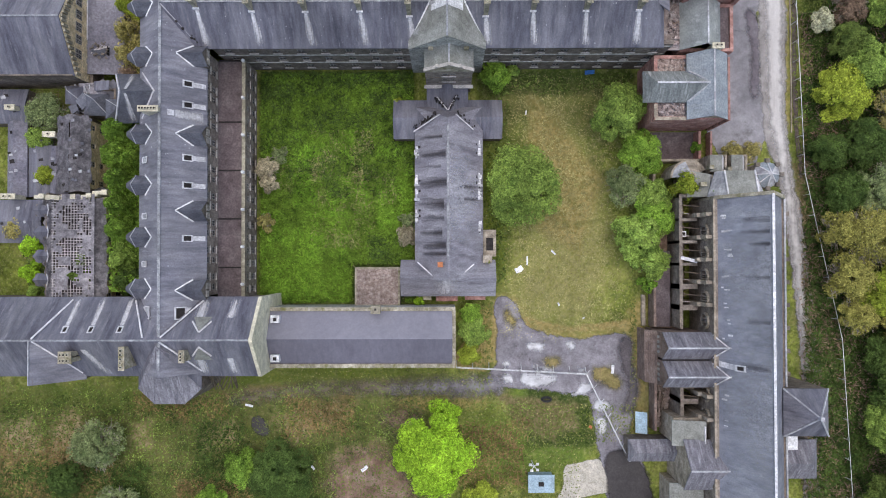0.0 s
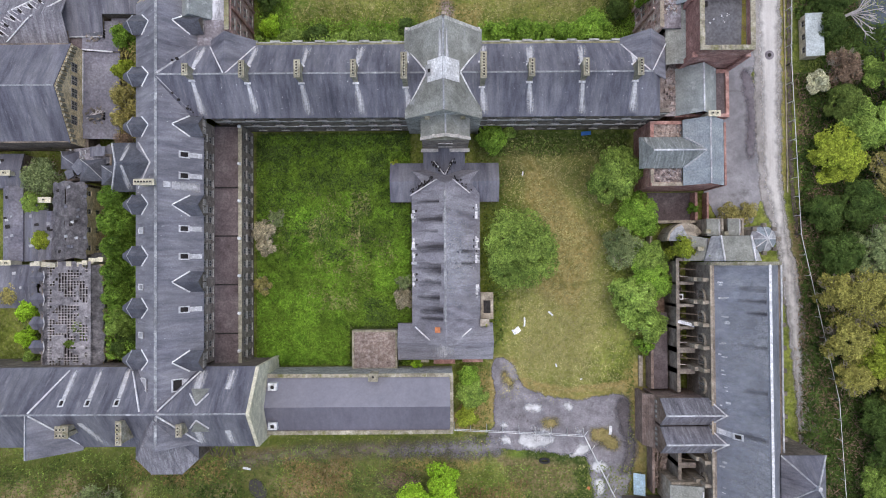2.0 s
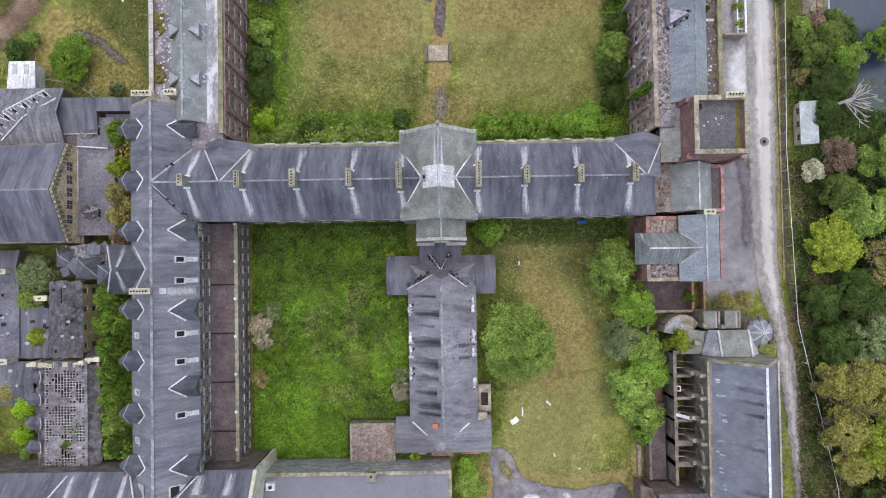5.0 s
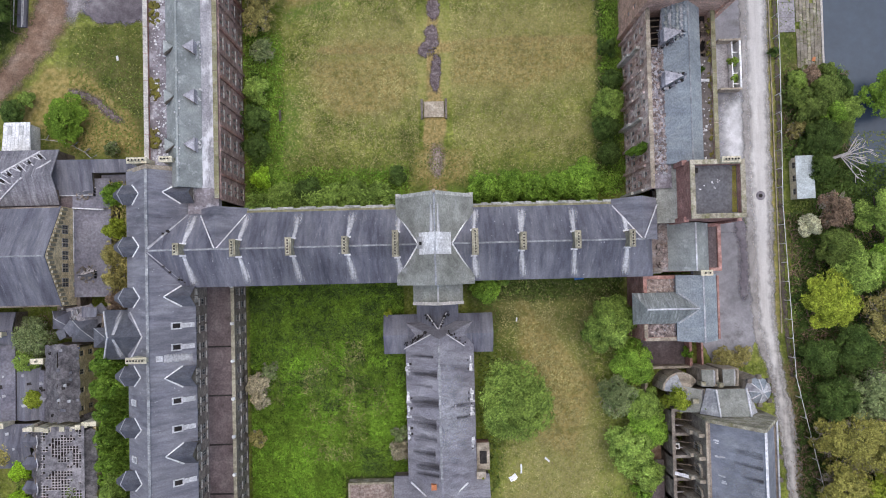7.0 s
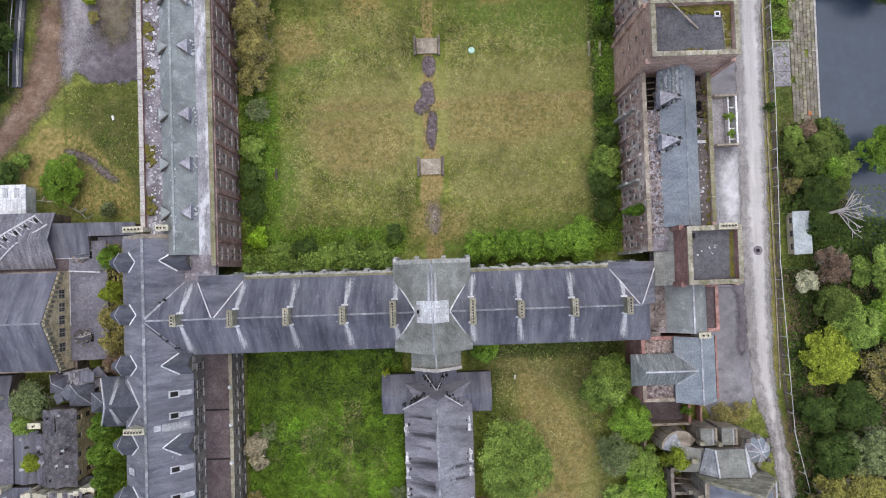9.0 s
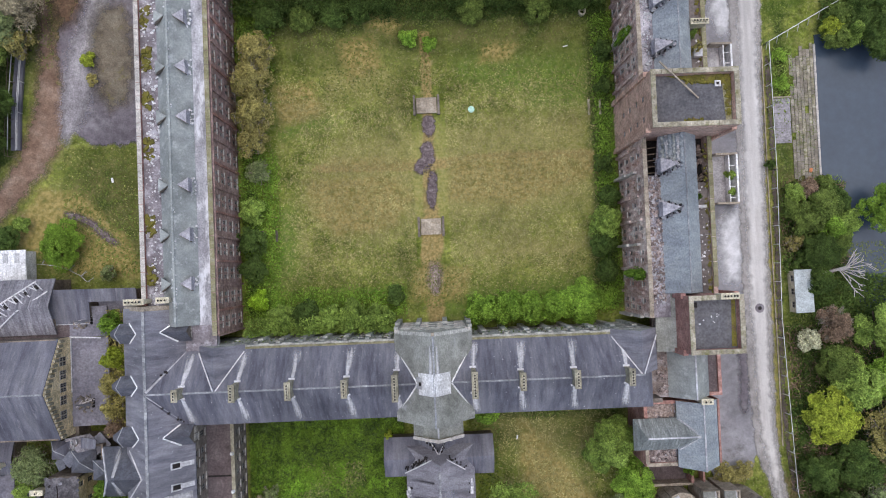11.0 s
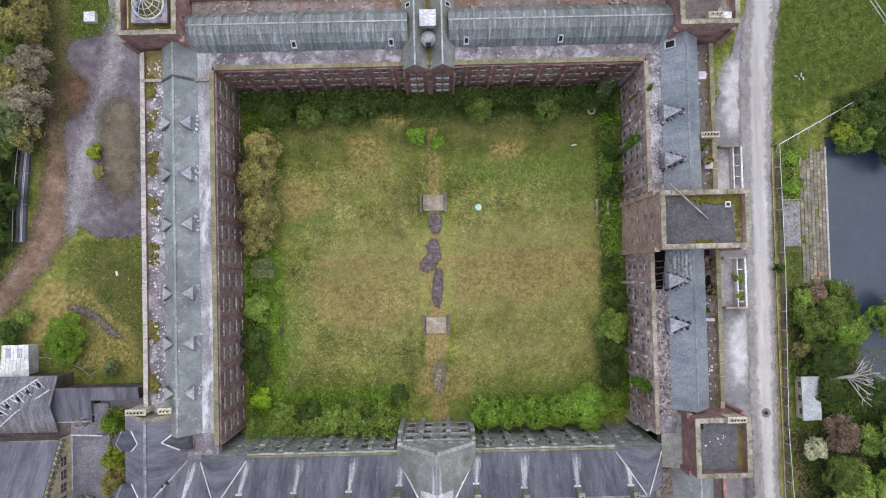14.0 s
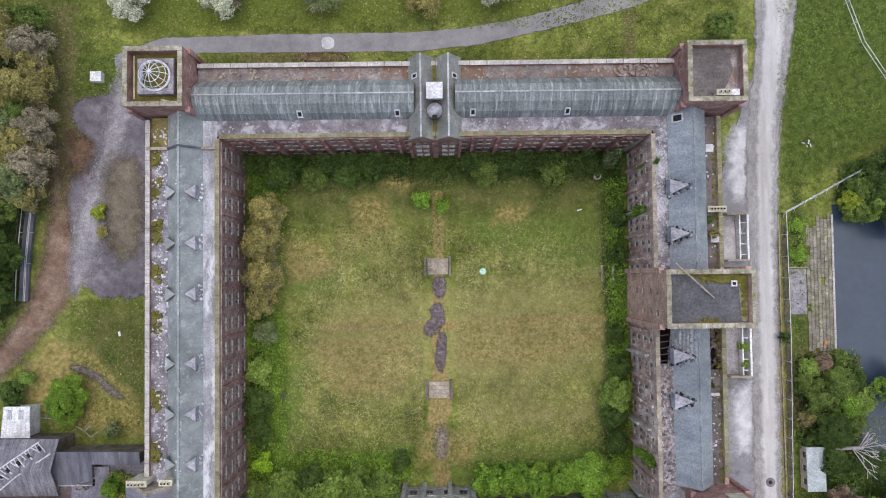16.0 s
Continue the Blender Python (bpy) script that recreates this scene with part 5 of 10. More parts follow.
def skylight(parent, side, x, y, z, slope, w=0.9, d=1.1, material=DARK, run=0.0, axis="y"):
    """A framed opening lying on a slope that falls towards side along x (or y), with a pale lead apron down to the eaves."""
    bm = bmesh.new()

    def P(u, v, h):
        return (x + side * u, y + v, z - slope * u + h) if axis == "y" else (x + v, y + side * u, z - slope * u + h)

    def pl(u0, u1, v0, v1, h, deep):
        p = [P(u0, v0, h), P(u1, v0, h), P(u1, v1, h), P(u0, v1, h)]
        slab(bm, p if (side > 0) == (axis == "y") else p[::-1], deep)

    t = 0.16
    pl(-d / 2, d / 2, -w / 2, -w / 2 + t, 0.28, 0.25)
    pl(-d / 2, d / 2, w / 2 - t, w / 2, 0.28, 0.25)
    pl(-d / 2, -d / 2 + t, -w / 2 + t, w / 2 - t, 0.28, 0.25)
    pl(d / 2 - t, d / 2 + run, -w / 2 + t, w / 2 - t, 0.28 if not run else 0.14, 0.12)
    ob = part("skylight", bm, WHITE_LEAD, parent)
    bm = bmesh.new()
    pl(-d / 2 + t, d / 2 - t, -w / 2 + t, w / 2 - t, 0.1, 0.05)
    part("pane", bm, material, ob)


def dormer(parent, x, y, side, w, depth, ztop, zeave, main_slope, material, hipped=False):
    """A gabled dormer whose ridge runs out along x towards side; the point (x, y, ztop) is where its ridge meets the main roof."""
    xf = x + side * depth
    front, back = (xf, x)
    zr = ztop
    e = zeave
    xe = x + side * (zr - e) / main_slope
    tip = xf - side * (w * 0.45 if hipped else 0)
    xc = xf - side * 1.25 if hipped else xf + side * 0.15
    for s in (-1, 1):
        pts = [(back, y, zr), (tip, y, zr), (xc, y + s * (w / 2 + 0.1), e), (xe, y + s * (w / 2 + 0.1), e)]
        plate(parent, "dormer_slope", pts if side * s < 0 else pts[::-1], material, 0.14)
        rod(parent, "valley_lead", (back - side * 0.05, y, zr + 0.06), (xe - side * 0.05, y + s * (w / 2 + 0.12), e + 0.1), 0.2, WHITE)
        if hipped:
            pts = [(tip, y, zr), (xf + side * 0.15, y + s * 0.3, e), (xc, y + s * (w / 2 + 0.1), e)]
            plate(parent, "dormer_hip", pts if side * s < 0 else pts[::-1], material, 0.14)
            rod(parent, "hip_lead", (tip, y, zr + 0.03), (xc, y + s * (w / 2 + 0.1), e + 0.03), 0.1, LEAD)
    bm = bmesh.new()
    base = e - 1.7
    if hipped:
        pts = [(tip, y, zr), (xf + side * 0.15, y - 0.3, e), (xf + side * 0.15, y + 0.3, e)]
        plate(parent, "dormer_hip", pts if side > 0 else pts[::-1], material, 0.14)
        foot = [(xe, y - w / 2), (xc, y - w / 2), (xf, y - 0.25), (xf, y + 0.25), (xc, y + w / 2), (xe, y + w / 2)]
        slab(bm, [(px, py, e - 0.16) for px, py in foot], e - 0.16 - base)
    else:
        prof = [(y + w / 2, base), (y - w / 2, base), (y - w / 2, e), (y, zr - 0.1), (y + w / 2, e)]
        slab(bm, [(xf, a, b) for a, b in prof], (-side * 0.25, 0, 0))
        for s in (-1, 1):
            box(bm, min(xe, xf - side * 0.26), y + s * w / 2 - (0.15 if s > 0 else 0), base, max(xe, xf - side * 0.26), y + s * w / 2 + (0.15 if s < 0 else 0), e - 0.02)
    bmesh.ops.recalc_face_normals(bm, faces=bm.faces)
    part("dormer_cheek", bm, STONE_DARK, parent)
    if hipped:
        return
    for v in (-w / 5, w / 5):
        window(parent, (xf + side * 0.06, y + v, e - 1.3), -side * math.pi / 2, w / 3, 1.2, "frame")


# ---- west wing of the south garden ----
westw = thing("west_wing", (-38.8, 12, 0), "long slate-roofed wing with dormers and flat-roofed corridor", "building")
pairs = []
for i in range(9):
    pairs += [1.2 + i * 4.0, 2.7 + i * 4.0]
wall(westw, (-34.2, -6), (-34.2, 29.5), 6.2, 12.8, STONE_CHAPEL, 0.6, pairs[:-1], [(7.4, 1.9), (10.3, 1.5)], 0.9, sill=True)
wall(westw, (-43.4, 46), (-43.4, -6), 0, 12.8, STONE, 0.6, spread(52, 18), [(2.0, 2.0), (6.5, 1.8)], 1.1)
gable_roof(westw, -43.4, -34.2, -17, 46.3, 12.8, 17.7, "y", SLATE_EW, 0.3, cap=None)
rod(westw, "ridge_cap", (-38.8, -16, 17.74), (-38.8, 46, 17.74), 0.4, RIDGE, h=0.1)
gable_wall(westw, "y", 46.6, -43.5, -34.1, 0, 12.6, 17.9, STONE_PALE, 0.6)
MS = 4.9 / 4.6
for sx in (-1, 1):
    flecks(westw, 80, 50 + sx, lambda u, v, sx=sx: (-38.8 + sx * (0.2 + 4.2 * v), -15 + 60 * u, 17.73 - MS * (0.2 + 4.2 * v)))
for y in (42.8, 35.4, 28.2, 17.1, 9.8, 2.4, -4.9):
    dormer(westw, -40.6, y, -1, 2.6, 4.2, 15.7, 14.0, MS, SLATE_DORMER, True)
for y in (42.9, 28.25, 16.9, 6.1, -5.1):
    dormer(westw, -37.2, y, 1, 2.7, 3.6, 15.9, 13.9, MS, SLATE_DORMER)
for y in (24.1, 21.1, 13.6, 9.7, 2.2):
    skylight(westw, 1, -35.9, y, 14.6, MS, 1.0, 1.1, DARK, 1.3)
for y in (13.4, 5.4, -1.4):
    skylight(westw, -1, -42.2, y, 14.1, MS, 0.9, 1.2, LEAD, 0.2)
skylight(westw, 1, -36.6, -8.3, 15.3, MS, 1.8, 1.2, DARK, 0.5)
skylight(westw, -1, -41.4, -8.2, 15.0, MS, 1.8, 1.2, LEAD, 0.5)
# large cross gable on the outer side
gable_roof(westw, -47.6, -39.2, 19.4, 26.2, 11.6, 16.2, "x", SLATE_DORMER, 0.2, 2.6)
for s in (-1, 1):
    rod(westw, "valley_lead", (-40.1, 22.8, 16.4), (-43.0, 22.8 + s * 3.3, 13.2), 0.2, WHITE_LEAD)
    rod(westw, "hip_lead", (-45.0, 22.8, 16.25), (-47.5, 22.8 + s * 3.4, 11.7), 0.2, WHITE_LEAD)
    run_off(westw, (-44.6, 22.8 + s * 0.3, 16.05), (-43.9, 22.8 + s * 0.3, 16.05), (-45.6, 22.8 + s * 3.5, 11.72), (-44.2, 22.8 + s * 3.5, 11.72), 1.0)
chimney((-40.0, 19.8), 2.6, "x", 14.5, 18.6, 6, CREAM, "cream stone chimney stack with six pots")
run_off(westw, (-37.2, 18.9, 16.1), (-37.2, 20.4, 16.1), (-34.3, 18.6, 13.0), (-34.3, 20.4, 13.0), 1.4)
plate(westw, "lead_apron", [(-38.0, 19.3, 17.0), (-37.3, 19.3, 16.25), (-37.3, 20.1, 16.25), (-38.0, 20.1, 17.0)], WHITE_LEAD, 0.05)
chimney((-40.4, 47.3), 2.6, "x", 12, 16.6, 5, CREAM, "cream stone chimney stack with five pots")
chimney((-36.4, 47.4), 1.6, "x", 12, 16.6, 3, CREAM, "cream stone chimney stack with three pots")
# broken valley where the south range joins
for s in (-1, 1):
    rod(westw, "valley_lead", (-38.6, 34.7 + s * 0.1, 17.9), (-34.3, 34.7 + s * 5.0, 13.6), 0.45, LEAD, h=0.3)
# Small near-black blocks stand for dark gaps between broken slates.
bm = bmesh.new()
for i in range(16):
    u = random.uniform(0.35, 1.0)
    s = random.choice((-1, -1, 1))
    x, y, z = -38.6 + 4.3 * u, 34.7 + s * 5.0 * u + random.uniform(-0.5, 0.5), 18.0 - 4.2 * u
    w_ = random.uniform(0.06, 0.16)
    box(bm, x - w_, y - w_, z - 0.1, x + w_, y + w_, z + 0.2 + 0.1 * random.random())
part("slate_gap_rubble", bm, DARK, westw, kind="stuff")
# corridor with flat brown roof
for i, (a, b) in enumerate(((-6.5, -2.0), (-1.9, 5.4), (5.5, 12.8), (12.9, 20.2), (20.3, 29.6))):
    plate(westw, "flat_roof", [(-34.2, a, 6.4), (-30.4, a, 6.4), (-30.4, b, 6.4), (-34.2, b, 6.4)], FLAT_BROWN, 0.4)
    block(westw, "roof_joint", -34.1, b - 0.08, 6.4, -30.5, b + 0.14, 6.55, DARK)
wall(westw, (-29.9, -6.5), (-29.9, 29.6), 0, 7.0, STONE_CHAPEL, 0.5, spread(36.1, 18), [(1.2, 2.0), (4.4, 1.5)], 0.9, sill=True)
block(westw, "coping", -30.4, -6.5, 7.0, -29.88, 29.6, 7.12, CHIMNEY)
for i in range(7):
    y = -4.5 + i * 5.65
    bm = bmesh.new()
    bmesh.ops.create_icosphere(bm, subdivisions=2, radius=0.26, matrix=Matrix.Translation((-30.15, y, 7.7)))
    box(bm, -30.35, y - 0.2, 7.15, -29.95, y + 0.2, 7.5)
    part("finial", bm, WHITE, westw)

# ---- south-west cross range ----
swr = thing("southwest_range", (-45, -12, 0), "slate-roofed cross range with cream gable and polygonal end", "building")
gable_roof(swr, -85, -26.3, -17.2, -6.4, 13.0, 18.2, "x", SLATE_NS, 0.3, cap=RIDGE)
SK = 5.2 / 5.4
bm = bmesh.new()
slab(bm, [(-25.8, -17.5, 0), (-25.8, -6.1, 0), (-25.8, -6.1, 13.0), (-25.8, -11.6, 18.4), (-25.8, -12.0, 18.4), (-25.8, -17.5, 13.0)], (-0.5, 0, 0))
bmesh.ops.recalc_face_normals(bm, faces=bm.faces)
part("gable_wall", bm, CREAM_WALL, swr)
wall(swr, (-85, -17.2), (-26.8, -17.2), 0, 12.9, STONE, 0.6, spread(58.2, 20), [(1.2, 2.2), (4.8, 1.9), (7.9, 1.5)], 1.1)
wall(swr, (-26.8, -6.4), (-85, -6.4), 0, 12.9, STONE, 0.6)
# cross roof towards the south at x = -55
plate(swr, "roof_slope", [(-56.4, -11.8, 18.15), (-56.4, -18.0, 18.15), (-51.0, -17.9, 12.9), (-51.0, -16.6, 12.9)], SLATE_EW, 0.2)
block(swr, "end_wall", -56.4, -17.9, 0, -56.0, -16.9, 17.8, STONE)
bm = bmesh.new()
slab(bm, [(-56.0, -17.9, 0), (-51.2, -17.8, 0), (-51.2, -17.8, 12.7), (-56.0, -17.9, 17.4)], (0, 0.4, 0))
bmesh.ops.recalc_face_normals(bm, faces=bm.faces)
part("gable_wall", bm, STONE, swr)
rod(swr, "verge_lead", (-56.35, -11.9, 18.25), (-56.35, -17.9, 18.25), 0.14, LEAD)
rod(swr, "valley_lead", (-55.9, -11.9, 18.25), (-51.3, -16.9, 13.2), 0.2, WHITE_LEAD)
rod(swr, "valley_lead", (-56.0, -11.6, 18.25), (-52.8, -6.5, 13.15), 0.22, WHITE_LEAD)
# polygonal south end of the west wing
A = [(-43.7, -16.6), (-43.7, -19.2), (-41.4, -21.4), (-37.0, -21.4), (-34.6, -19.2), (-34.6, -16.6)]
for i in range(5):
    (xa, ya), (xb, yb) = A[i], A[i + 1]
    wall(swr, (xa, ya), (xb, yb), 0, 12.4, STONE, 0.4)
    plate(swr, "apse_slope", [(xa, ya - 0.15, 12.4), (xb, yb - 0.15, 12.4), (-39.0, -12.6, 18.25)], SLATE_NS if i in (0, 4) else SLATE_STREAK2, 0.2)
    rod(swr, "hip_slate", (xb, yb - 0.15, 12.47), (-39.0, -12.6, 18.29), 0.09, SLATE_STREAK2)
for sx in (1,):
    rod(swr, "valley_lead", (-38.8 + sx * 0.3, -12.0, 18.25), (-38.8 + sx * 4.7, -16.6, 13.7), 0.2, WHITE_LEAD)
rod(swr, "valley_lead", (-38.4, -11.4, 18.2), (-34.0, -6.6, 13.4), 0.2, WHITE_LEAD)
rod(swr, "valley_lead", (-40.9, -11.4, 18.0), (-43.6, -6.6, 13.6), 0.2, WHITE_LEAD)
for x in (-52.0, -48.4, -44.4):
    skylight(swr, 1, x, -10.4, 18.2 - SK * 1.4, SK, 0.8, 0.9, DARK, 0.0, "x")
    run_off(swr, (x - 0.4, -9.9, 16.44), (x + 0.4, -9.9, 16.44), (x - 0.55, -6.3, 12.98), (x + 0.7, -6.3, 12.98), 1.3)
for x, wd in ((-33.9, 0.9), (-29.6, 0.7)):
    for sy, y0, y1 in ((1, -8.9, -6.4), (-1, -14.6, -17.1)):
        z0, z1 = 18.27 - SK * abs(y0 + 11.8), 18.27 - SK * abs(y1 + 11.8)
        run_off(swr, (x - wd, y0, z0), (x + wd, y0, z0), (x - wd, y1, z1), (x + wd + 0.5, y1, z1), 1.1)
for sy in (-1, 1):
    for sx in (-1, 1):
        rod(swr, "lucarne_lead", (-33.4, -11.8 + sy * 1.0, 18.27 - SK * 1.0), (-33.4 + sx * 1.3, -11.8 + sy * 2.4, 18.27 - SK * 2.4), 0.2, WHITE_LEAD)
    bm = bmesh.new()
    slab(bm, [(-33.4, -11.8 + sy * 1.0, 17.4), (-34.7, -11.8 + sy * 3.0, 15.45), (-32.1, -11.8 + sy * 3.0, 15.45)][::-sy], 0.1)
    part("lucarne", bm, SLATE_GREEN, swr)
chimney((-51.3, -13.7), 1.6, "x", 14.0, 18.2, 3, STONE_MOSS)
chimney((-51.3, -14.5), 1.6, "x", 14.0, 18.2, 3, STONE_MOSS)
chimney((-43.4, -14.2), 3.0, "y", 14.0, 18.6, 5, STONE_MOSS)
chimney((-35.4, -14.0), 1.5, "y", 14.0, 18.2, 3, STONE_MOSS)
run_off(swr, (-50.2, -13.2, 16.92), (-49.0, -13.2, 16.92), (-48.6, -17.2, 13.07), (-46.4, -17.2, 13.07), 1.1)
for i in range(12):
    x = random.uniform(-33.5, -29.5)
    rod(swr, "broken_rafter", (x, -17.3, 12.6), (x - random.uniform(0.5, 2.5), -19.5 - random.random(), 7.5), 0.12, BARK)

# ---- low felt-roofed block ----
low = thing("low_block", (-12, -13, 0), "long block with smooth grey felt roof and pale stone copings", "building")
wall(low, (-26.0, -16.9), (1.9, -16.9), 0, 8.1, STONE_PALE, 0.5, spread(27.9, 12), [(1.0, 2.0), (4.6, 1.8)], 1.1)
wall(low, (1.9, -16.4), (1.9, -8.5), 0, 8.1, STONE_PALE, 0.5)
wall(low, (1.9, -8.0), (-26.0, -8.0), 0, 8.1, STONE_NORTH, 0.5)
# South slope coloured as shaded felt, north slope as lit felt.
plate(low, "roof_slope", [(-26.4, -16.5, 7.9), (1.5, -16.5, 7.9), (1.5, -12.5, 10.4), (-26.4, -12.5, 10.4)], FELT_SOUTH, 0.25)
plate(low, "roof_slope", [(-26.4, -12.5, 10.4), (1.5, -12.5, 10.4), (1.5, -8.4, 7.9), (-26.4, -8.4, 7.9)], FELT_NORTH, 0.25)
for y in (-8.5, -17.0):
    for i in range(14):
        x = -26 + i * 2.0
        block(low, "coping_stone", x, y, 8.1, x + 1.96, y + 0.55, 8.2 + 0.05 * random.random(), STONE_MOSS)
for i in range(4):
    block(low, "coping_stone", 1.45, -16.4 + i * 2.0, 8.1, 2.0, -14.44 + i * 2.0, 8.24, STONE_MOSS)
gable_wall(low, "x", 1.5, -16.5, -8.4, 7.5, 7.8, 10.3, STONE_PALE, 0.2)
block(low, "vent_shaft", -10.4, -8.7, 7.0, -9.2, -7.7, 10.2, STONE_MOSS)
block(low, "vent_cap", -10.5, -8.8, 10.2, -9.1, -7.6, 10.4, STONE_MOSS)
block(low, "vent_void", -9.95, -8.3, 10.4, -9.65, -8.0, 10.42, DARK)
for y in (-9.6, -15.4):
    block(low, "roof_hatch", -25.4, y - 0.55, 8.0, -24.1, y + 0.55, 9.6, WHITE)
    block(low, "hatch_void", -25.0, y - 0.3, 9.6, -24.5, y + 0.2, 9.63, DARK)

# ---- middle hall ----
hall = thing("middle_hall", (0.9, 9, 0), "single-storey hall with slate roof and short transepts", "building")
wall(hall, (-4.0, 18.3), (-4.0, -1.0), 0, 4.0, STONE, 0.5, spread(19.3, 6), [(1.0, 2.2)], 1.2)
wall(hall, (6.1, -1.0), (6.1, 18.3), 0, 4.0, STONE, 0.5, spread(19.3, 6), [(1.0, 2.2)], 1.2)
gable_roof(hall, -4.0, 6.1, -4.0, 23.0, 4.1, 7.6, "y", SLATE_HALL, 0.25, 0, 2.4, cap=SLATE_HALL)
for sx in (-1, 1):
    flecks(hall, 18, 60 + sx, lambda u, v, sx=sx: (0.9 + sx * (1.05 + 3.9 * v), -0.5 + 18.5 * u, 7.63 - 0.693 * (1.05 + 3.9 * v)))
for y, w_, u0, u1, k in ((17.9, 0.8, 0.15, 0.9, 0.7), (15.2, 1.5, 0.05, 0.85, 0.95), (13.4, 0.9, 0.2, 0.9, 0.6), (10.9, 2.0, 0.02, 0.95, 0.95), (7.6, 2.6, 0.1, 0.9, 0.8), (5.4, 1.2, 0.1, 0.8, 0.7), (3.2, 2.4, 0.15, 0.85, 0.75), (1.3, 1.3, 0.05, 0.75, 0.95), (0.0, 1.2, 0.05, 0.8, 0.9)):
    run_off(hall, (0.8 - 5.0 * u0, y + w_ / 2, 7.65 - 3.47 * u0), (0.8 - 5.0 * u0, y - w_ / 2, 7.65 - 3.47 * u0), (0.8 - 5.0 * u1, y + w_ * 0.65, 7.65 - 3.47 * u1), (0.8 - 5.0 * u1, y - w_ * 0.55, 7.65 - 3.47 * u1), k, "algae_stain", GRIME)
# A pale film lightens the hall's whole east slope.
run_off(hall, (1.0, 19.5, 7.66), (1.0, -1.0, 7.66), (5.6, 18.5, 4.47), (5.6, -1.0, 4.47), 0.8, "lichen_bloom", BLOOM)
for y in (10.2, 8.4):
    run_off(hall, (2.4, y + 0.9, 6.68), (2.4, y - 0.9, 6.68), (5.6, y + 0.7, 4.49), (5.6, y - 0.7, 4.49), 0.6, "algae_stain", GRIME)
ridge_rng = random.Random(8)
y = -1.0
while y < 19.0:
    y1 = y + ridge_rng.uniform(0.4, 1.3)
    rod(hall, "ridge_tile", (0.9, y, 7.66), (0.9, y1 - 0.03, 7.66 + ridge_rng.uniform(0, 0.03)), ridge_rng.uniform(0.2, 0.42), RIDGE, h=0.12)
    y = y1
# transepts
shell(hall, -7.5, 9.3, 18.3, 24, 0, 3.2, STONE, faces="nswe")
gable_roof(hall, -7.6, 9.4, 18.2, 24.1, 3.3, 5.0, "x", SLATE_NS, 0.1)
gable_roof(hall, -2.3, 4.0, 21, 26.2, 3.6, 5.6, "y", SLATE_NS, 0.1)
# south cross end
shell(hall, -6.4, 8.2, -6.3, -1.0, 0, 3.3, STONE)
gable_roof(hall, -6.5, 8.3, -6.4, -1.0, 3.4, 5.6, "x", SLATE_HALL, 0.15)
rod(hall, "valley_lead", (-3.8, -1.2, 5.5), (-1.5, -3.3, 5.75), 0.18, WHITE_LEAD, h=0.5)
rod(hall, "valley_lead", (4.9, -1.5, 5.5), (2.8, -3.3, 5.75), 0.18, WHITE_LEAD, h=0.5)
run_off(hall, (-1.5, -3.8, 5.66), (2.8, -3.8, 5.66), (-1.5 - 0.3, -6.4, 3.45), (2.8 + 0.3, -6.4, 3.45), 0.75)
for a, b in (((-4.4, 19.0, 4.75), (-0.3, 21.3, 6.75)), ((2.1, 21.3, 6.75), (4.8, 19.3, 4.9)), ((-0.7, 24.2, 5.1), (0.8, 22.1, 6.45)), ((1.0, 22.1, 6.45), (2.2, 24.4, 5.0))):
    rod(hall, "valley_lead", a, b, 0.16, WHITE_LEAD, h=0.3)
# Dark gaps along the valleys, painted in as near-black blocks.
bm = bmesh.new()
gap_rng = random.Random(17)
for (xa, ya, za), (xb, yb, zb), n_ in (((-4.4, 19.5, 4.8), (-0.6, 21.7, 6.7), 34), ((2.4, 21.6, 6.7), (4.8, 19.8, 4.95), 22), ((-1.0, 24.2, 5.0), (0.6, 22.4, 6.3), 18), ((1.3, 22.4, 6.3), (2.5, 24.4, 5.0), 18)):
    for i in range(n_):
        u = gap_rng.random()
        x, y, z = xa + (xb - xa) * u + gap_rng.uniform(-0.35, 0.35), ya + (yb - ya) * u + gap_rng.uniform(-0.25, 0.25), za + (zb - za) * u
        w_ = gap_rng.uniform(0.05, 0.13)
        box(bm, x - w_, y - w_, z - 0.5, x + w_, y + w_, z + 0.16)
part("slate_gap_rubble", bm, DARK, hall, kind="stuff")
for sx, ys_ in ((-1, (15.8, 11.5, 9.2, 5.8)), (1, (16.2, 11.4, 9.4, 4.0))):
    for y in ys_:
        bm = bmesh.new()
        x = 0.9 + sx * 4.9
        for k in range(4):
            ya, wd = y - 0.9 + 0.45 * k, random.uniform(0.15, 0.5)
            box(bm, x - wd * 0.6, ya, 3.9, x + wd, ya + random.uniform(0.2, 0.42), 4.5 - sx * 0.0)
        part("eaves_repair", bm, LEAD, hall)
        for k in range(5):
            yy = y - 1.0 + 1.9 * gap_rng.random()
            xx = x - sx * gap_rng.choice((0.0, 0.1, 0.5))
            zz = 4.32 - 0.693 * (abs(xx - 0.9) - 4.9)
            block(hall, "slate_gap", xx - gap_rng.uniform(0.08, 0.25), yy, zz - 0.4, xx + 0.15, yy + gap_rng.uniform(0.12, 0.4), zz, DARK)
        for k in range(3):
            ya = y - 1.2 + 2.0 * gap_rng.random()
            yb, xa = ya + gap_rng.uniform(0.25, 0.9), x - sx * gap_rng.uniform(0.1, 0.3)
            xb = xa + sx * gap_rng.uniform(0.2, 0.5)
            block(hall, "lead_patch", min(xa, xb), ya, 4.0, max(xa, xb), yb, 4.36 - 0.693 * (abs(xa - 0.9) - 4.9), WHITE_LEAD)
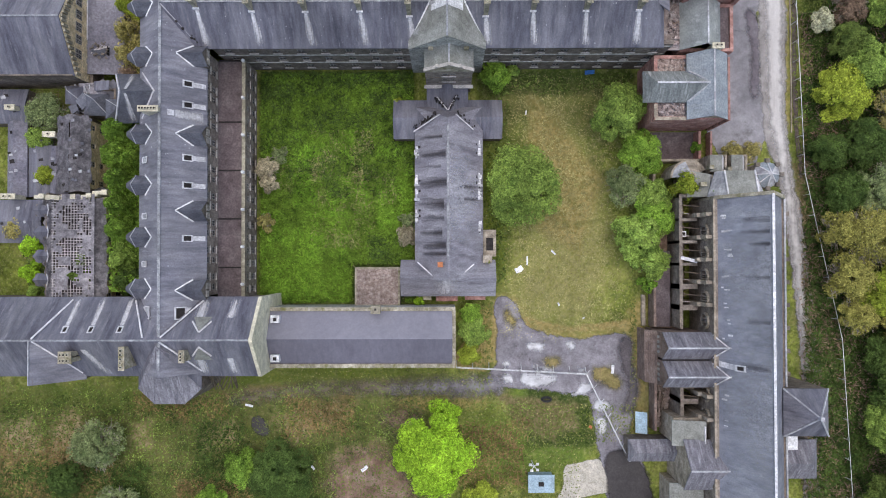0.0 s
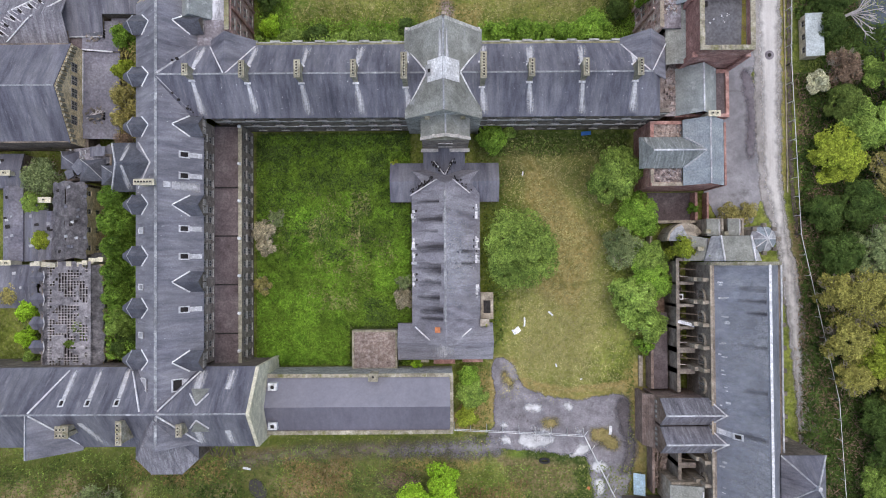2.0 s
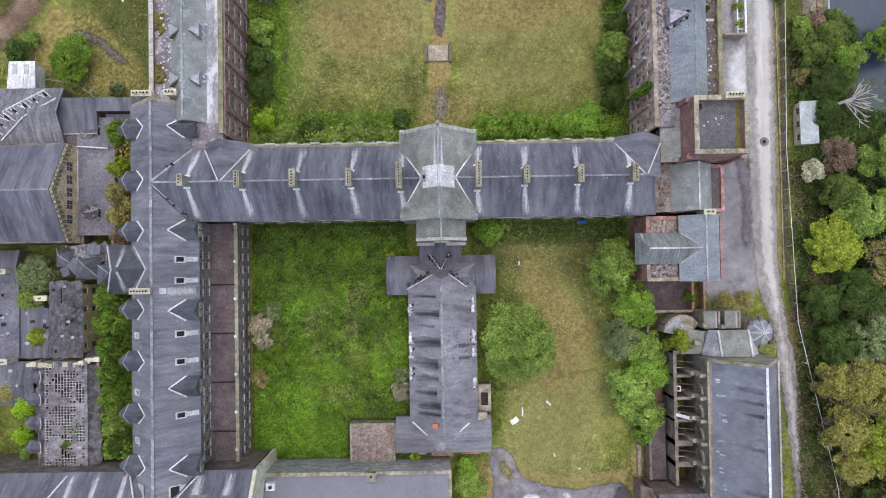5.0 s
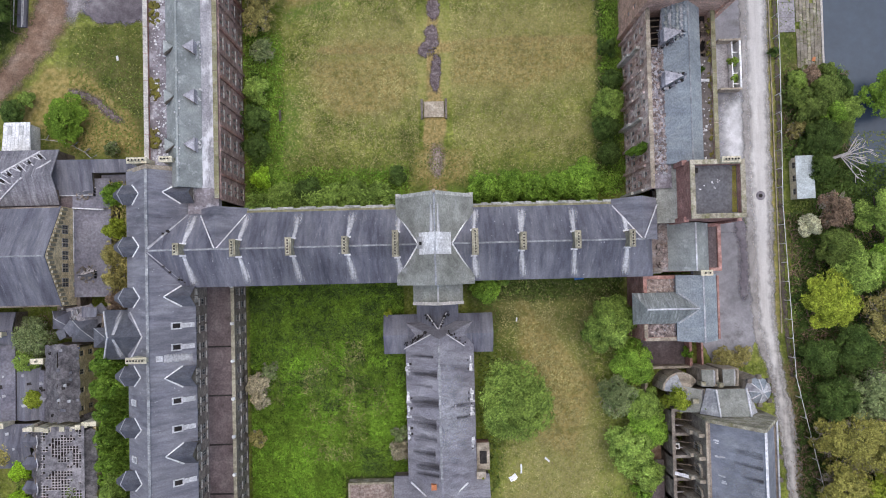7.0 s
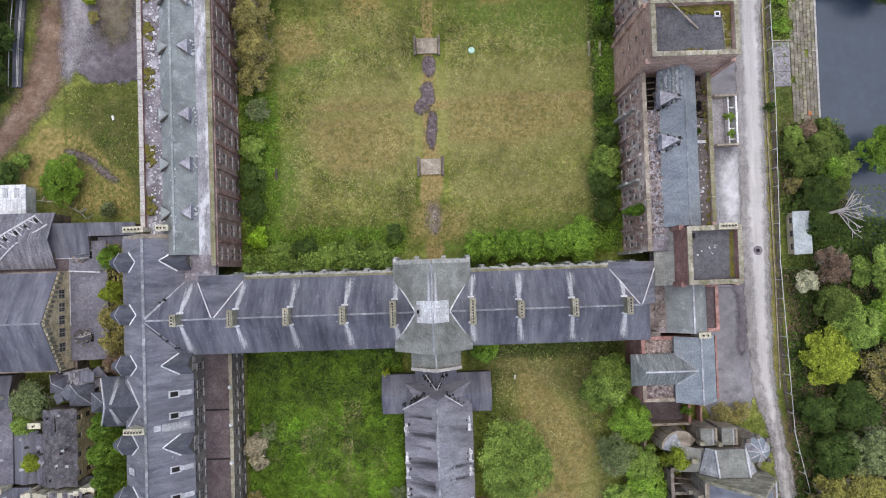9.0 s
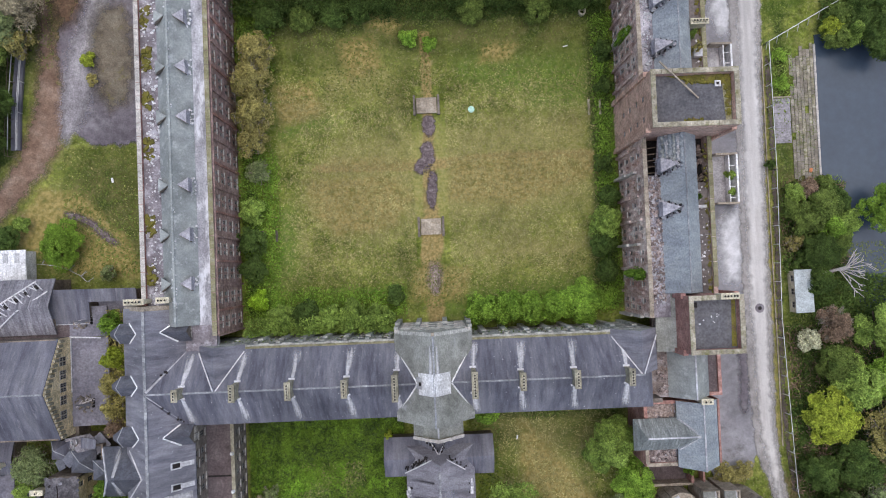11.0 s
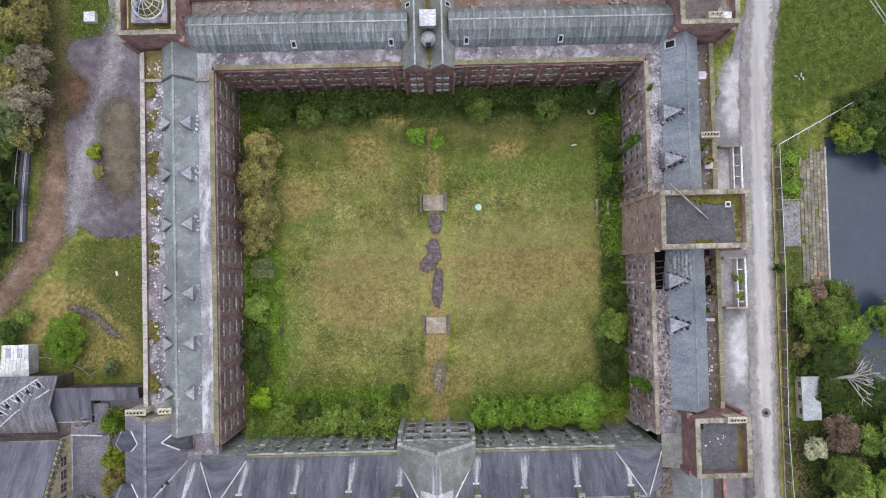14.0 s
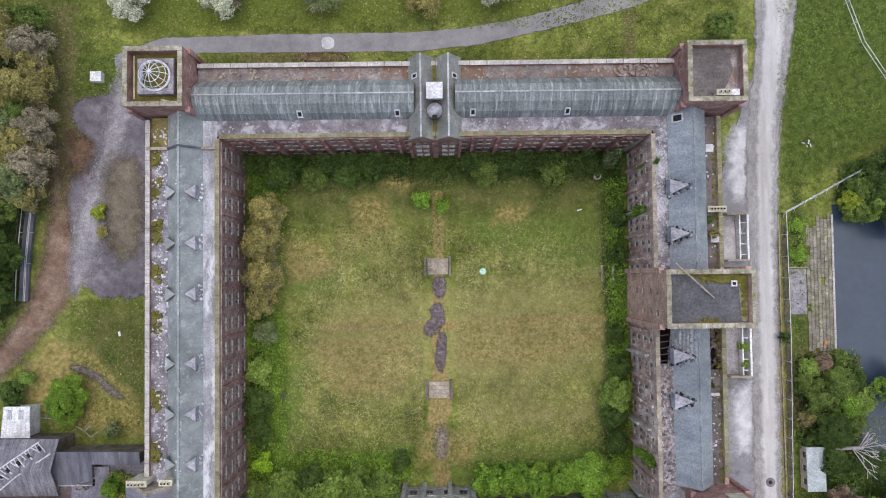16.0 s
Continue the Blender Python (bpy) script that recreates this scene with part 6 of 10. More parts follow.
block(hall, "east_porch", 6.5, -0.3, 0, 8.4, 3.8, 2.6, BRICK_RED)
block(hall, "porch_rim", 6.45, -0.35, 2.6, 8.45, 3.85, 2.75, STONE_PALE)
block(hall, "porch_hatch", 6.9, 0.6, 2.75, 8.0, 2.6, 2.8, DARK)
block(hall, "vent_shaft", 6.3, -1.3, 3.0, 7.7, -0.2, 4.6, STONE_PALE)
block(hall, "south_beam", -3.8, -7.2, 0, -1.8, -6.5, 1.6, CREAM)
block(hall, "south_beam", -1.0, -7.4, 0, 2.4, -6.5, 1.9, BRICK_RED)
block(hall, "south_beam", 3.6, -7.2, 0, 6.8, -6.5, 1.8, BRICK_RED)
pot = thing("roof_pot", (-0.3, -1.5, 6.8), "small orange terracotta chimney pot", "chimney pot")
block(pot, "pot", -0.7, -2.0, 6.2, 0.1, -1.2, 7.4, TERRA)
lean = thing("pebble_roofed_outbuilding", (-10, -5, 0), "small flat outbuilding roofed with brown pebbles", "outbuilding")
shell(lean, -13.8, -6.7, -8.2, -2.0, 0, 2.4, STONE_MOSS, 0.3)
plate(lean, "flat_roof", [(-13.5, -8.2, 2.2), (-6.7, -8.2, 2.2), (-6.7, -2.3, 2.2), (-13.5, -2.3, 2.2)], RUBBLE_BROWN, 0.2)

# ---- quadrangle wings ----
ROWS4 = [(1.2, 1.6), (4.7, 1.5), (8.2, 1.4), (11.3, 1.1)]


def paired(length, bays, gap=1.0):
    step = length / bays
    out = []
    for i in range(bays):
        c = (i + 0.5) * step
        out += [c - gap / 2, c + gap / 2]
    return out


def coping_run(parent, a, b, z, material, w=0.7, n=18):
    """A run of coping stones along a wall top."""
    a, b = Vector((*a, z)), Vector((*b, z))
    for i in range(n):
        p, q = a.lerp(b, (i + 0.02) / n), a.lerp(b, (i + 0.98) / n)
        rise = 0.1 + 0.03 * random.random()
        rod(parent, "coping_stone", p + Vector((0, 0, rise / 2)), q + Vector((0, 0, rise / 2)), w, material, h=rise)


def heap(parent, name, x0, x1, y0, y1, z, count, material, size=(0.15, 0.5), label=""):
    """Loose broken pieces lying on a roof or floor."""
    bm = bmesh.new()
    for i in range(count):
        s = random.uniform(*size)
        m = Matrix.Translation((random.uniform(x0, x1), random.uniform(y0, y1), z + s * 0.25)) @ Euler((random.uniform(-0.4, 0.4), random.uniform(-0.4, 0.4), random.random() * 3)).to_matrix().to_4x4()
        vs = bmesh.ops.create_cube(bm, size=1.0, matrix=m @ Matrix.Diagonal((s, s * random.uniform(0.4, 1.0), s * 0.5, 1)))
    return part(name, bm, material, parent, label, kind="stuff")


qw = thing("quadrangle_west_wing", (-35, 68, 0), "four-storey red stone wing with flat gutters and pale roof", "building")
BAYS = 15
wall(qw, (-29.8, 42), (-29.8, 95.2), 0, 14.1, WALL_WEST, 0.6, paired(53.2, BAYS, 1.0), ROWS4, 0.55, sill=True)
wall(qw, (-40.3, 98), (-40.3, 42), 0, 14.1, BRICK_RED, 0.6, spread(56, 20, 1.4), ROWS4, 1.0)
for i in range(BAYS + 1):
    y = 42 + 53.2 * i / BAYS
    block(qw, "pilaster", -29.8, y - 0.15, 0, -29.5, y + 0.15, 13.2, BRICK_RED if i % 2 else WALL_WEST)
for z in (13.3,):
    block(qw, "string_course", -29.8, 42.2, z, -29.65, 95.0, z + 0.18, WALL_WEST)
plate(qw, "flat_roof", [(-39.8, 42, 13.5), (-37.0, 42, 13.5), (-37.0, 98, 13.5), (-39.8, 98, 13.5)], FLAT, 0.4)
plate(qw, "flat_roof", [(-37.0, 42, 13.2), (-32.6, 42, 13.2), (-32.6, 98, 13.2), (-37.0, 98, 13.2)], DARK, 0.2)
plate(qw, "flat_roof", [(-32.6, 42, 13.5), (-30.3, 42, 13.5), (-30.3, 98, 13.5), (-32.6, 98, 13.5)], FLAT_PALE, 0.4)
gable_roof(qw, -37.2, -32.4, 44.0, 99.0, 13.7, 16.5, "y", SLATE_PALE, 0.1, cap=None)
rod(qw, "ridge_cap", (-34.8, 44, 16.52), (-34.8, 99, 16.52), 0.3, SLATE_PALE, h=0.1)
plate(qw, "moss_flat", [(-39.7, 94.4, 13.53), (-37.3, 94.4, 13.53), (-37.3, 98.4, 13.53), (-39.7, 98.4, 13.53)], MOSS_DRY, 0.03, "rust and ochre moss over a flat roof")
block(qw, "cross_wall", -40.2, 93.7, 13.5, -37.2, 94.1, 14.3, STONE_PALE)
for sx in (-1, 1):
    rod(qw, "roof_step", (-34.8, 93.9, 16.6), (-34.8 + sx * 2.5, 93.9, 13.9), 0.3, SLATE_DORMER, h=0.2)
heap(qw, "broken_ridge", -35.15, -34.45, 44.2, 98.5, 16.38, 110, WHITE_LEAD, (0.08, 0.24))
gable_wall(qw, "y", 44.0, -37.2, -32.4, 13.0, 13.7, 16.5, SLATE_PALE, 0.4)
plate(qw, "flat_roof", [(-34.4, 39.6, 13.62), (-30.0, 39.6, 13.62), (-30.0, 43.6, 13.62), (-34.4, 43.6, 13.62)], FLAT, 1.5)
block(qw, "roof_joint", -32.4, 93.7, 13.5, -30.3, 94.1, 14.2, STONE_PALE)
coping_run(qw, (-30.1, 42), (-30.1, 95), 14.1, MOSS_STONE, 0.64, 26)
coping_run(qw, (-40.0, 47.5), (-40.0, 98), 14.1, SILL, 0.64, 26)
block(qw, "moss_strip", -30.62, 43, 13.5, -30.42, 90, 13.62, MOSS)
for y in (87.5, 80.3, 73.2, 63.5, 56.5, 49.6):
    # collapsed slate-hung vents on both slopes
    for sx in (-1, 1):
        x0, x1 = -34.8 + sx * 0.6, -34.8 + sx * 2.1
        zr = 15.9
        bm = bmesh.new()
        slab(bm, [(x0, y, zr), (x1, y - 0.95, zr - 0.25), (x1, y + 0.95, zr - 0.25)][::sx], 0.15)
        slab(bm, [(x1, y - 0.95, zr - 0.25), (x1 + sx * 0.05, y - 0.95, zr - 1.7), (x1 + sx * 0.05, y + 0.95, zr - 1.7), (x1, y + 0.95, zr - 0.25)][::sx], (-sx * 0.12, 0, 0))
        part("roof_vent", bm, VENT_TOP if sx > 0 else SLATE_PALE, qw)
        # Dark wedge on the vent's lower side stands for its shadow streak.
        bm = bmesh.new()
        slab(bm, [(x0 + sx * 0.1, y - 0.15, zr - 0.1), (x1, y - 1.1, zr - 0.55), (x1, y - 0.85, zr - 0.5)][::sx], 0.6)
        part("vent_cheek", bm, STONE_DARK, qw)
        heap(qw, "slate_rubble", x1 - 0.1, x1 + sx * 0.5 + 0.1, y - 1.2, y + 1.2, 14.0, 8, WHITE_LEAD, (0.15, 0.45))
heap(qw, "roof_debris", -39.5, -37.3, 45, 97, 13.5, 420, WHITE_LEAD, (0.07, 0.35))
for y in (93, 88, 82, 76.5, 69, 58, 51):
    heap(qw, "moss_clumps", -39.7, -38.3, y - 1.6, y + 1.6, 13.4, 26, MOSS, (0.25, 0.8))

qn = thing("quadrangle_north_wing", (0, 100, 0), "four-storey red stone wing with long ribbed grey roof", "building")
wall(qn, (-29.8, 95.2), (31.9, 95.2), 0, 14.1, BRICK_RED, 0.6, paired(61.7, 17, 1.2), ROWS4, 0.6, sill=True)
wall(qn, (35.5, 106.0), (-33, 106.0), 0, 14.1, BRICK_RED, 0.6)
for i in range(18):
    x = -29.8 + 61.7 * i / 17
    bm = bmesh.new()
    box(bm, x - 0.22, 94.6, 0, x + 0.22, 95.2, 8.8)
    box(bm, x - 0.18, 94.9, 8.8, x + 0.18, 95.2, 12.6)
    part("buttress", bm, BRICK_RED, qn)
for z in (13.3,):
    block(qn, "string_course", -29.3, 95.05, z, 31.4, 95.2, z + 0.18, BRICK_RED)
for i in range(16):
    x = -27.6 + i * 3.65
    if i % 2:
        block(qn, "window_hood", x - 0.7, 94.95, 13.25, x + 0.7, 95.2, 13.45, STONE_PALE)
plate(qn, "flat_roof", [(-30.3, 95.7, 13.5), (32.3, 95.7, 13.5), (32.3, 97.9, 13.5), (-30.3, 97.9, 13.5)], FLAT, 0.4)
plate(qn, "flat_roof", [(-33, 97.9, 13.2), (36, 97.9, 13.2), (36, 103.4, 13.2), (-33, 103.4, 13.2)], DARK, 0.2)
plate(qn, "flat_roof", [(-33, 103.4, 13.5), (35.4, 103.4, 13.5), (35.4, 105.6, 13.5), (-33, 105.6, 13.5)], FLAT_RUST, 0.4)
# barrel-shaped ribbed roof
for (xa, xb) in ((-33.0, -1.9), (3.9, 35.6)):
    prof = [(97.9, 13.6), (98.5, 15.1), (99.6, 16.2), (100.9, 16.7), (102.1, 16.2), (103.4, 14.0)]
    for k in range(5):
        (ya, za), (yb, zb) = prof[k], prof[k + 1]
        plate(qn, "roof_panel", [(xa, ya, za), (xb, ya, za), (xb, yb, zb), (xa, yb, zb)], SLATE_STREAK, 0.2)
    x = xa + 0.4
    while x < xb - 0.2:
        bm = bmesh.new()
        for k in range(5):
            (ya, za), (yb, zb) = prof[k], prof[k + 1]
            bar(bm, (x, ya, za + 0.03), (x, yb, zb + 0.03), 0.07, 0.1)
        part("roof_rib", bm, SLATE_STREAK, qn)
        x += 1.15
    rod(qn, "ridge_cap", (xa, 100.9, 16.74), (xb, 100.9, 16.74), 0.2, LEAD, h=0.1)
coping_run(qn, (-29.7, 95.5), (31.8, 95.5), 14.1, MOSS_STONE, 0.64, 28)
coping_run(qn, (-33, 105.7), (35.4, 105.7), 14.1, SILL, 0.64, 28)
for gx in (-0.95, 2.95):
    gable_roof(qn, gx - 1.75, gx + 1.75, 94.75, 106.6, 13.9, 16.3, "y", SLATE_GREEN, 0.1, cap=LEAD)
    gable_wall(qn, "y", 94.8, gx - 1.75, gx + 1.75, 0, 13.9, 16.1, BRICK_RED, -0.4)
    for wz in (2.2, 6.0, 9.6):
        for wx in (-0.55, 0.55):
            window(qn, (gx + wx, 94.74, wz), math.pi, 0.6, 1.4, "sash", True)
    gable_wall(qn, "y", 106.4, gx - 1.75, gx + 1.75, 0, 13.9, 16.1, BRICK_RED, 0.4)
    skylight(qn, -1 if gx < 0 else 1, gx - 0.9 if gx < 0 else gx + 0.9, 103.6, 15.1, 1.37, 0.8, 0.8, DARK)
    for yy in (94.0,):
        block(qn, "gable_buttress", gx - 1.95, 94.3, 0, gx - 1.5, 94.8, 12.2, BRICK_RED)
        block(qn, "gable_buttress", gx + 1.5, 94.3, 0, gx + 1.95, 94.8, 12.2, BRICK_RED)
block(qn, "link_wall", 0.8, 94.85, 0, 1.2, 95.19, 13.6, BRICK_RED)
block(qn, "moss_gutter", 0.8, 95, 13.9, 1.2, 106, 14.1, MOSS)
lant = thing("roof_lantern", (1.0, 101, 16.5), "square white lead-covered lantern on the roof ridge", "lantern")
block(lant, "base", 0.0, 100.0, 15.8, 2.0, 102.0, 17.2, LEAD)
plate(lant, "cap", [(-0.15, 99.85, 17.4), (2.15, 99.85, 17.4), (2.15, 102.15, 17.4), (-0.15, 102.15, 17.4)], WHITE_LEAD, 0.2)
bm = bmesh.new()
bmesh.ops.create_uvsphere(bm, u_segments=16, v_segments=8, radius=1.15, matrix=Matrix.Translation((1.0, 98.6, 15.3)))
part("small_dome", bm, LEAD, lant)
block(lant, "hatch", 0.65, 97.2, 15.9, 1.35, 97.8, 16.4, DARK)
for x in (-4.3, 6.4, -18.1, 19.8):
    skylight(qn, -1, x, 98.35, 14.9, 1.6, 0.8, 0.8, DARK, 0.0, "x")
heap(qn, "roof_debris", -32, 34, 103.6, 105.4, 13.52, 140, STONE_PALE, (0.12, 0.5))
heap(qn, "roof_debris", -32, 33, 95.8, 97.6, 13.52, 70, LEAD, (0.1, 0.4))
heap(qn, "wall_rubble", 27, 33.5, 103.7, 105.5, 13.52, 60, RUBBLE_BROWN, (0.2, 0.7))

qe = thing("quadrangle_east_wing", (37, 68, 0), "four-storey red stone wing, roof partly fallen in", "building")
wall(qe, (31.8, 95.2), (31.8, 42), 0, 14.1, WALL_EAST, 0.6, paired(53.2, BAYS, 1.1), ROWS4, 0.6, skip=0.35, sill=True)
for i in range(BAYS + 1):
    y = 42 + 53.2 * i / BAYS
    if 67.5 < y < 76.5:
        continue
    lean_ = random.uniform(-0.1, 0.1)
    bm = bmesh.new()
    reach = (0.95, 0.45, 0.4)[i % 3]
    box(bm, 31.8 - reach, y - 0.2, 0, 31.8, y + 0.2, 6.5 + random.random())
    box(bm, 31.8 - reach * 0.6, y - 0.17, 6.5, 31.8, y + 0.17, 11.5 + random.uniform(-1, 1.5))
    part("buttress", bm, SILL if i % 3 == 0 else WALL_EAST, qe)
wall(qe, (42.4, 38), (42.4, 98), 0, 12.4, WALL_EAST, 0.6, spread(60, 16), [(2, 1.8), (6, 1.8), (9.5, 1.4)], 1.0)
for a, b in ((42, 62.4), (75.7, 98)):
    plate(qe, "flat_roof", [(32.3, a, 13.5), (35, a, 13.5), (35, b, 13.5), (32.3, b, 13.5)], FLAT, 0.4)
for a, b in ((42, 61.3), (75.7, 98)):
    plate(qe, "flat_roof", [(39.2, a, 11.9), (42.0, a, 11.9), (42.0, b, 11.9), (39.2, b, 11.9)], FLAT_STAIN, 0.4)
# Painted near-black in place of an unlit storey.
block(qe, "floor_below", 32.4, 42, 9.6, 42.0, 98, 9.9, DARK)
plate(qe, "flat_roof", [(33.7, 62.4, 13.45), (35, 62.4, 13.45), (35, 68, 13.45), (34.3, 68, 13.45)], FLAT, 0.3)
gable_roof(qe, 34.4, 39.6, 75.7, 98.8, 13.7, 16.8, "y", SLATE_BLUE, 0.1, cap=None)
gable_roof(qe, 34.4, 39.6, 45.4, 68, 13.7, 16.8, "y", SLATE_BLUE, 0.1, cap=None)
rod(qe, "ridge_cap", (37.0, 45.5, 16.85), (37.0, 68, 16.82), 0.16, RIDGE, h=0.1)
rod(qe, "ridge_cap", (37.0, 75.8, 16.85), (37.0, 98.7, 16.82), 0.16, RIDGE, h=0.1)
wall(qe, (39.4, 45.5), (39.4, 68), 9.9, 13.5, SLATE_PALE, 0.3)
wall(qe, (39.4, 75.8), (39.4, 98), 9.9, 13.5, SLATE_PALE, 0.3)
for i in range(7):
    y0, y1 = 60.9 + 0.9 * i, 61.1 + 0.9 * i
    rod(qe, "bare_joist", (32.3, y0, 13.3), (34.0, y1, 13.1), 0.14, BARK)
for y in (61.6, 65.0):
    rod(qe, "fallen_beam", (39.4, y, 12.2), (42.1, y + 0.8, 11.2), 0.25, BARK)
for y in (87.4, 80.7, 63.6, 57.4):
    bm = bmesh.new()
    slab(bm, [(36.3, y + 0.15, 16.4), (33.95, y + 1.1, 15.5), (33.95, y - 1.05, 15.5)], 0.2)
    slab(bm, [(33.95, y + 1.05, 15.4), (33.9, y + 1.05, 13.6), (33.9, y - 1.0, 13.6), (33.95, y - 1.0, 15.4)], (0.15, 0, 0))
    part("roof_vent", bm, VENT_TOP, qe)
    heap(qe, "slate_rubble", 33.6, 34.0, y - 1.5, y + 1.5, 13.6, 10, SLATE_DORMER, (0.15, 0.4))
    for k in range(12):
        u = k / 11
        for sy in (-1, 1):
            x = 34.2 + 2.3 * u
            heap(qe, "slate_rubble", x - 0.15, x + 0.25, y + sy * (1.3 - 1.1 * u) - 0.12, y + sy * (1.3 - 1.1 * u) + 0.12, 13.85 + 1.19 * (x - 34.4), 2, (SLATE_DORMER, VENT_TOP, DARK)[(k + sy) % 3], (0.15, 0.42))
    heap(qe, "slate_rubble", 34.2, 34.9, y - 1.3, y + 1.3, 14.0, 26, LEAD, (0.12, 0.4))
    heap(qe, "slate_rubble", 34.9, 36.3, y - 1.4, y - 0.5, 15.0, 14, SLATE_NS, (0.12, 0.35))
for a, b in ((43, 50), (49, 57), (56, 62), (76, 82), (81, 88), (87, 95)):
    run_off(qe, (32.5, a, 13.56), (32.5, b, 13.56), (34.1, a, 13.56), (34.1, b, 13.56), 0.95, "lime_patch", BLOOM_WHITE)
heap(qe, "roof_debris", 32.5, 34.4, 44, 62.3, 13.5, 420, RUBBLE, (0.1, 0.45))
heap(qe, "roof_debris", 32.5, 34.4, 44, 62.3, 13.5, 180, LEAD, (0.08, 0.35))
heap(qe, "roof_debris", 32.5, 34.2, 76, 97, 13.5, 150, LEAD, (0.12, 0.5))
for k in range(6):
    x = 34.6 + 0.4 * k
    heap(qe, "slate_spill", x, x + 0.4, 62.8, 67.9, 13.8 + 1.19 * (x - 34.4), 60, (SLATE_PALE, LEAD, SLATE_BLUE)[k % 3], (0.15, 0.5))
heap(qe, "litter", 39.8, 41.8, 46, 61, 11.9, 46, WHITE_LEAD, (0.1, 0.35))
heap(qe, "litter", 39.8, 41.8, 77, 97, 11.9, 22, WHITE_LEAD, (0.1, 0.35))
heap(qe, "moss_clumps", 41.3, 41.9, 44, 97, 11.82, 200, MOSS, (0.15, 0.5))
heap(qe, "collapse_rubble", 39.6, 42.0, 61.4, 67.8, 10.0, 60, RUBBLE_BROWN, (0.2, 0.8))
coping_run(qe, (32.1, 42), (32.1, 68), 14.1, STONE_PALE, 0.6, 14)
coping_run(qe, (32.1, 75.8), (32.1, 95), 14.1, STONE_PALE, 0.6, 11)
coping_run(qe, (42.1, 46), (42.1, 68), 12.4, MOSS_STONE, 0.64, 12)
coping_run(qe, (42.1, 76), (42.1, 98), 12.4, MOSS_STONE, 0.64, 12)
chimney((40.9, 84.3), 2.4, "x", 11.5, 14.2, 5, CREAM, "cream stone chimney stack with five pots")
skylight(qe, -1, 35.3, 97.2, 14.9, 1.2, 1.2, 1.2, DARK)
block(qe, "roof_box", 40.2, 92.8, 11.9, 41.3, 93.9, 12.4, WHITE_LEAD)
block(qe, "tank", 40.4, 79.6, 11.9, 41.6, 80.8, 13.0, LEAD)
block(qe, "skylight_frame", 40.2, 57.6, 11.9, 41.4, 58.0, 12.2, WHITE_LEAD)
for b in ((46.9, 58.7, 66.6), (46.9, 77.0, 84.4)):
    ruin = thing("roofless_shed", (48.6, (b[1] + b[2]) / 2, 0), "roofless lean-to with low pale walls beside the track", "shed")
    block(ruin, "wall", 46.9, b[1], 0, 50.4, b[1] + 0.3, 2.2, STONE_PALE)
    block(ruin, "wall", 50.1, b[1] + 0.3, 0, 50.4, b[2], 2.2, WHITE)
    block(ruin, "wall", 49.1, b[1] + 0.3, 0, 49.3, b[2], 1.6, WHITE)
    block(ruin, "wall", 46.9, b[2], 0, 50.4, b[2] + 0.3, 2.2, STONE_PALE)
    plate(ruin, "floor", [(47, b[1] + 0.3, 0.2), (49, b[1] + 0.3, 0.2), (49, b[2], 0.2), (47, b[2], 0.2)], ASPHALT_PALE, 0.15)
    for k in range(4):
        y = b[1] + 1 + k * 1.7
        block(ruin, "rail", 49.3, y, 1.4, 50.1, y + 0.15, 1.55, WHITE)


def tower(name, x0, x1, y0, y1, z1, label, roofm=FELT, mat=BRICK_RED, drop=1.2, win=True):
    e = thing(name, ((x0 + x1) / 2, (y0 + y1) / 2, 0), label, "tower")
    us_y = spread(y1 - y0, 2, 2.4) if win else ()
    rows = [(z, 1.3) for z in (5.6, 9.2, 12.8, 16.2)] if win else ()
    wall(e, (x0, y0), (x1, y0), 0, z1, mat, 0.6)
    wall(e, (x1, y1), (x0, y1), 0, z1, mat, 0.6)
    wall(e, (x1, y0 + 0.6), (x1, y1 - 0.6), 0, z1, mat, 0.6, us_y, rows, 0.8, kind="frame")
    wall(e, (x0, y1 - 0.6), (x0, y0 + 0.6), 0, z1, mat, 0.6, us_y, rows, 0.8, kind="frame")
    block(e, "floor_inside", x0 + 0.6, y0 + 0.6, 0.2, x1 - 0.6, y1 - 0.6, 0.4, DARK)
    for px in (x0, x1):
        for py in (y0, y1):
            block(e, "corner_buttress", px - 0.35, py - 0.35, 0, px + 0.35, py + 0.35, z1 - 2.2, mat)
    o = 0.06
    for k in range(8):
        xa, xb = x0 - o + (x1 - x0 + 2 * o) * k / 8, x0 - o + (x1 - x0 + 2 * o) * (k + 0.97) / 8
        ya, yb = y0 + 0.62 + (y1 - y0 - 1.24) * k / 8, y0 + 0.62 + (y1 - y0 - 1.24) * (k + 0.97) / 8
        h = lambda: z1 + 0.14 + 0.08 * random.random()
        block(e, "coping_stone", xa, y0 - o, z1, xb, y0 + 0.6, h(), STONE_MOSS)
        block(e, "coping_stone", xa, y1 - 0.6, z1, xb, y1 + o, h(), STONE_MOSS)
        block(e, "coping_stone", x0 - o, ya, z1, x0 + 0.6, yb, h(), STONE_MOSS)
        block(e, "coping_stone", x1 - 0.6, ya, z1, x1 + o, yb, h(), STONE_MOSS)
    zr = z1 - drop
    plate(e, "flat_roof", [(x0 + 0.6, y0 + 0.6, zr), (x1 - 0.6, y0 + 0.6, zr), (x1 - 0.6, y1 - 0.6, zr), (x0 + 0.6, y1 - 0.6, zr)], roofm, 0.4)
    return e


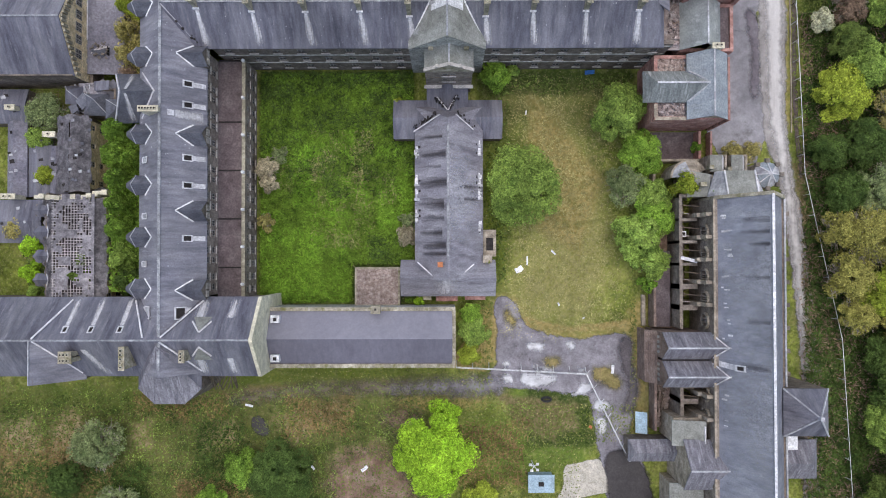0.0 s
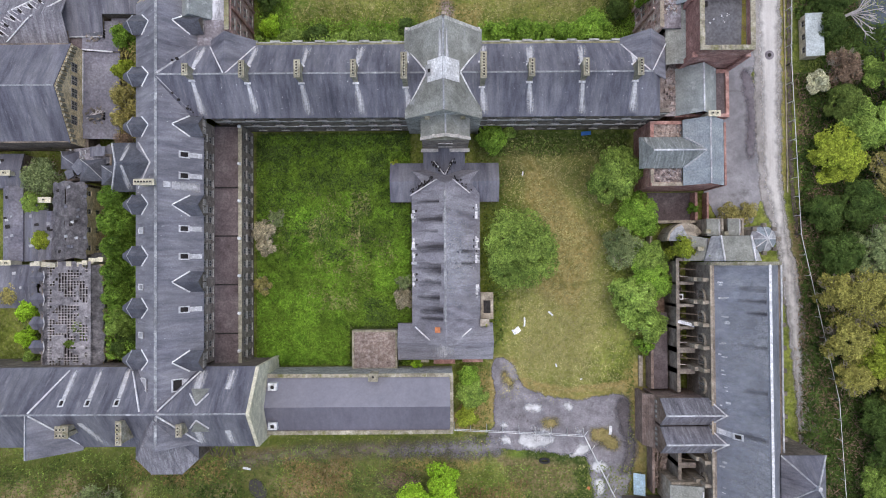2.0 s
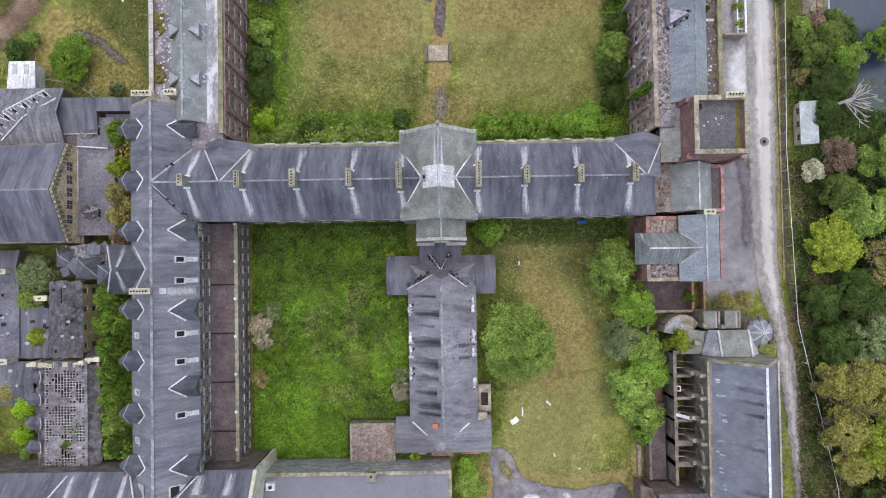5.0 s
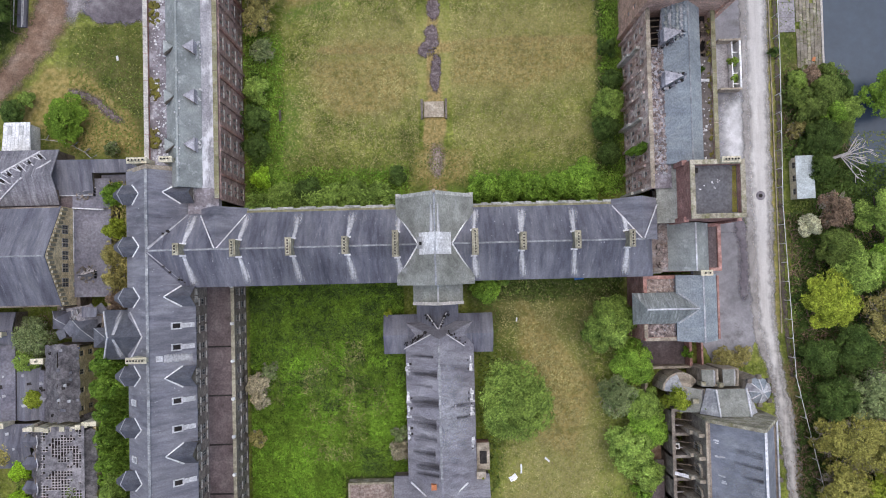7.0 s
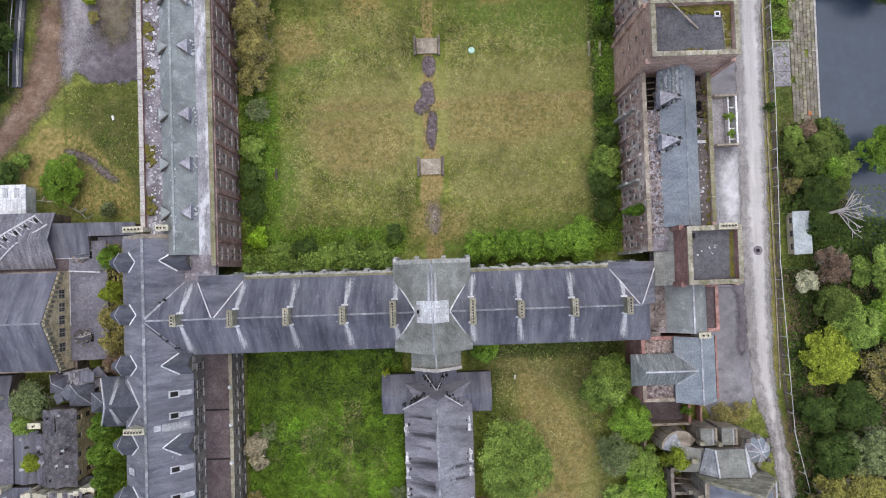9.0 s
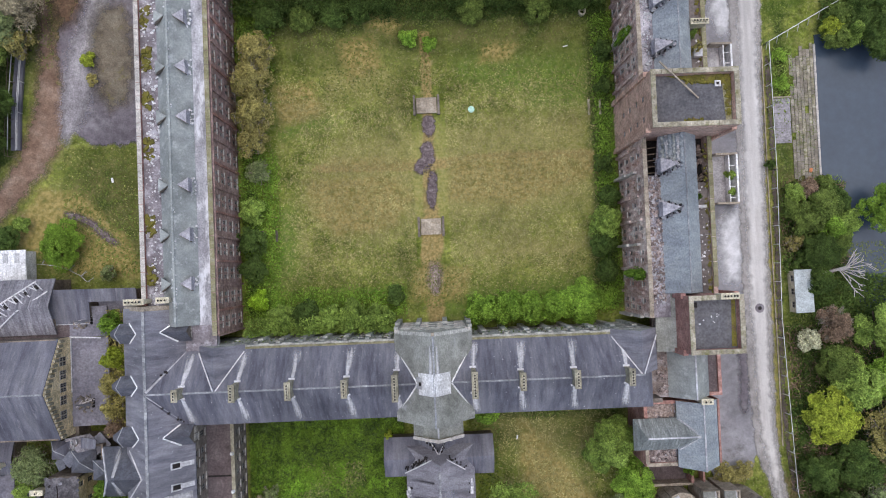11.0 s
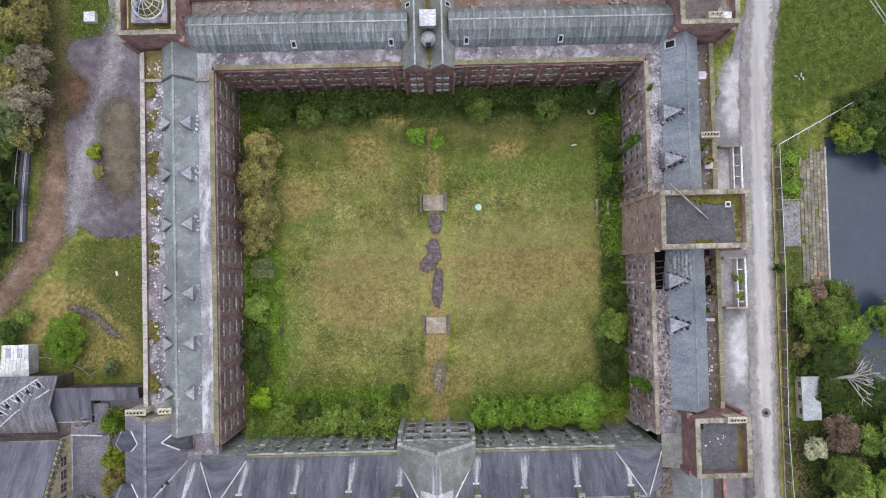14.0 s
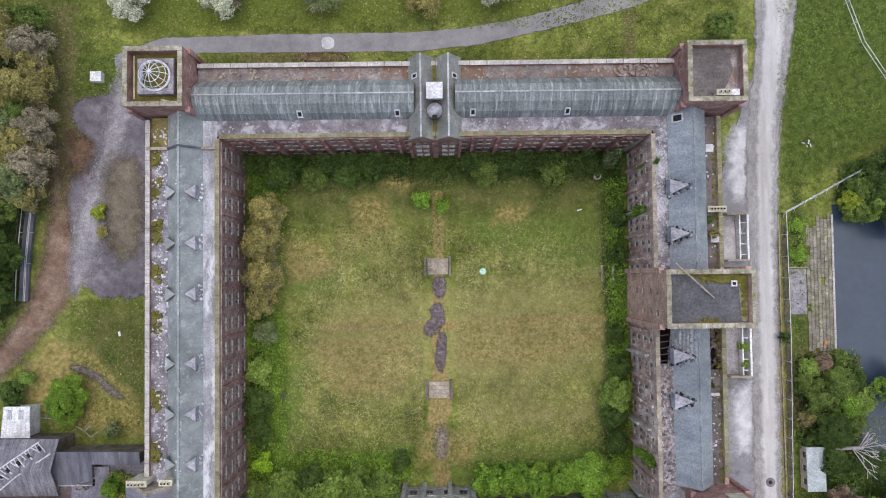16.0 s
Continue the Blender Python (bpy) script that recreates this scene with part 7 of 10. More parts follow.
tm = tower("tower_middle", 31.4, 43.2, 68.0, 75.7, 21.2, "square red stone tower with flat felt roof and buff coping", FELT_DARK, TOWER_STONE)
plate(tm, "moss_patch", [(36.2, 74.5, 20.04), (38, 74.0, 20.04), (40.6, 74.2, 20.04), (40.6, 75.05, 20.04), (33.6, 75.05, 20.04)], MOSS, 0.03)
plate(tm, "moss_patch", [(41.7, 68.8, 20.04), (42.5, 68.8, 20.04), (42.5, 75, 20.04), (41.3, 75, 20.04)], MOSS_STONE, 0.03)
block(tm, "hatch", 40.3, 73.4, 20.05, 41.1, 74.2, 20.35, WHITE_LEAD)
block(tm, "hatch_void", 40.5, 73.6, 20.35, 40.9, 74.0, 20.37, DARK)
rod(tm, "fallen_pole", (32.4, 76.6, 22.0), (38.0, 71.9, 20.25), 0.2, STONE_PALE)
heap(tm, "roof_moss", 36.4, 42.4, 74.0, 75.0, 19.95, 150, MOSS, (0.25, 0.6))
heap(tm, "roof_moss", 41.7, 42.5, 69.0, 74.6, 19.95, 70, MOSS, (0.2, 0.5))
heap(tm, "roof_moss", 36.0, 38.5, 68.7, 69.1, 19.95, 40, MOSS, (0.2, 0.45))
ts = tower("tower_southeast", 35.7, 43.1, 37.2, 45.1, 19.3, "low square red stone tower with flat roof", FELT_DARK, BRICK_RED, 1.2, False)
plate(ts, "moss_patch", [(41.7, 38, 18.14), (42.4, 38, 18.14), (42.4, 44.4, 18.14), (41.9, 44.4, 18.14)], MOSS, 0.03)
block(ts, "hatch_void", 36.4, 43.5, 18.12, 37.1, 44.2, 18.3, DARK)
heap(ts, "litter", 37.2, 40.2, 41, 42.6, 18.12, 9, WHITE_LEAD, (0.05, 0.3))
chimney((41.0, 45.0), 2.3, "x", 17.5, 20.0, 5, CREAM, "cream stone chimney stack with five pots")
tn = tower("tower_northeast", 35.4, 43.4, 98.5, 106.7, 19.8, "square red stone corner tower with stained flat roof", FLAT_STAIN, BRICK_RED, 1.2)
plate(tn, "standing_water", [(39.9, 99.3, 18.63), (42.5, 99.3, 18.63), (42.5, 105.9, 18.63), (42.0, 105.9, 18.63), (41.6, 104.5, 18.63), (42.0, 103, 18.63), (41.2, 101.2, 18.63)], FLAT_RUST, 0.02)
block(tn, "white_box", 41.4, 99.3, 18.65, 42.5, 100.2, 19.4, WHITE)
chimney((40.1, 99.6), 1.8, "x", 18.6, 19.9, 3, CREAM, "cream stone chimney stack with three pots")
tw = tower("tower_northwest", -41.1, -33.1, 98.7, 106.8, 19.8, "square red stone corner tower with a bare dome frame", MOSS, BRICK_RED, 1.6)
dome = thing("dome_frame", (-36.9, 102.9, 18.2), "bare iron ribs of a small dome on a square plinth", "dome")
block(dome, "plinth", -39.3, 100.4, 18.2, -34.4, 105.3, 19.4, FLAT)
block(dome, "plinth_floor", -38.7, 101.2, 19.4, -35.1, 104.6, 19.45, MOSS)
C, R0 = Vector((-36.9, 102.9, 19.45)), 2.05
bm = bmesh.new()
for k in range(24):
    a0, a1 = 2 * math.pi * k / 24, 2 * math.pi * (k + 1) / 24
    bar(bm, C + Vector((R0 * math.cos(a0), R0 * math.sin(a0), 0.1)), C + Vector((R0 * math.cos(a1), R0 * math.sin(a1), 0.1)), 0.25, 0.3)
part("ring", bm, WHITE_LEAD, dome)
for k in range(12):
    a = 2 * math.pi * k / 12
    bm = bmesh.new()
    last = None
    for i in range(8):
        b = math.pi / 2 * i / 7
        p = C + Vector((R0 * math.cos(b) * math.cos(a), R0 * math.cos(b) * math.sin(a), 0.15 + 2.1 * math.sin(b)))
        if last:
            bar(bm, last, p, 0.085)
        last = p
    part("rib", bm, WHITE_LEAD, dome)
for i in (2, 4):
    b = math.pi / 2 * i / 7
    bm = bmesh.new()
    for k in range(24):
        a0, a1 = 2 * math.pi * k / 24, 2 * math.pi * (k + 1) / 24
        r, z = R0 * math.cos(b), 0.15 + 2.1 * math.sin(b)
        bar(bm, C + Vector((r * math.cos(a0), r * math.sin(a0), z)), C + Vector((r * math.cos(a1), r * math.sin(a1), z)), 0.07)
    part("hoop", bm, WHITE_LEAD, dome)
bm = bmesh.new()
for k in range(5):
    a0, a1 = math.pi * (0.75 + 0.1 * k), math.pi * (0.85 + 0.1 * k)
    for i in range(5):
        b0, b1 = math.pi / 2 * i / 7, math.pi / 2 * (i + 1) / 7
        q = [C + Vector((R0 * 0.97 * math.cos(b) * math.cos(a), R0 * 0.97 * math.cos(b) * math.sin(a), 0.15 + 2.05 * math.sin(b))) for a, b in ((a0, b0), (a1, b0), (a1, b1), (a0, b1))]
        face(bm, q)
part("remaining_sheet", bm, LEAD, dome)
for a, b in (((-40.2, 100, 18.3), (-40.2, 106, 18.3)), ((-34.0, 101, 18.4), (-33.9, 104.6, 18.6)), ((-38.6, 99.6, 18.3), (-37.5, 99.5, 18.3)), ((-36.5, 99.9, 18.3), (-34.8, 99.5, 18.3))):
    rod(tw, "loose_timber", a, b, 0.18, CREAM)

# ---- annex and link ----
annex = thing("east_annex", (38, 25, 0), "grey-roofed annex with hipped side roof", "building")
shell(annex, 31.5, 41.8, 19.8, 29.4, 0, 9.6, BRICK_RED)
gable_roof(annex, 36.2, 42.0, 19.7, 29.4, 10.4, 13.4, "y", SLATE_BLUE, 0.1, cap=LEAD)
gable_wall(annex, "y", 20.1, 36.2, 42.0, 0, 10.2, 13.1, STONE_PALE, -0.4)
gable_roof(annex, 29.7, 39.1, 22.4, 26.8, 10.2, 12.9, "x", SLATE_STREAK, 0.1, 1.4, cap=LEAD)
for s in (-1, 1):
    rod(annex, "valley_lead", (38.9, 24.6, 13.0), (36.3, 24.6 + s * 2.2, 10.6), 0.2, LEAD)
plate(annex, "flat_roof", [(31.8, 20.2, 9.2), (36.3, 20.2, 9.2), (36.3, 29.2, 9.2), (31.8, 29.2, 9.2)], FLAT, 0.3)
heap(annex, "roof_rubble", 32.0, 36.0, 20.3, 22.3, 9.2, 220, RUBBLE, (0.15, 0.55))
heap(annex, "roof_rubble", 32.0, 36.0, 26.9, 29.1, 9.2, 220, RUBBLE_BROWN, (0.15, 0.55))
block(annex, "side_wall", 42.6, 19.8, 0, 42.9, 29.2, 9.2, BRICK_RED)
chimney((39.6, 29.7), 1.5, "x", 10, 13.4, 2, CREAM, "cream stone chimney stack with two pots")
coping_run(annex, (31.6, 20.0), (36.2, 20.0), 9.6, STONE_PALE, 0.5, 4)
coping_run(annex, (31.7, 20.2), (31.7, 22.2), 9.6, STONE_PALE, 0.5, 2)
link = thing("east_link", (39, 33.5, 0), "short grey-roofed link beside the corner tower", "building")
shell(link, 35.2, 43.2, 29.9, 37.0, 0, 9.8, BRICK_RED)
gable_roof(link, 35.2, 41.0, 30.0, 37.0, 10.4, 13.8, "y", SLATE_PALE, 0.1, cap=LEAD)
plate(link, "flat_roof", [(40.9, 30.2, 9.4), (43.0, 30.2, 9.4), (43.0, 37.0, 9.4), (40.9, 37.0, 9.4)], FLAT_BROWN, 0.3)
plate(link, "gutter", [(32.6, 30, 10.2), (35.2, 30, 10.2), (35.2, 42, 10.2), (33.2, 42, 10.2)], FLAT_RUST, 0.3)
heap(link, "gutter_rubble", 33.4, 35.0, 30.4, 44, 10.5, 160, RUBBLE, (0.15, 0.5))
plate(link, "roof_slope", [(33.0, 37, 12.6), (35.7, 37, 13.4), (35.7, 46, 13.4), (33.0, 46, 12.6)], SLATE_GREEN, 0.2)
yardw = thing("sunken_yard", (37, 17, 0), "dark walled yard with low brick walls", "yard")
plate(yardw, "yard_floor", [(33.5, 14.8, 0.12), (41, 14.8, 0.12), (41, 19.6, 0.12), (33.5, 19.6, 0.12)], FLAT_BROWN, 0.08)
block(yardw, "wall", 33.3, 8.8, 0, 33.7, 14.8, 2.2, STONE_PALE)
block(yardw, "wall", 33.7, 14.6, 0, 40.6, 15.0, 2.4, STONE_PALE)
block(yardw, "wall", 40.4, 15.0, 0, 40.8, 19.4, 2.6, BRICK_RED)
block(yardw, "wall", 42.4, 14.0, 0, 42.7, 19.4, 2.2, BRICK_RED)

# ---- chapel ----
chapel = thing("chapel", (44.7, -15, 0), "tall stone chapel with steep slate roof and ruined aisle", "chapel")
wall(chapel, (50, -60), (50, 8), 0, 11, STONE, 0.8)
wins = [4.8, 8.1, 11.5, 14.8, 18.1, 29.0, 32.3]
wall(chapel, (39.6, 8), (39.6, -60), 0, 11, STONE_CHAPEL, 0.8, wins, [(5.2, 3.6)], 1.9, kind="frame")
for u in wins:
    y = 8 - u
    for k in (-0.32, 0.32):
        block(chapel, "mullion", 39.75, y + k - 0.09, 5.2, 39.95, y + k + 0.09, 8.8, STONE_PALE)
    bm = bmesh.new()
    rings = []
    for i in range(9):
        a0 = math.pi * i / 8
        rings.append([bm.verts.new((39.45 + dx, y + (1.1 + dr) * math.cos(a0), 7.7 + (1.3 + dr) * math.sin(a0))) for dx, dr in ((-0.15, -0.15), (0.15, -0.15), (0.15, 0.15), (-0.15, 0.15))])
    for r0, r1 in zip(rings, rings[1:]):
        for k in range(4):
            bm.faces.new((r0[k], r0[(k + 1) % 4], r1[(k + 1) % 4], r1[k]))
    bm.faces.new(rings[0])
    bm.faces.new(rings[-1][::-1])
    bmesh.ops.recalc_face_normals(bm, faces=bm.faces)
    part("window_arch", bm, STONE_PALE, chapel)
gable_roof(chapel, 40.3, 49.4, -60, 8, 11.2, 19, "y", SLATE_CHAPEL, 0.2, cap=None)
run_off(chapel, (44.6, 7.6, 18.66), (44.6, -14, 18.66), (40.5, 7.6, 11.63), (40.5, -14, 11.63), 0.85, "lichen_bloom", BLOOM)
run_off(chapel, (44.6, -10, 18.67), (44.6, -34, 18.67), (40.5, -10, 11.64), (40.5, -34, 11.64), 0.85, "lichen_bloom", BLOOM)
for y, w_, u in ((4.6, 1.6, 0.55), (2.9, 1.8, 0.6), (1.2, 1.2, 0.45), (-3.4, 1.0, 0.8), (-9.5, 1.0, 0.5), (-16.0, 1.4, 0.6)):
    run_off(chapel, (44.5, y + w_ / 2, 18.52), (44.5, y - w_ / 2, 18.52), (44.5 - 4 * u, y + w_ / 2, 18.52 - 6.856 * u), (44.5 - 4 * u, y - w_ / 2, 18.52 - 6.856 * u), 0.48, "algae_stain", GRIME)
rod(chapel, "ridge_lead", (44.8, -60, 19.05), (44.8, 8, 19.05), 0.36, WHITE_LEAD, h=0.12)
gable_wall(chapel, "y", 8.4, 39.7, 50.0, 0, 11.2, 19.1, STONE_MOSS, 0.5)
block(chapel, "eaves_gutter", 39.5, -40, 11.0, 39.8, 8, 11.2, STONE_PALE)
block(chapel, "eaves_gutter", 49.8, -40, 11.0, 50.05, 8, 11.2, LEAD)
for i in range(10):
    y = 5.8 - 3.35 * i
    if not -20.5 < y < -10.5:
        bm = bmesh.new()
        box(bm, 38.2, y - 0.3, 0, 39.6, y + 0.3, 8.0)
        box(bm, 38.7, y - 0.26, 8.0, 39.6, y + 0.26, 10.4)
        part("buttress", bm, STONE_PALE, chapel)
    bm = bmesh.new()
    box(bm, 50.0, y - 0.35, 0, 51.3, y + 0.35, 8.2)
    box(bm, 50.0, y - 0.3, 8.2, 50.8, y + 0.3, 10.6)
    part("buttress", bm, STONE_DARK, chapel)
patch_rng = random.Random(4)
for y in (5.4, 3.4, 2.9, 0.8, -0.6, -3.3, -5.2, -7.6, -9.8, -12.4, -21.0, -24.6):
    for k in range(2):
        u0, v0 = patch_rng.uniform(0.1, 0.8), patch_rng.uniform(-0.5, 0.5)
        ua, ub = u0, u0 + patch_rng.uniform(0.2, 0.5)
        va, vb = y + v0, y + v0 + patch_rng.uniform(0.12, 0.3)
        k_ = 7.8 / 4.55
        plate(chapel, "lead_patch", [(40.3 + ua, va, 11.26 + ua * k_), (40.3 + ua, vb, 11.26 + ua * k_), (40.3 + ub, vb, 11.26 + ub * k_), (40.3 + ub, va, 11.26 + ub * k_)][::-1], WHITE_LEAD, 0.03)
skylight(chapel, -1, 42.0, -16.3, 14.2, 7.8 / 4.55, 0.9, 0.9, DARK, 0.0)
bm = bmesh.new()
slab(bm, [(41.6, -16.7, 13.5), (41.6, -15.9, 13.5), (40.2, -15.6, 11.15), (40.2, -16.4, 11.15)], 0.04)
part("lead_apron", bm, WHITE_LEAD, chapel)
# ruined aisle: outer wall, cross walls, dark open bays
aisle = thing("ruined_aisle", (36.5, -5, 0), "roofless stone aisle with cross walls and open bays", "ruin")
block(aisle, "floor", 33.2, -27.6, 0.05, 38.2, 9, 0.2, EARTH)
wall(aisle, (36.1, 9.0), (36.1, -11.4), 0, 6.2, STONE_CHAPEL, 0.5)
wall(aisle, (36.1, -20.0), (36.1, -27.0), 0, 6.2, STONE_CHAPEL, 0.5)
for y in (8.8, 5.2, 1.8, -1.6, -5.0, -8.2, -20.2, -22.4, -25.2):
    wide = 0.8 if y in (-5.0, -8.2, -22.4) else 0.45
    block(aisle, "cross_wall", 36.1, y - wide / 2, 0, 38.8, y + wide / 2, 6.3, STONE_CHAPEL)
for k in range(9):
    y = 7.0 - 3.4 * k - (8.6 if k > 4 else 0)
    if y > -27:
        heap(aisle, "bay_rubble", 36.3, 38.6, y - 1.2, y + 1.2, 0.4, 26, RUBBLE_BROWN, (0.2, 0.8))
        rod(aisle, "broken_joist", (36.2, y + 0.5, 5.6), (39.2, y + 0.2, 6.1), 0.16, BARK)
        rod(aisle, "broken_joist", (36.2, y - 0.6, 5.4), (38.6, y - 0.9, 4.2), 0.14, BATTEN)
wall(aisle, (33.0, 6.0), (33.0, -11.4), 0, 3.2, STONE_RUST, 0.4)
wall(aisle, (33.0, -20.0), (33.0, -27.6), 0, 3.2, STONE_RUST, 0.4)
plate(aisle, "flat_roof", [(33.3, -11.4, 2.8), (35.7, -11.4, 2.8), (35.7, 0.5, 2.8), (33.3, 0.5, 2.8)], FLAT_BROWN, 0.3)
heap(aisle, "rubble", 33.4, 35.8, -27.4, -20.2, 0.6, 300, RUBBLE_BROWN, (0.2, 0.9))
for i in range(16):
    x, y = random.uniform(33.5, 35.4), random.uniform(-26.8, -21)
    rod(aisle, "fallen_timber", (x, y, 1.2), (x + random.uniform(-0.6, 0.6), y + random.uniform(1, 2.6), 1.4 + random.random() * 0.5), 0.14, BARK)
block(aisle, "outer_kerb", 31.8, -11.4, 0, 32.4, -6.5, 0.6, STONE_PALE)
rod(aisle, "white_frame", (36.3, -0.6, 6.4), (38.6, -1.2, 6.9), 0.5, WHITE_LEAD, h=0.1)
block(aisle, "window_box", 36.7, 2.6, 4.0, 37.6, 3.5, 5.0, WHITE)
block(aisle, "box_void", 36.9, 2.8, 5.0, 37.4, 3.3, 5.03, DARK)
# double-gabled porch
porch = thing("double_gabled_porch", (36, -15.7, 0), "stone porch with two parallel slate gables", "porch")
wall(porch, (31.2, -11.7), (31.2, -19.7), 0, 4.6, STONE_RUST, 0.5)
plate(porch, "lean_roof", [(31.1, -19.7, 4.7), (32.6, -19.7, 6.6), (32.6, -11.7, 6.6), (31.1, -11.7, 4.7)], STONE_RUST, 0.3)
for y0, y1 in ((-15.5, -11.7), (-19.6, -15.9)):
    gable_roof(porch, 32.4, 41.4, y0, y1, 9.9, 12.9, "x", SLATE_STREAK2, 0.1, cap=LEAD)
    gable_wall(porch, "x", 32.5, y0, y1, 0, 9.8, 12.7, STONE_RUST, -0.4)
    wall(porch, (33, y0 + 0.1), (39.4, y0 + 0.1), 0, 9.9, STONE_RUST, 0.4)
    wall(porch, (39.4, y1 - 0.1), (33, y1 - 0.1), 0, 9.9, STONE_RUST, 0.4)
    for k in range(4):
        window(porch, (32.42, y0 + 0.8 + k * 0.75, 7.2), math.pi / 2, 0.4, 0.8, "frame")
    for s in (-1, 1):
        rod(porch, "valley_lead", (41.0, (y0 + y1) / 2, 13.0), (39.5, (y0 + y1) / 2 + s * 1.7, 10.6), 0.16, WHITE_LEAD)
# southern porches
sp = thing("south_porch", (32.5, -30.4, 0), "small slate-roofed porch beside the drive", "porch")
shell(sp, 28.9, 36.2, -32.0, -28.8, 0, 3.8, STONE_DARK)
gable_roof(sp, 28.7, 36.4, -32.0, -28.8, 4.0, 5.6, "x", SLATE_STREAK2, 0.1, 0.8)
sp2 = thing("south_transept", (38, -31, 0), "stone transept with slate gable and stone window wall", "transept")
shell(sp2, 34.6, 39.4, -28.4, -24.6, 0, 7.6, STONE_PALE)
plate(sp2, "roof_slope", [(34.2, -28.6, 8.2), (38.9, -28.6, 9.4), (38.9, -24.8, 9.4), (34.2, -24.8, 8.2)], SLATE_GREEN, 0.25)
rod(sp2, "roof_lead", (38.7, -28.6, 9.5), (38.7, -25.5, 9.5), 0.2, WHITE_LEAD)
gable_roof(sp2, 35.6, 43.2, -34.8, -27.6, 9.2, 12.6, "x", SLATE_STREAK2, 0.1, cap=LEAD)
gable_wall(sp2, "x", 35.8, -34.8, -27.6, 0, 9.0, 12.4, STONE_PALE, -0.4)
for s in (-1, 1):
    rod(sp2, "valley_lead", (43.4, -31.2, 12.75), (39.6, -31.2 + s * 3.4, 9.6), 0.18, WHITE_LEAD)
plate(sp2, "low_roof", [(34.4, -42, 6.0), (39.4, -42, 6.6), (39.4, -34.8, 6.6), (34.4, -34.8, 6.0)], SLATE_GREEN, 0.25)
shell(sp2, 34.6, 39.4, -42, -34.9, 0, 5.9, STONE_PALE)
wb = thing("leaning_sheet", (31.3, -26.6, 0), "pale blue corrugated sheet leaning on the wall", "sheet")
plate(wb, "sheet", [(30.5, -28.3, 1.4), (32.1, -28.3, 2.4), (32.1, -24.9, 2.4), (30.5, -24.9, 1.4)], PALE_BLUE, 0.06)
block(wb, "prop", 31.9, -28.0, 0, 32.1, -25.2, 2.2, METAL)
# chapel turret and east porch
sq = thing("east_turret", (52, -22.7, 0), "square chapel turret with pyramid slate roof", "turret")
shell(sq, 49.2, 55, -26, -19.4, 0, 12.5, STONE)
cs = [(48.8, -26.2), (55.2, -26.2), (55.2, -19.4), (48.8, -19.4)]
for i in range(4):
    a, b = cs[i], cs[(i + 1) % 4]
    # East and west slopes take the lighter slate, as if better lit.
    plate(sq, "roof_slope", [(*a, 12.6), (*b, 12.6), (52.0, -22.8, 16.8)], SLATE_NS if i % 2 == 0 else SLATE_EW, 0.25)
    rod(sq, "hip_lead", (*a, 12.65), (52.0, -22.8, 16.85), 0.2, LEAD)
rod(sq, "finial", (52, -22.8, 16.7), (52, -22.8, 17.4), 0.5, WHITE_LEAD)
ep = thing("east_porch", (52.5, -30.5, 0), "slate-roofed porch on the far side of the chapel", "porch")
shell(ep, 50.0, 55.6, -33.4, -28.2, 0, 7.5, STONE)
gable_roof(ep, 50.0, 56.0, -33.6, -28.0, 7.6, 10.2, "x", SLATE_STREAK2, 0.1, 0, 2.0)
block(ep, "white_dormer", 50.2, -28.9, 8.0, 52.2, -26.6, 9.6, WHITE)
# apse chapels at the north end
apse = thing("apse_chapels", (44, 11.5, 0), "cluster of small apse roofs in lead and mossy slate", "apse")
bm = bmesh.new()
plate(apse, "choir_roof", [(46.4, 12.3, 9.2), (41.9, 12.3, 9.2), (41.9, 8.5, 10.7), (46.4, 8.5, 10.7)][::-1], SLATE_GREEN, 0.2)
plate(apse, "lead_side", [(46.4, 12.3, 9.15), (46.4, 8.5, 10.6), (48.6, 8.5, 7.8), (47.2, 12.3, 7.8)], WHITE_LEAD, 0.15)
plate(apse, "lead_side", [(41.9, 8.5, 10.6), (41.9, 12.3, 9.15), (41.0, 12.3, 7.8), (39.9, 8.5, 7.8)], LEAD, 0.15)
for x in (41.9, 46.4):
    rod(apse, "roof_lead", (x, 12.3, 9.3), (x, 8.5, 10.8), 0.24, WHITE_LEAD)
for x, y, w_ in ((39.3, 10.4, 0.9), (47.9, 12.8, 0.8), (40.5, 13.0, 0.7), (43.2, 12.7, 0.6)):
    block(apse, "parapet_stone", x - w_ / 2, y - 0.3, 6.4, x + w_ / 2, y + 0.3, 8.1, STONE_MOSS)
shell(apse, 41.7, 47.2, 8.6, 12.0, 0, 8.4, STONE_PALE, 0.4)
for x0, x1 in ((40.6, 43.2), (43.8, 46.3)):
    shell(apse, x0, x1, 12.4, 15.0, 0, 6.9, STONE_PALE, 0.3)
    plate(apse, "flat_roof", [(x0, 12.4, 7.1), (x1 - 0.8, 12.4, 7.1), (x1 - 0.8, 14.9, 7.1), (x0, 14.9, 7.1)], SLATE_GREEN, 0.2)
    plate(apse, "lead_side", [(x1 - 0.8, 12.4, 7.1), (x1, 12.4, 6.2), (x1, 14.9, 6.2), (x1 - 0.8, 14.9, 7.1)], WHITE_LEAD, 0.15)
shell(apse, 37.2, 41.2, 8.6, 12.0, 0, 6.6, STONE_PALE, 0.4)
plate(apse, "roof_slope", [(37.2, 8.6, 6.8), (40.4, 8.6, 7.4), (40.4, 12.0, 7.4), (37.6, 12.6, 6.8)], SLATE_GREEN, 0.2)
plate(apse, "lead_side", [(40.4, 8.6, 7.4), (41.1, 8.6, 6.4), (41.1, 12.0, 6.4), (40.4, 12.0, 7.4)], WHITE_LEAD, 0.2)
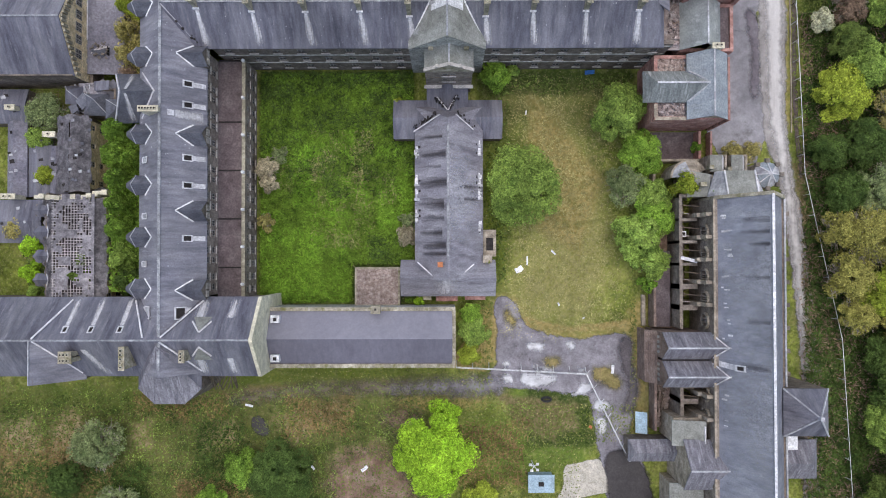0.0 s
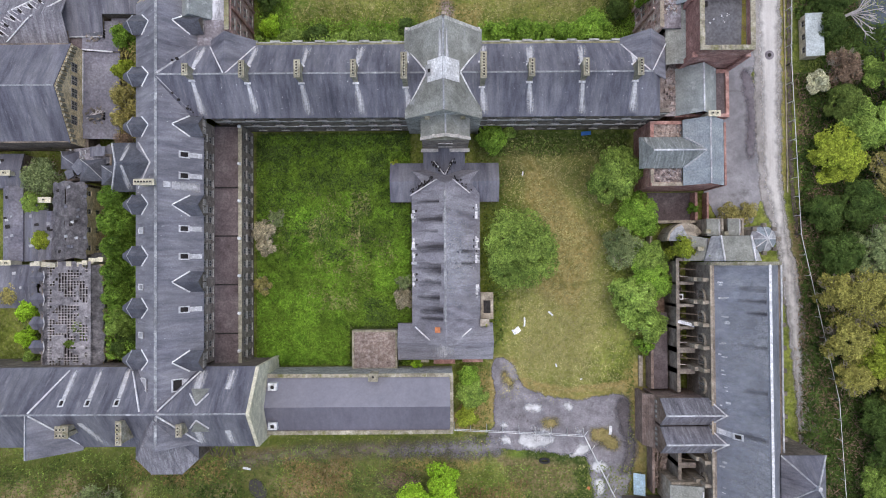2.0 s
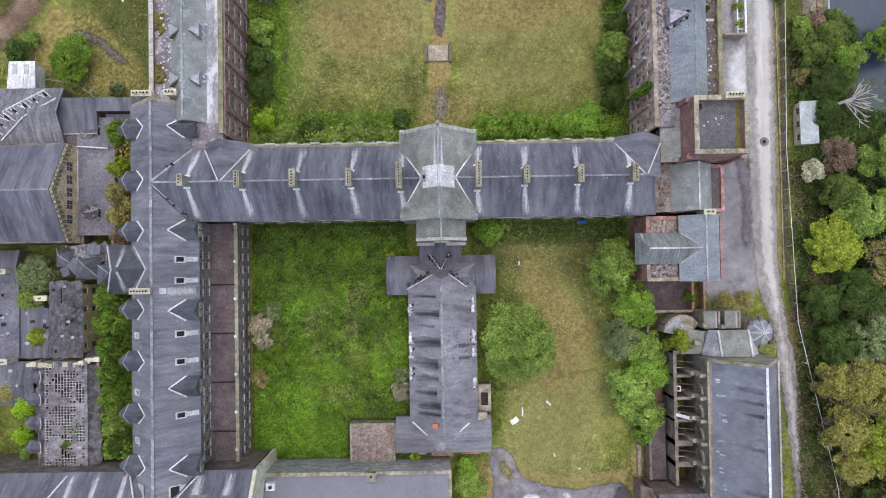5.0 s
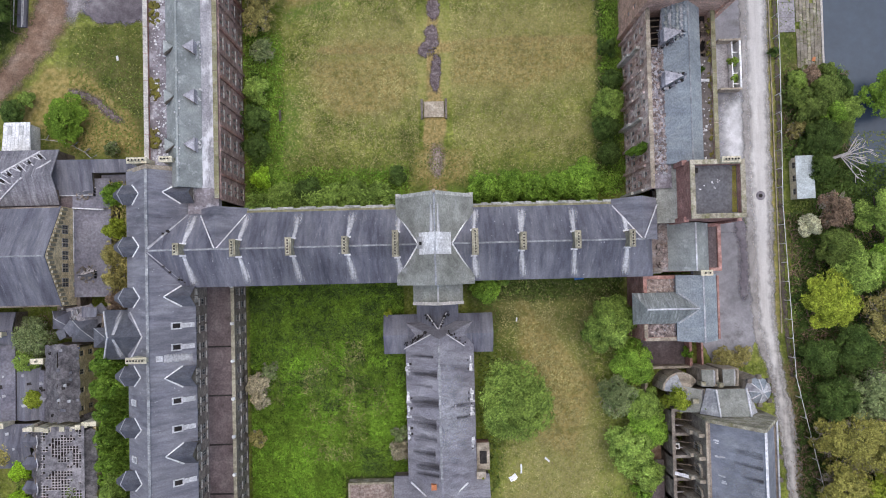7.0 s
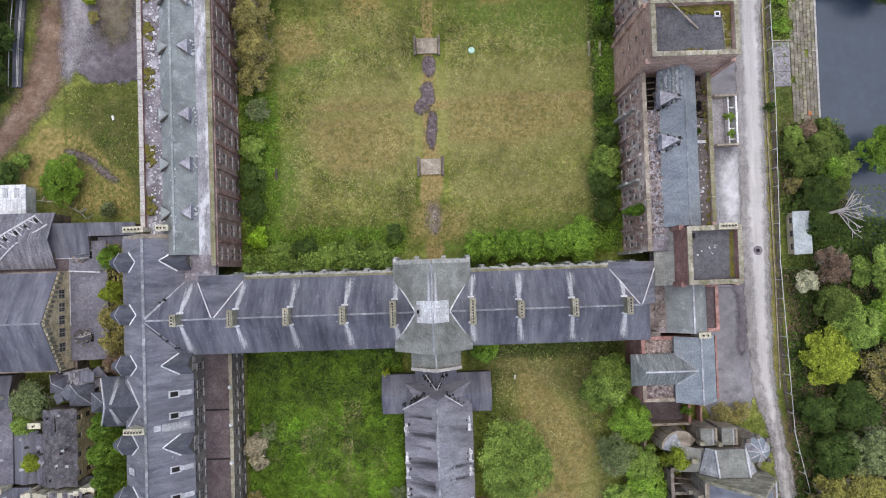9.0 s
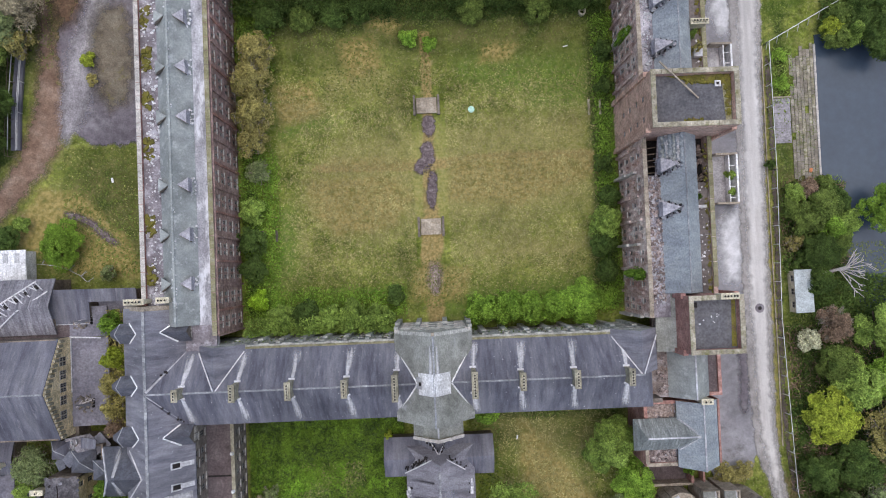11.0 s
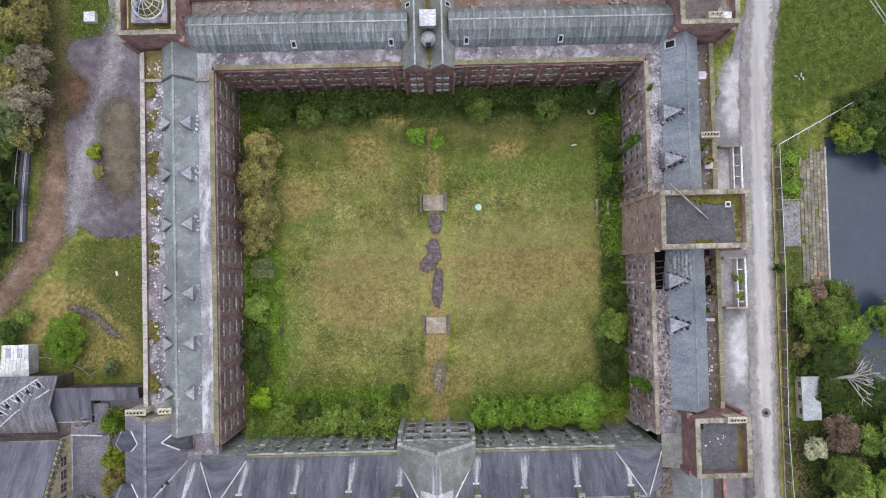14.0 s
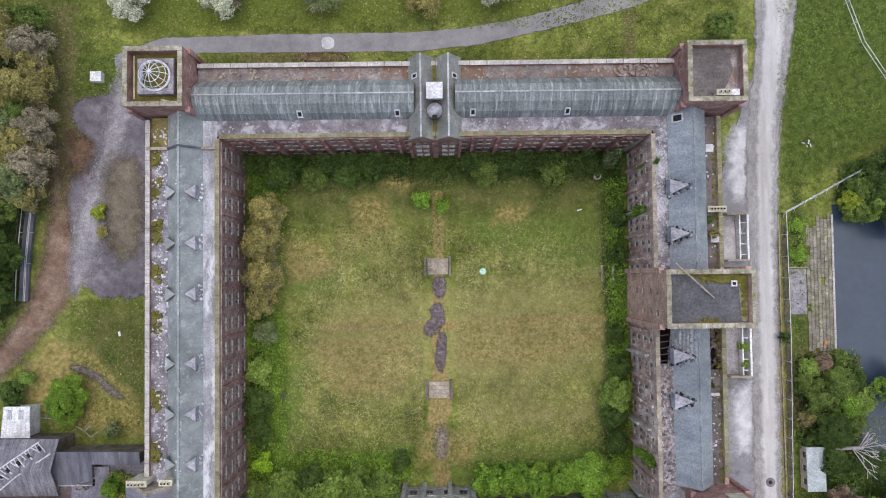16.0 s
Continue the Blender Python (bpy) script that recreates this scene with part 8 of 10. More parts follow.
for k in range(6):
    a0, a1 = math.pi * (0.15 + 0.14 * k), math.pi * (0.15 + 0.14 * (k + 1))
    p = [(37.9 + r * math.cos(a), 11.6 + r * math.sin(a), z) for r, a, z in ((2.6, a0, 5.6), (2.6, a1, 5.6), (0.4, a1, 7.2), (0.4, a0, 7.2))]
    plate(apse, "apse_slope", p, STONE_PALE if k < 3 else LEAD, 0.2)
    wall(apse, p[1][:2], p[0][:2], 0, 5.5, STONE_PALE, 0.3)
T = Vector((48.7, 11.8, 0))
for k in range(8):
    a0, a1 = 2 * math.pi * k / 8, 2 * math.pi * (k + 1) / 8
    q = [T + Vector((2.1 * math.cos(a), 2.1 * math.sin(a), 0)) for a in (a0, a1)]
    plate(apse, "turret_slope", [(q[0].x, q[0].y, 8.0), (q[1].x, q[1].y, 8.0), (T.x, T.y, 9.8)], LEAD if k % 3 == 0 else SLATE_BLUE, 0.15)
    wall(apse, (q[0].x, q[0].y), (q[1].x, q[1].y), 0, 7.9, STONE_PALE, 0.25)
    rod(apse, "hip_lead", (q[0].x, q[0].y, 8.05), (T.x, T.y, 9.85), 0.14, WHITE_LEAD)
    block(apse, "turret_merlon", q[0].x - 0.3, q[0].y - 0.3, 7.9, q[0].x + 0.3, q[0].y + 0.3, 8.6, STONE_DARK)

# ---- western outbuildings ----
gab = thing("yellow_gabled_house", (-65, 34.5, 0), "slate-roofed building with a yellow sandstone gable", "building")
gable_roof(gab, -85, -55.33, 27.2, 41.8, 8.3, 13.1, "x", SLATE_NS, 0.2, cap=RIDGE)
bm = bmesh.new()
slab(bm, [(-55.3, 27.0, 0), (-55.3, 42, 0), (-55.3, 42, 8.0), (-55.3, 34.5, 12.85), (-55.3, 27, 8.0)], (-0.5, 0, 0))
bmesh.ops.recalc_face_normals(bm, faces=bm.faces)
part("gable_wall", bm, YELLOW, gab)
for k, y in enumerate((38.2, 36.2, 34.3, 32.4, 30.2)):
    for j in (0, 1):
        window(gab, (-55.24, y + j * 0.7, 6.4), -math.pi / 2, 0.62, 1.7, "sash")
    window(gab, (-55.24, y, 3.2), -math.pi / 2, 0.7, 1.5, "sash")
for i in range(11):
    for s in (-1, 1):
        u = (i + 0.4) / 11
        y, z = 34.5 + s * 7.5 * u, 12.95 - 4.9 * u
        block(gab, "corbel_step", -55.3, y - 0.2, z - 1.5, -55.02, y + 0.2, z - 0.2, CHIMNEY)
wall(gab, (-55.6, 42), (-85, 42), 0, 8.3, STONE, 0.5)
wall(gab, (-85, 27), (-55.6, 27), 0, 8.3, STONE, 0.5)
yard = thing("leanto_roofs", (-52.5, 36, 0), "low purple-grey lean-to roofs with broken dormers", "outbuilding")
shell(yard, -55.2, -50.0, 26, 46.5, 0, 3.8, STONE)
plate(yard, "roof_slope", [(-55.2, 28.2, 4.6), (-49.8, 28.2, 3.8), (-49.8, 41.8, 3.8), (-55.2, 41.8, 4.6)], FELT, 0.25)
plate(yard, "roof_slope", [(-55.2, 41.9, 4.9), (-49.8, 41.9, 4.1), (-49.8, 46.6, 4.1), (-55.2, 46.6, 4.9)], FELT, 0.25)
rod(yard, "flashing", (-55.2, 42.0, 5.0), (-50.6, 41.7, 4.6), 0.2, WHITE_LEAD)
rod(yard, "flashing", (-55.15, 33.5, 4.75), (-55.15, 41.8, 4.75), 0.15, WHITE_LEAD)
for y in (31.8, 44.6):
    plate(yard, "broken_dormer", [(-54.6, y - 0.2, 5.3), (-52.6, y - 1.0, 4.7), (-52.0, y, 5.3)], SLATE_DORMER, 0.12)
    for k in range(5):
        rod(yard, "bare_rafter", (-54.4 + 0.4 * k, y - 0.6 + 0.2 * k, 5.1), (-53.0 + 0.35 * k, y + 0.9 - 0.1 * k, 4.9), 0.12, BATTEN)
    for k in range(3):
        block(yard, "dormer_pane", -51.95, y - 0.75 + 0.5 * k, 4.4, -51.85, y - 0.4 + 0.5 * k, 5.1, DARK)
    heap(yard, "slate_rubble", -54.6, -51.9, y - 1.4, y + 1.2, 4.9, 26, STONE_DARK, (0.2, 0.5))
nb = thing("north_barn", (-60, 48, 0), "long low slate barn with bare purlins at one end", "barn")
shell(nb, -85, -57.2, 43.2, 50.9, 0, 5.2, STONE)
gable_roof(nb, -85, -57.0, 42.6, 51.0, 5.3, 7.8, "x", SLATE_STREAK2, 0.1)
plate(nb, "roof_slope", [(-64.5, 44.0, 5.0), (-51.9, 44.0, 5.0), (-51.7, 49.3, 6.2), (-64.5, 49.4, 6.2)], SLATE_NS, 0.2)
plate(nb, "roof_slope", [(-51.8, 47.3, 5.75), (-44.4, 47.2, 5.75), (-44.4, 49.2, 6.2), (-51.7, 49.3, 6.2)], SLATE_NS, 0.2)
plate(nb, "low_roof", [(-51.2, 45.0, 3.4), (-44.3, 45.0, 3.4), (-44.3, 47.2, 3.8), (-51.2, 47.2, 3.8)], FELT, 0.2)
shell(nb, -57, -52.0, 44.3, 49.0, 0, 4.7, STONE)
shell(nb, -52, -44.5, 47.4, 49.0, 0, 5.5, STONE_DARK)
rod(nb, "eaves_board", (-64.5, 43.95, 4.95), (-51.9, 43.95, 4.95), 0.14, LEAD)
def barn_top(x, y):
    return (x, y, 7.95 - 0.595 * abs(y - 46.8))


for i in range(24):
    u = i / 23
    x, y = -69.5 + 9.6 * u, 43.4 + 7.2 * u
    rod(nb, "purlin", barn_top(x, y), barn_top(x + 1.0 + 0.5 * (i % 2), y - 0.6 - 0.3 * (i % 3)), 0.12 + 0.04 * (i % 2), WHITE_LEAD)
    if i % 3 == 0:
        rod(nb, "roof_hole", barn_top(x + 1.0, y + 0.1), barn_top(x + 1.5, y - 0.3), 0.35, DARK)
for xa, ya, xb, yb in ((-69.8, 43.5, -64.8, 47.2), (-64.6, 47.3, -59.8, 50.8), (-66.4, 43.0, -62.0, 46.2), (-61.8, 46.3, -57.6, 49.2)):
    rod(nb, "verge_lead", barn_top(xa, ya), barn_top(xb, yb), 0.2, WHITE_LEAD)
plate(nb, "gutter_roof", [(-85, 42.0, 4.6), (-54.4, 42.0, 4.6), (-54.4, 44.4, 4.6), (-85, 44.4, 4.6)], FLAT_BROWN, 0.2)
ws = thing("white_metal_shed", (-64.7, 53.4, 0), "white sheet-roofed shed with two dark skylights", "shed")
shell(ws, -66.8, -62.7, 51.1, 55.6, 0, 3.2, WHITE, 0.1)
plate(ws, "roof", [(-67.1, 50.9, 3.3), (-62.5, 50.9, 3.3), (-62.3, 55.8, 3.7), (-66.4, 55.8, 3.7)], WHITE, 0.1)
for x in (-65.6, -63.8):
    plate(ws, "skylight", [(x - 0.4, 53.8, 3.58), (x + 0.4, 53.8, 3.58), (x + 0.45, 55.3, 3.7), (x - 0.35, 55.3, 3.7)], METAL, 0.03)
for i in range(8):
    rod(ws, "sheet_rib", (-66.9 + i * 0.6, 51.0, 3.34), (-66.3 + i * 0.57, 55.7, 3.74), 0.06, WHITE)

lat = thing("stripped_roof_building", (-55, 1.5, 0), "building whose roof is stripped to bare battens", "building")
wall(lat, (-51.0, -7.5), (-51.0, 8.4), 0, 7.0, YELLOW, 0.5, spread(16.9, 6), [(1.5, 2.0), (5.0, 1.5)], 1.0)
wall(lat, (-60.0, 9.4), (-60.0, -7.5), 0, 7.4, STONE, 0.5)
for k in range(14):
    # the broken party wall, its coping uneven
    x = -61.4 + k * 0.79
    yy = 8.75 + 0.12 * math.sin(k * 1.3) + max(0, k - 9) * 0.2
    block(lat, "party_wall", x, yy - 0.3 - 0.1 * (k % 3), 0, x + 0.78, yy + 0.25 + 0.08 * (k % 2), 8.15 + 0.22 * math.sin(k * 2.1), CREAM)
# Floor coloured near-black, so the room below the battens reads unlit.
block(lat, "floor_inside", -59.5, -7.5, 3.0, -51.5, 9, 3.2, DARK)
for i in range(40):
    y = -7.3 + i * 0.41
    x = -58.7
    while x < -53:
        x1 = min(-52.5, x + random.uniform(1.0, 3.4))
        rod(lat, "batten", (x, y, 8.15), (x1, y + random.uniform(-0.06, 0.06), 8.15), 0.1, BATTEN)
        x = x1 + random.choice((0.05, 0.1, 0.8))
for i in range(14):
    x = -58.5 + i * 0.45
    rod(lat, "rafter", (x, -7.4, 8.06), (x, 9.0, 8.06), 0.1, BATTEN)
random.seed(11)
bm = bmesh.new()
for i in range(40):
    for j in range(14):
        v = 0.8 * noise.noise((i * 0.17, j * 0.24, 2.0)) + 0.5 * noise.noise((i * 0.5, j * 0.6, 7.0)) + 0.25 * (random.random() - 0.5)
        if v > 0.06 or i in (9, 10, 24) or i < 2 or j == 13:
            y, x = -7.3 + i * 0.41, -58.5 + j * 0.45
            box(bm, x, y, 8.2, x + 0.46, y + 0.42, 8.24)
part("slate_field", bm, FLAT_SHED, lat, kind="stuff")
for y in (6.8, 3.4, -0.2, -3.8):
    bm = bmesh.new()
    for s in (-1, 1):
        slab(bm, [(-62.0, y, 7.4), (-61.6, y + s * 1.0, 6.6), (-59.4, y + s * 1.0, 7.3), (-59.2, y, 8.0)][::s], 0.12)
    part("dormer_roof", bm, SLATE_NS, lat)
    for s in (-1, 1):
        rod(lat, "valley_lead", (-59.2, y, 8.1), (-59.7, y + s * 0.9, 7.5), 0.12, WHITE_LEAD)
    block(lat, "dormer_front", -61.9, y - 0.9, 4.5, -60.0, y + 0.9, 6.7, STONE_DARK)
chimney((-66.5, 9.0), 2.0, "x", 3, 6.0, 2, CREAM, "cream stone chimney stack with two pots")
tank = thing("slate_shed", (-56, 15.8, 0), "tall shed with mottled grey slate roof", "shed")
shell(tank, -58.5, -53.9, 9.8, 21.0, 0, 6.0, STONE, 0.4, "nsw")
wall(tank, (-53.9, 10.0), (-53.9, 20.8), 0, 6.2, YELLOW, 0.3, spread(10.8, 4), [(1.5, 1.6), (4.4, 1.4)], 0.8)
def sagging_roof(parent, x0, x1, y0, y1, za, zb, material, seed, sag=0.3, ragged=0.35, name="roof_slope"):
    """A slated slope that has settled unevenly, with ragged edges: za at x0, zb at x1."""
    g = random.Random(seed)
    nx, ny = max(3, int((x1 - x0) / 0.6)), max(3, int((y1 - y0) / 0.6))
    bm = bmesh.new()
    grid = []
    for i in range(nx + 1):
        row = []
        for j in range(ny + 1):
            u, v = i / nx, j / ny
            x, y = x0 + (x1 - x0) * u, y0 + (y1 - y0) * v
            z = za + (zb - za) * u + sag * noise.noise((x * 0.3, y * 0.3, seed)) + 0.06 * noise.noise((x * 1.4, y * 1.4, seed)) - sag * 0.6 * math.sin(math.pi * v)
            if i in (0, nx):
                x += g.uniform(-ragged, ragged) * 0.6
            if j in (0, ny):
                y += g.uniform(-ragged, ragged) * 0.6
            row.append(bm.verts.new((x, y, z)))
        grid.append(row)
    for i in range(nx):
        for j in range(ny):
            bm.faces.new((grid[i][j], grid[i + 1][j], grid[i + 1][j + 1], grid[i][j + 1]))
    bmesh.ops.solidify(bm, geom=list(bm.faces), thickness=0.12)
    bmesh.ops.recalc_face_normals(bm, faces=bm.faces)
    return part(name, bm, material, parent)


def broken_pyramid(parent, x0, x1, y0, y1, eave, apex, material, lean=(0, 0)):
    """A small hipped turret roof of four slopes with lead on two hips."""
    c = ((x0 + x1) / 2 + lean[0], (y0 + y1) / 2 + lean[1], apex)
    q = [(x0, y0, eave), (x1, y0, eave), (x1, y1, eave), (x0, y1, eave)]
    for k in range(4):
        plate(parent, "roof_slope", [q[k], q[(k + 1) % 4], c], material, 0.12)
        if k % 2:
            rod(parent, "hip_lead", (q[k][0], q[k][1], q[k][2] + 0.06), (c[0], c[1], c[2] + 0.06), 0.1, LEAD)


sagging_roof(lat, -60.4, -58.4, -7.5, 8.6, 7.2, 8.15, FLAT_SHED, 5, 0.12, 0.5)
sagging_roof(lat, -52.9, -50.7, -7.5, 8.4, 8.15, 7.3, FLAT_SHED, 6, 0.12, 0.5)
sagging_roof(tank, -58.9, -56.4, 9.5, 21.2, 6.4, 7.7, FLAT_SHED, 3)
sagging_roof(tank, -56.4, -53.6, 9.5, 21.2, 7.7, 6.7, FLAT_SHED, 4)
for k in range(16):
    # slipped slates and bare laths
    x, y = -58.5 + 4.6 * random.random(), 9.8 + 11 * random.random()
    z = 7.75 - 0.42 * abs(x + 56.4)
    plate(tank, "slipped_slate", [(x, y, z), (x + 0.5, y + 0.1, z), (x + 0.45, y + 0.5, z + 0.05), (x - 0.05, y + 0.4, z + 0.05)], (SLATE_NS, LEAD, DARK, SLATE_DORMER)[k % 4], 0.05)
broken_pyramid(tank, -55.0, -51.2, 21.4, 24.8, 5.9, 8.2, SLATE_DORMER, (0.5, 0.4))
broken_pyramid(tank, -58.4, -55.4, 23.4, 26.2, 5.0, 6.8, SLATE_NS, (-0.3, 0.3))
broken_pyramid(tank, -51.0, -47.6, 20.6, 23.6, 7.4, 9.0, SLATE_DORMER, (0.9, 0))
sagging_roof(tank, -54.9, -51.3, 8.0, 10.4, 5.0, 4.4, FLAT_SHED, 9, 0.2)
shell(tank, -54.4, -50.2, 21.6, 25.6, 0, 5.8, STONE, 0.3)
random.seed(31)
for k in range(9):
    # slabs of slated roof that have slid and tilted
    x, y, z = random.uniform(-57, -51.2), random.uniform(22.2, 26), random.uniform(4.6, 6.4)
    a, w_, d_ = random.random() * 3.1, random.uniform(0.7, 1.6), random.uniform(0.6, 1.3)
    ux, uy = math.cos(a), math.sin(a)
    tz = random.uniform(-0.9, 0.9)
    plate(tank, "fallen_roof_piece", [(x - ux * w_ + uy * d_, y - uy * w_ - ux * d_, z - tz), (x + ux * w_ + uy * d_, y + uy * w_ - ux * d_, z + tz), (x + ux * w_ - uy * d_, y + uy * w_ + ux * d_, z + tz * 0.6), (x - ux * w_ - uy * d_ * 0.7, y - uy * w_ + ux * d_ * 0.7, z - tz)], (SLATE_DORMER, SLATE_NS, FLAT_SHED)[k % 3], 0.15)
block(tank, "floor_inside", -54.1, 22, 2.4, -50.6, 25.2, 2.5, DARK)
heap(tank, "roof_rubble", -58, -51, 22, 26.5, 4.0, 200, FLAT_SHED, (0.15, 0.6))
heap(tank, "roof_rubble", -58, -51, 22, 26.5, 4.2, 60, LEAD, (0.1, 0.45))
shell(tank, -58.5, -54.6, 21.8, 26.8, 0, 3.4, STONE, 0.4)
for k in range(10):
    rod(tank, "collapsed_rafter", (-58 + random.random() * 3.5, 22 + random.random() * 2, 4.0), (-57 + random.random() * 3, 24.5 + random.random() * 2, 5.2), 0.18, LEAD)
for n_, (x0, x1, y0, y1, z, m) in enumerate(((-68.3, -65.4, 9.2, 21, 3.4, FELT), (-65.2, -61.6, 9.2, 19.0, 3.0, SLATE_NS), (-61.4, -58.8, 9.2, 17.0, 3.6, FELT), (-78, -65, 20.8, 26, 3.6, SLATE_NS), (-78, -62.4, 2.0, 8.6, 3.6, SLATE_NS))):
    s = thing("low_outbuilding", ((x0 + x1) / 2, (y0 + y1) / 2, 0), "low slate-roofed outbuilding in an overgrown yard", "outbuilding", "low outbuildings")
    shell(s, x0, x1, y0, y1, 0, z - 0.3, STONE, 0.3)
    gable_roof(s, x0, x1, y0, y1, z - 0.2, z + 0.9, "y" if n_ < 3 else "x", m, 0.1)
    for k in range(7):
        # ragged holes with laths across, and slates that have slid
        xx, yy = random.uniform(x0 + 0.4, x1 - 1.2), random.uniform(y0 + 0.4, y1 - 1.2)
        half = (x1 - x0) / 2 if n_ < 3 else (y1 - y0) / 2
        mid = (x0 + x1) / 2 if n_ < 3 else (y0 + y1) / 2
        zz = z + 0.98 - 1.1 * abs((xx if n_ < 3 else yy) + 0.3 - mid) / half + 0.12
        w_, d_ = random.uniform(0.3, 0.8), random.uniform(0.3, 0.7)
        plate(s, "slate_hole" if k % 2 else "slipped_slate", [(xx, yy, zz), (xx + w_, yy + 0.1, zz), (xx + w_ * 0.8, yy + d_, zz), (xx - 0.1, yy + d_ * 0.8, zz)], DARK if k % 2 else LEAD, 0.05)
chimney((-66.6, 22.8), 1.4, "x", 3.5, 5.6, 1, CREAM, "cream stone chimney stack with one pot")
chimney((-60.5, 18.6), 1.8, "x", 3.5, 5.6, 1, CREAM, "cream stone chimney stack with one pot")

# ---- plants ----
def leaf_mesh(name, pts, size, material, up=0.5, seed=0, normals=None, thin=1.0):
    """Many small pointed leaves (one triangle each) at the given points."""
    r = np.random.RandomState(seed)
    n = len(pts)
    nrm = r.normal(size=(n, 3))
    nrm[:, 2] = np.abs(nrm[:, 2]) + up
    if normals is not None:
        nrm = nrm * 0.55 + normals
    nrm /= np.linalg.norm(nrm, axis=1, keepdims=True)
    t = np.cross(nrm, r.normal(size=(n, 3)))
    t /= np.linalg.norm(t, axis=1, keepdims=True)
    b = np.cross(nrm, t)
    s = size * (0.55 + 0.9 * r.rand(n, 1))
    w = s * (0.45 + 0.3 * r.rand(n, 1)) * thin
    v = np.stack([pts - t * s * 0.7 - b * w, pts + t * s * 1.3, pts - t * s * 0.7 + b * w], 1).reshape(-1, 3)
    me = bpy.data.meshes.new(name)
    me.vertices.add(3 * n)
    me.vertices.foreach_set("co", v.astype(np.float32).ravel())
    me.loops.add(3 * n)
    me.loops.foreach_set("vertex_index", np.arange(3 * n, dtype=np.int32))
    me.polygons.add(n)
    me.polygons.foreach_set("loop_start", np.arange(0, 3 * n, 3, dtype=np.int32))
    me.update(calc_edges=True)
    me.materials.append(material)
    return me


def crown_points(r, h, count, seed, lobes=9, gap=0.35):
    """Points and outward normals over uneven lobes, round a centre at z = h."""
    g = np.random.RandomState(seed)
    cs, rs = [], []
    for i in range(lobes):
        a, q = 2.4 * i + g.rand(), math.sqrt((i + 0.4) / lobes)
        cs.append((math.cos(a) * q * r * 0.68, math.sin(a) * q * r * 0.68, h + (0.5 - 0.9 * q * q) * r * 0.7 + g.uniform(-0.2, 0.2) * r))
        rs.append(r * g.uniform(0.22, 0.42))
    cs, rs = np.array(cs), np.array(rs)
    k = g.randint(0, lobes, count)
    d = g.normal(size=(count, 3))
    d[:, 2] = np.where(g.rand(count) < 0.75, np.abs(d[:, 2]), d[:, 2])
    d /= np.linalg.norm(d, axis=1, keepdims=True)
    rad = rs[k][:, None] * (0.66 + 0.42 * g.rand(count, 1))
    p = cs[k] + d * rad * np.array([1, 1, 0.85])
    lump = np.array([noise.noise((x * 1.25 + seed, y * 1.25, z * 1.25)) for x, y, z in p])
    p = p + d * (lump[:, None] * 0.42 * min(1.0, r * 0.4))
    broad = np.array([noise.noise((x + seed * 3, y, z)) for x, y, z in p / max(0.6, r * 0.28)])
    keep = (broad > -gap) & (lump > -0.42)
    return p[keep], d[keep]


CROWNS = {}


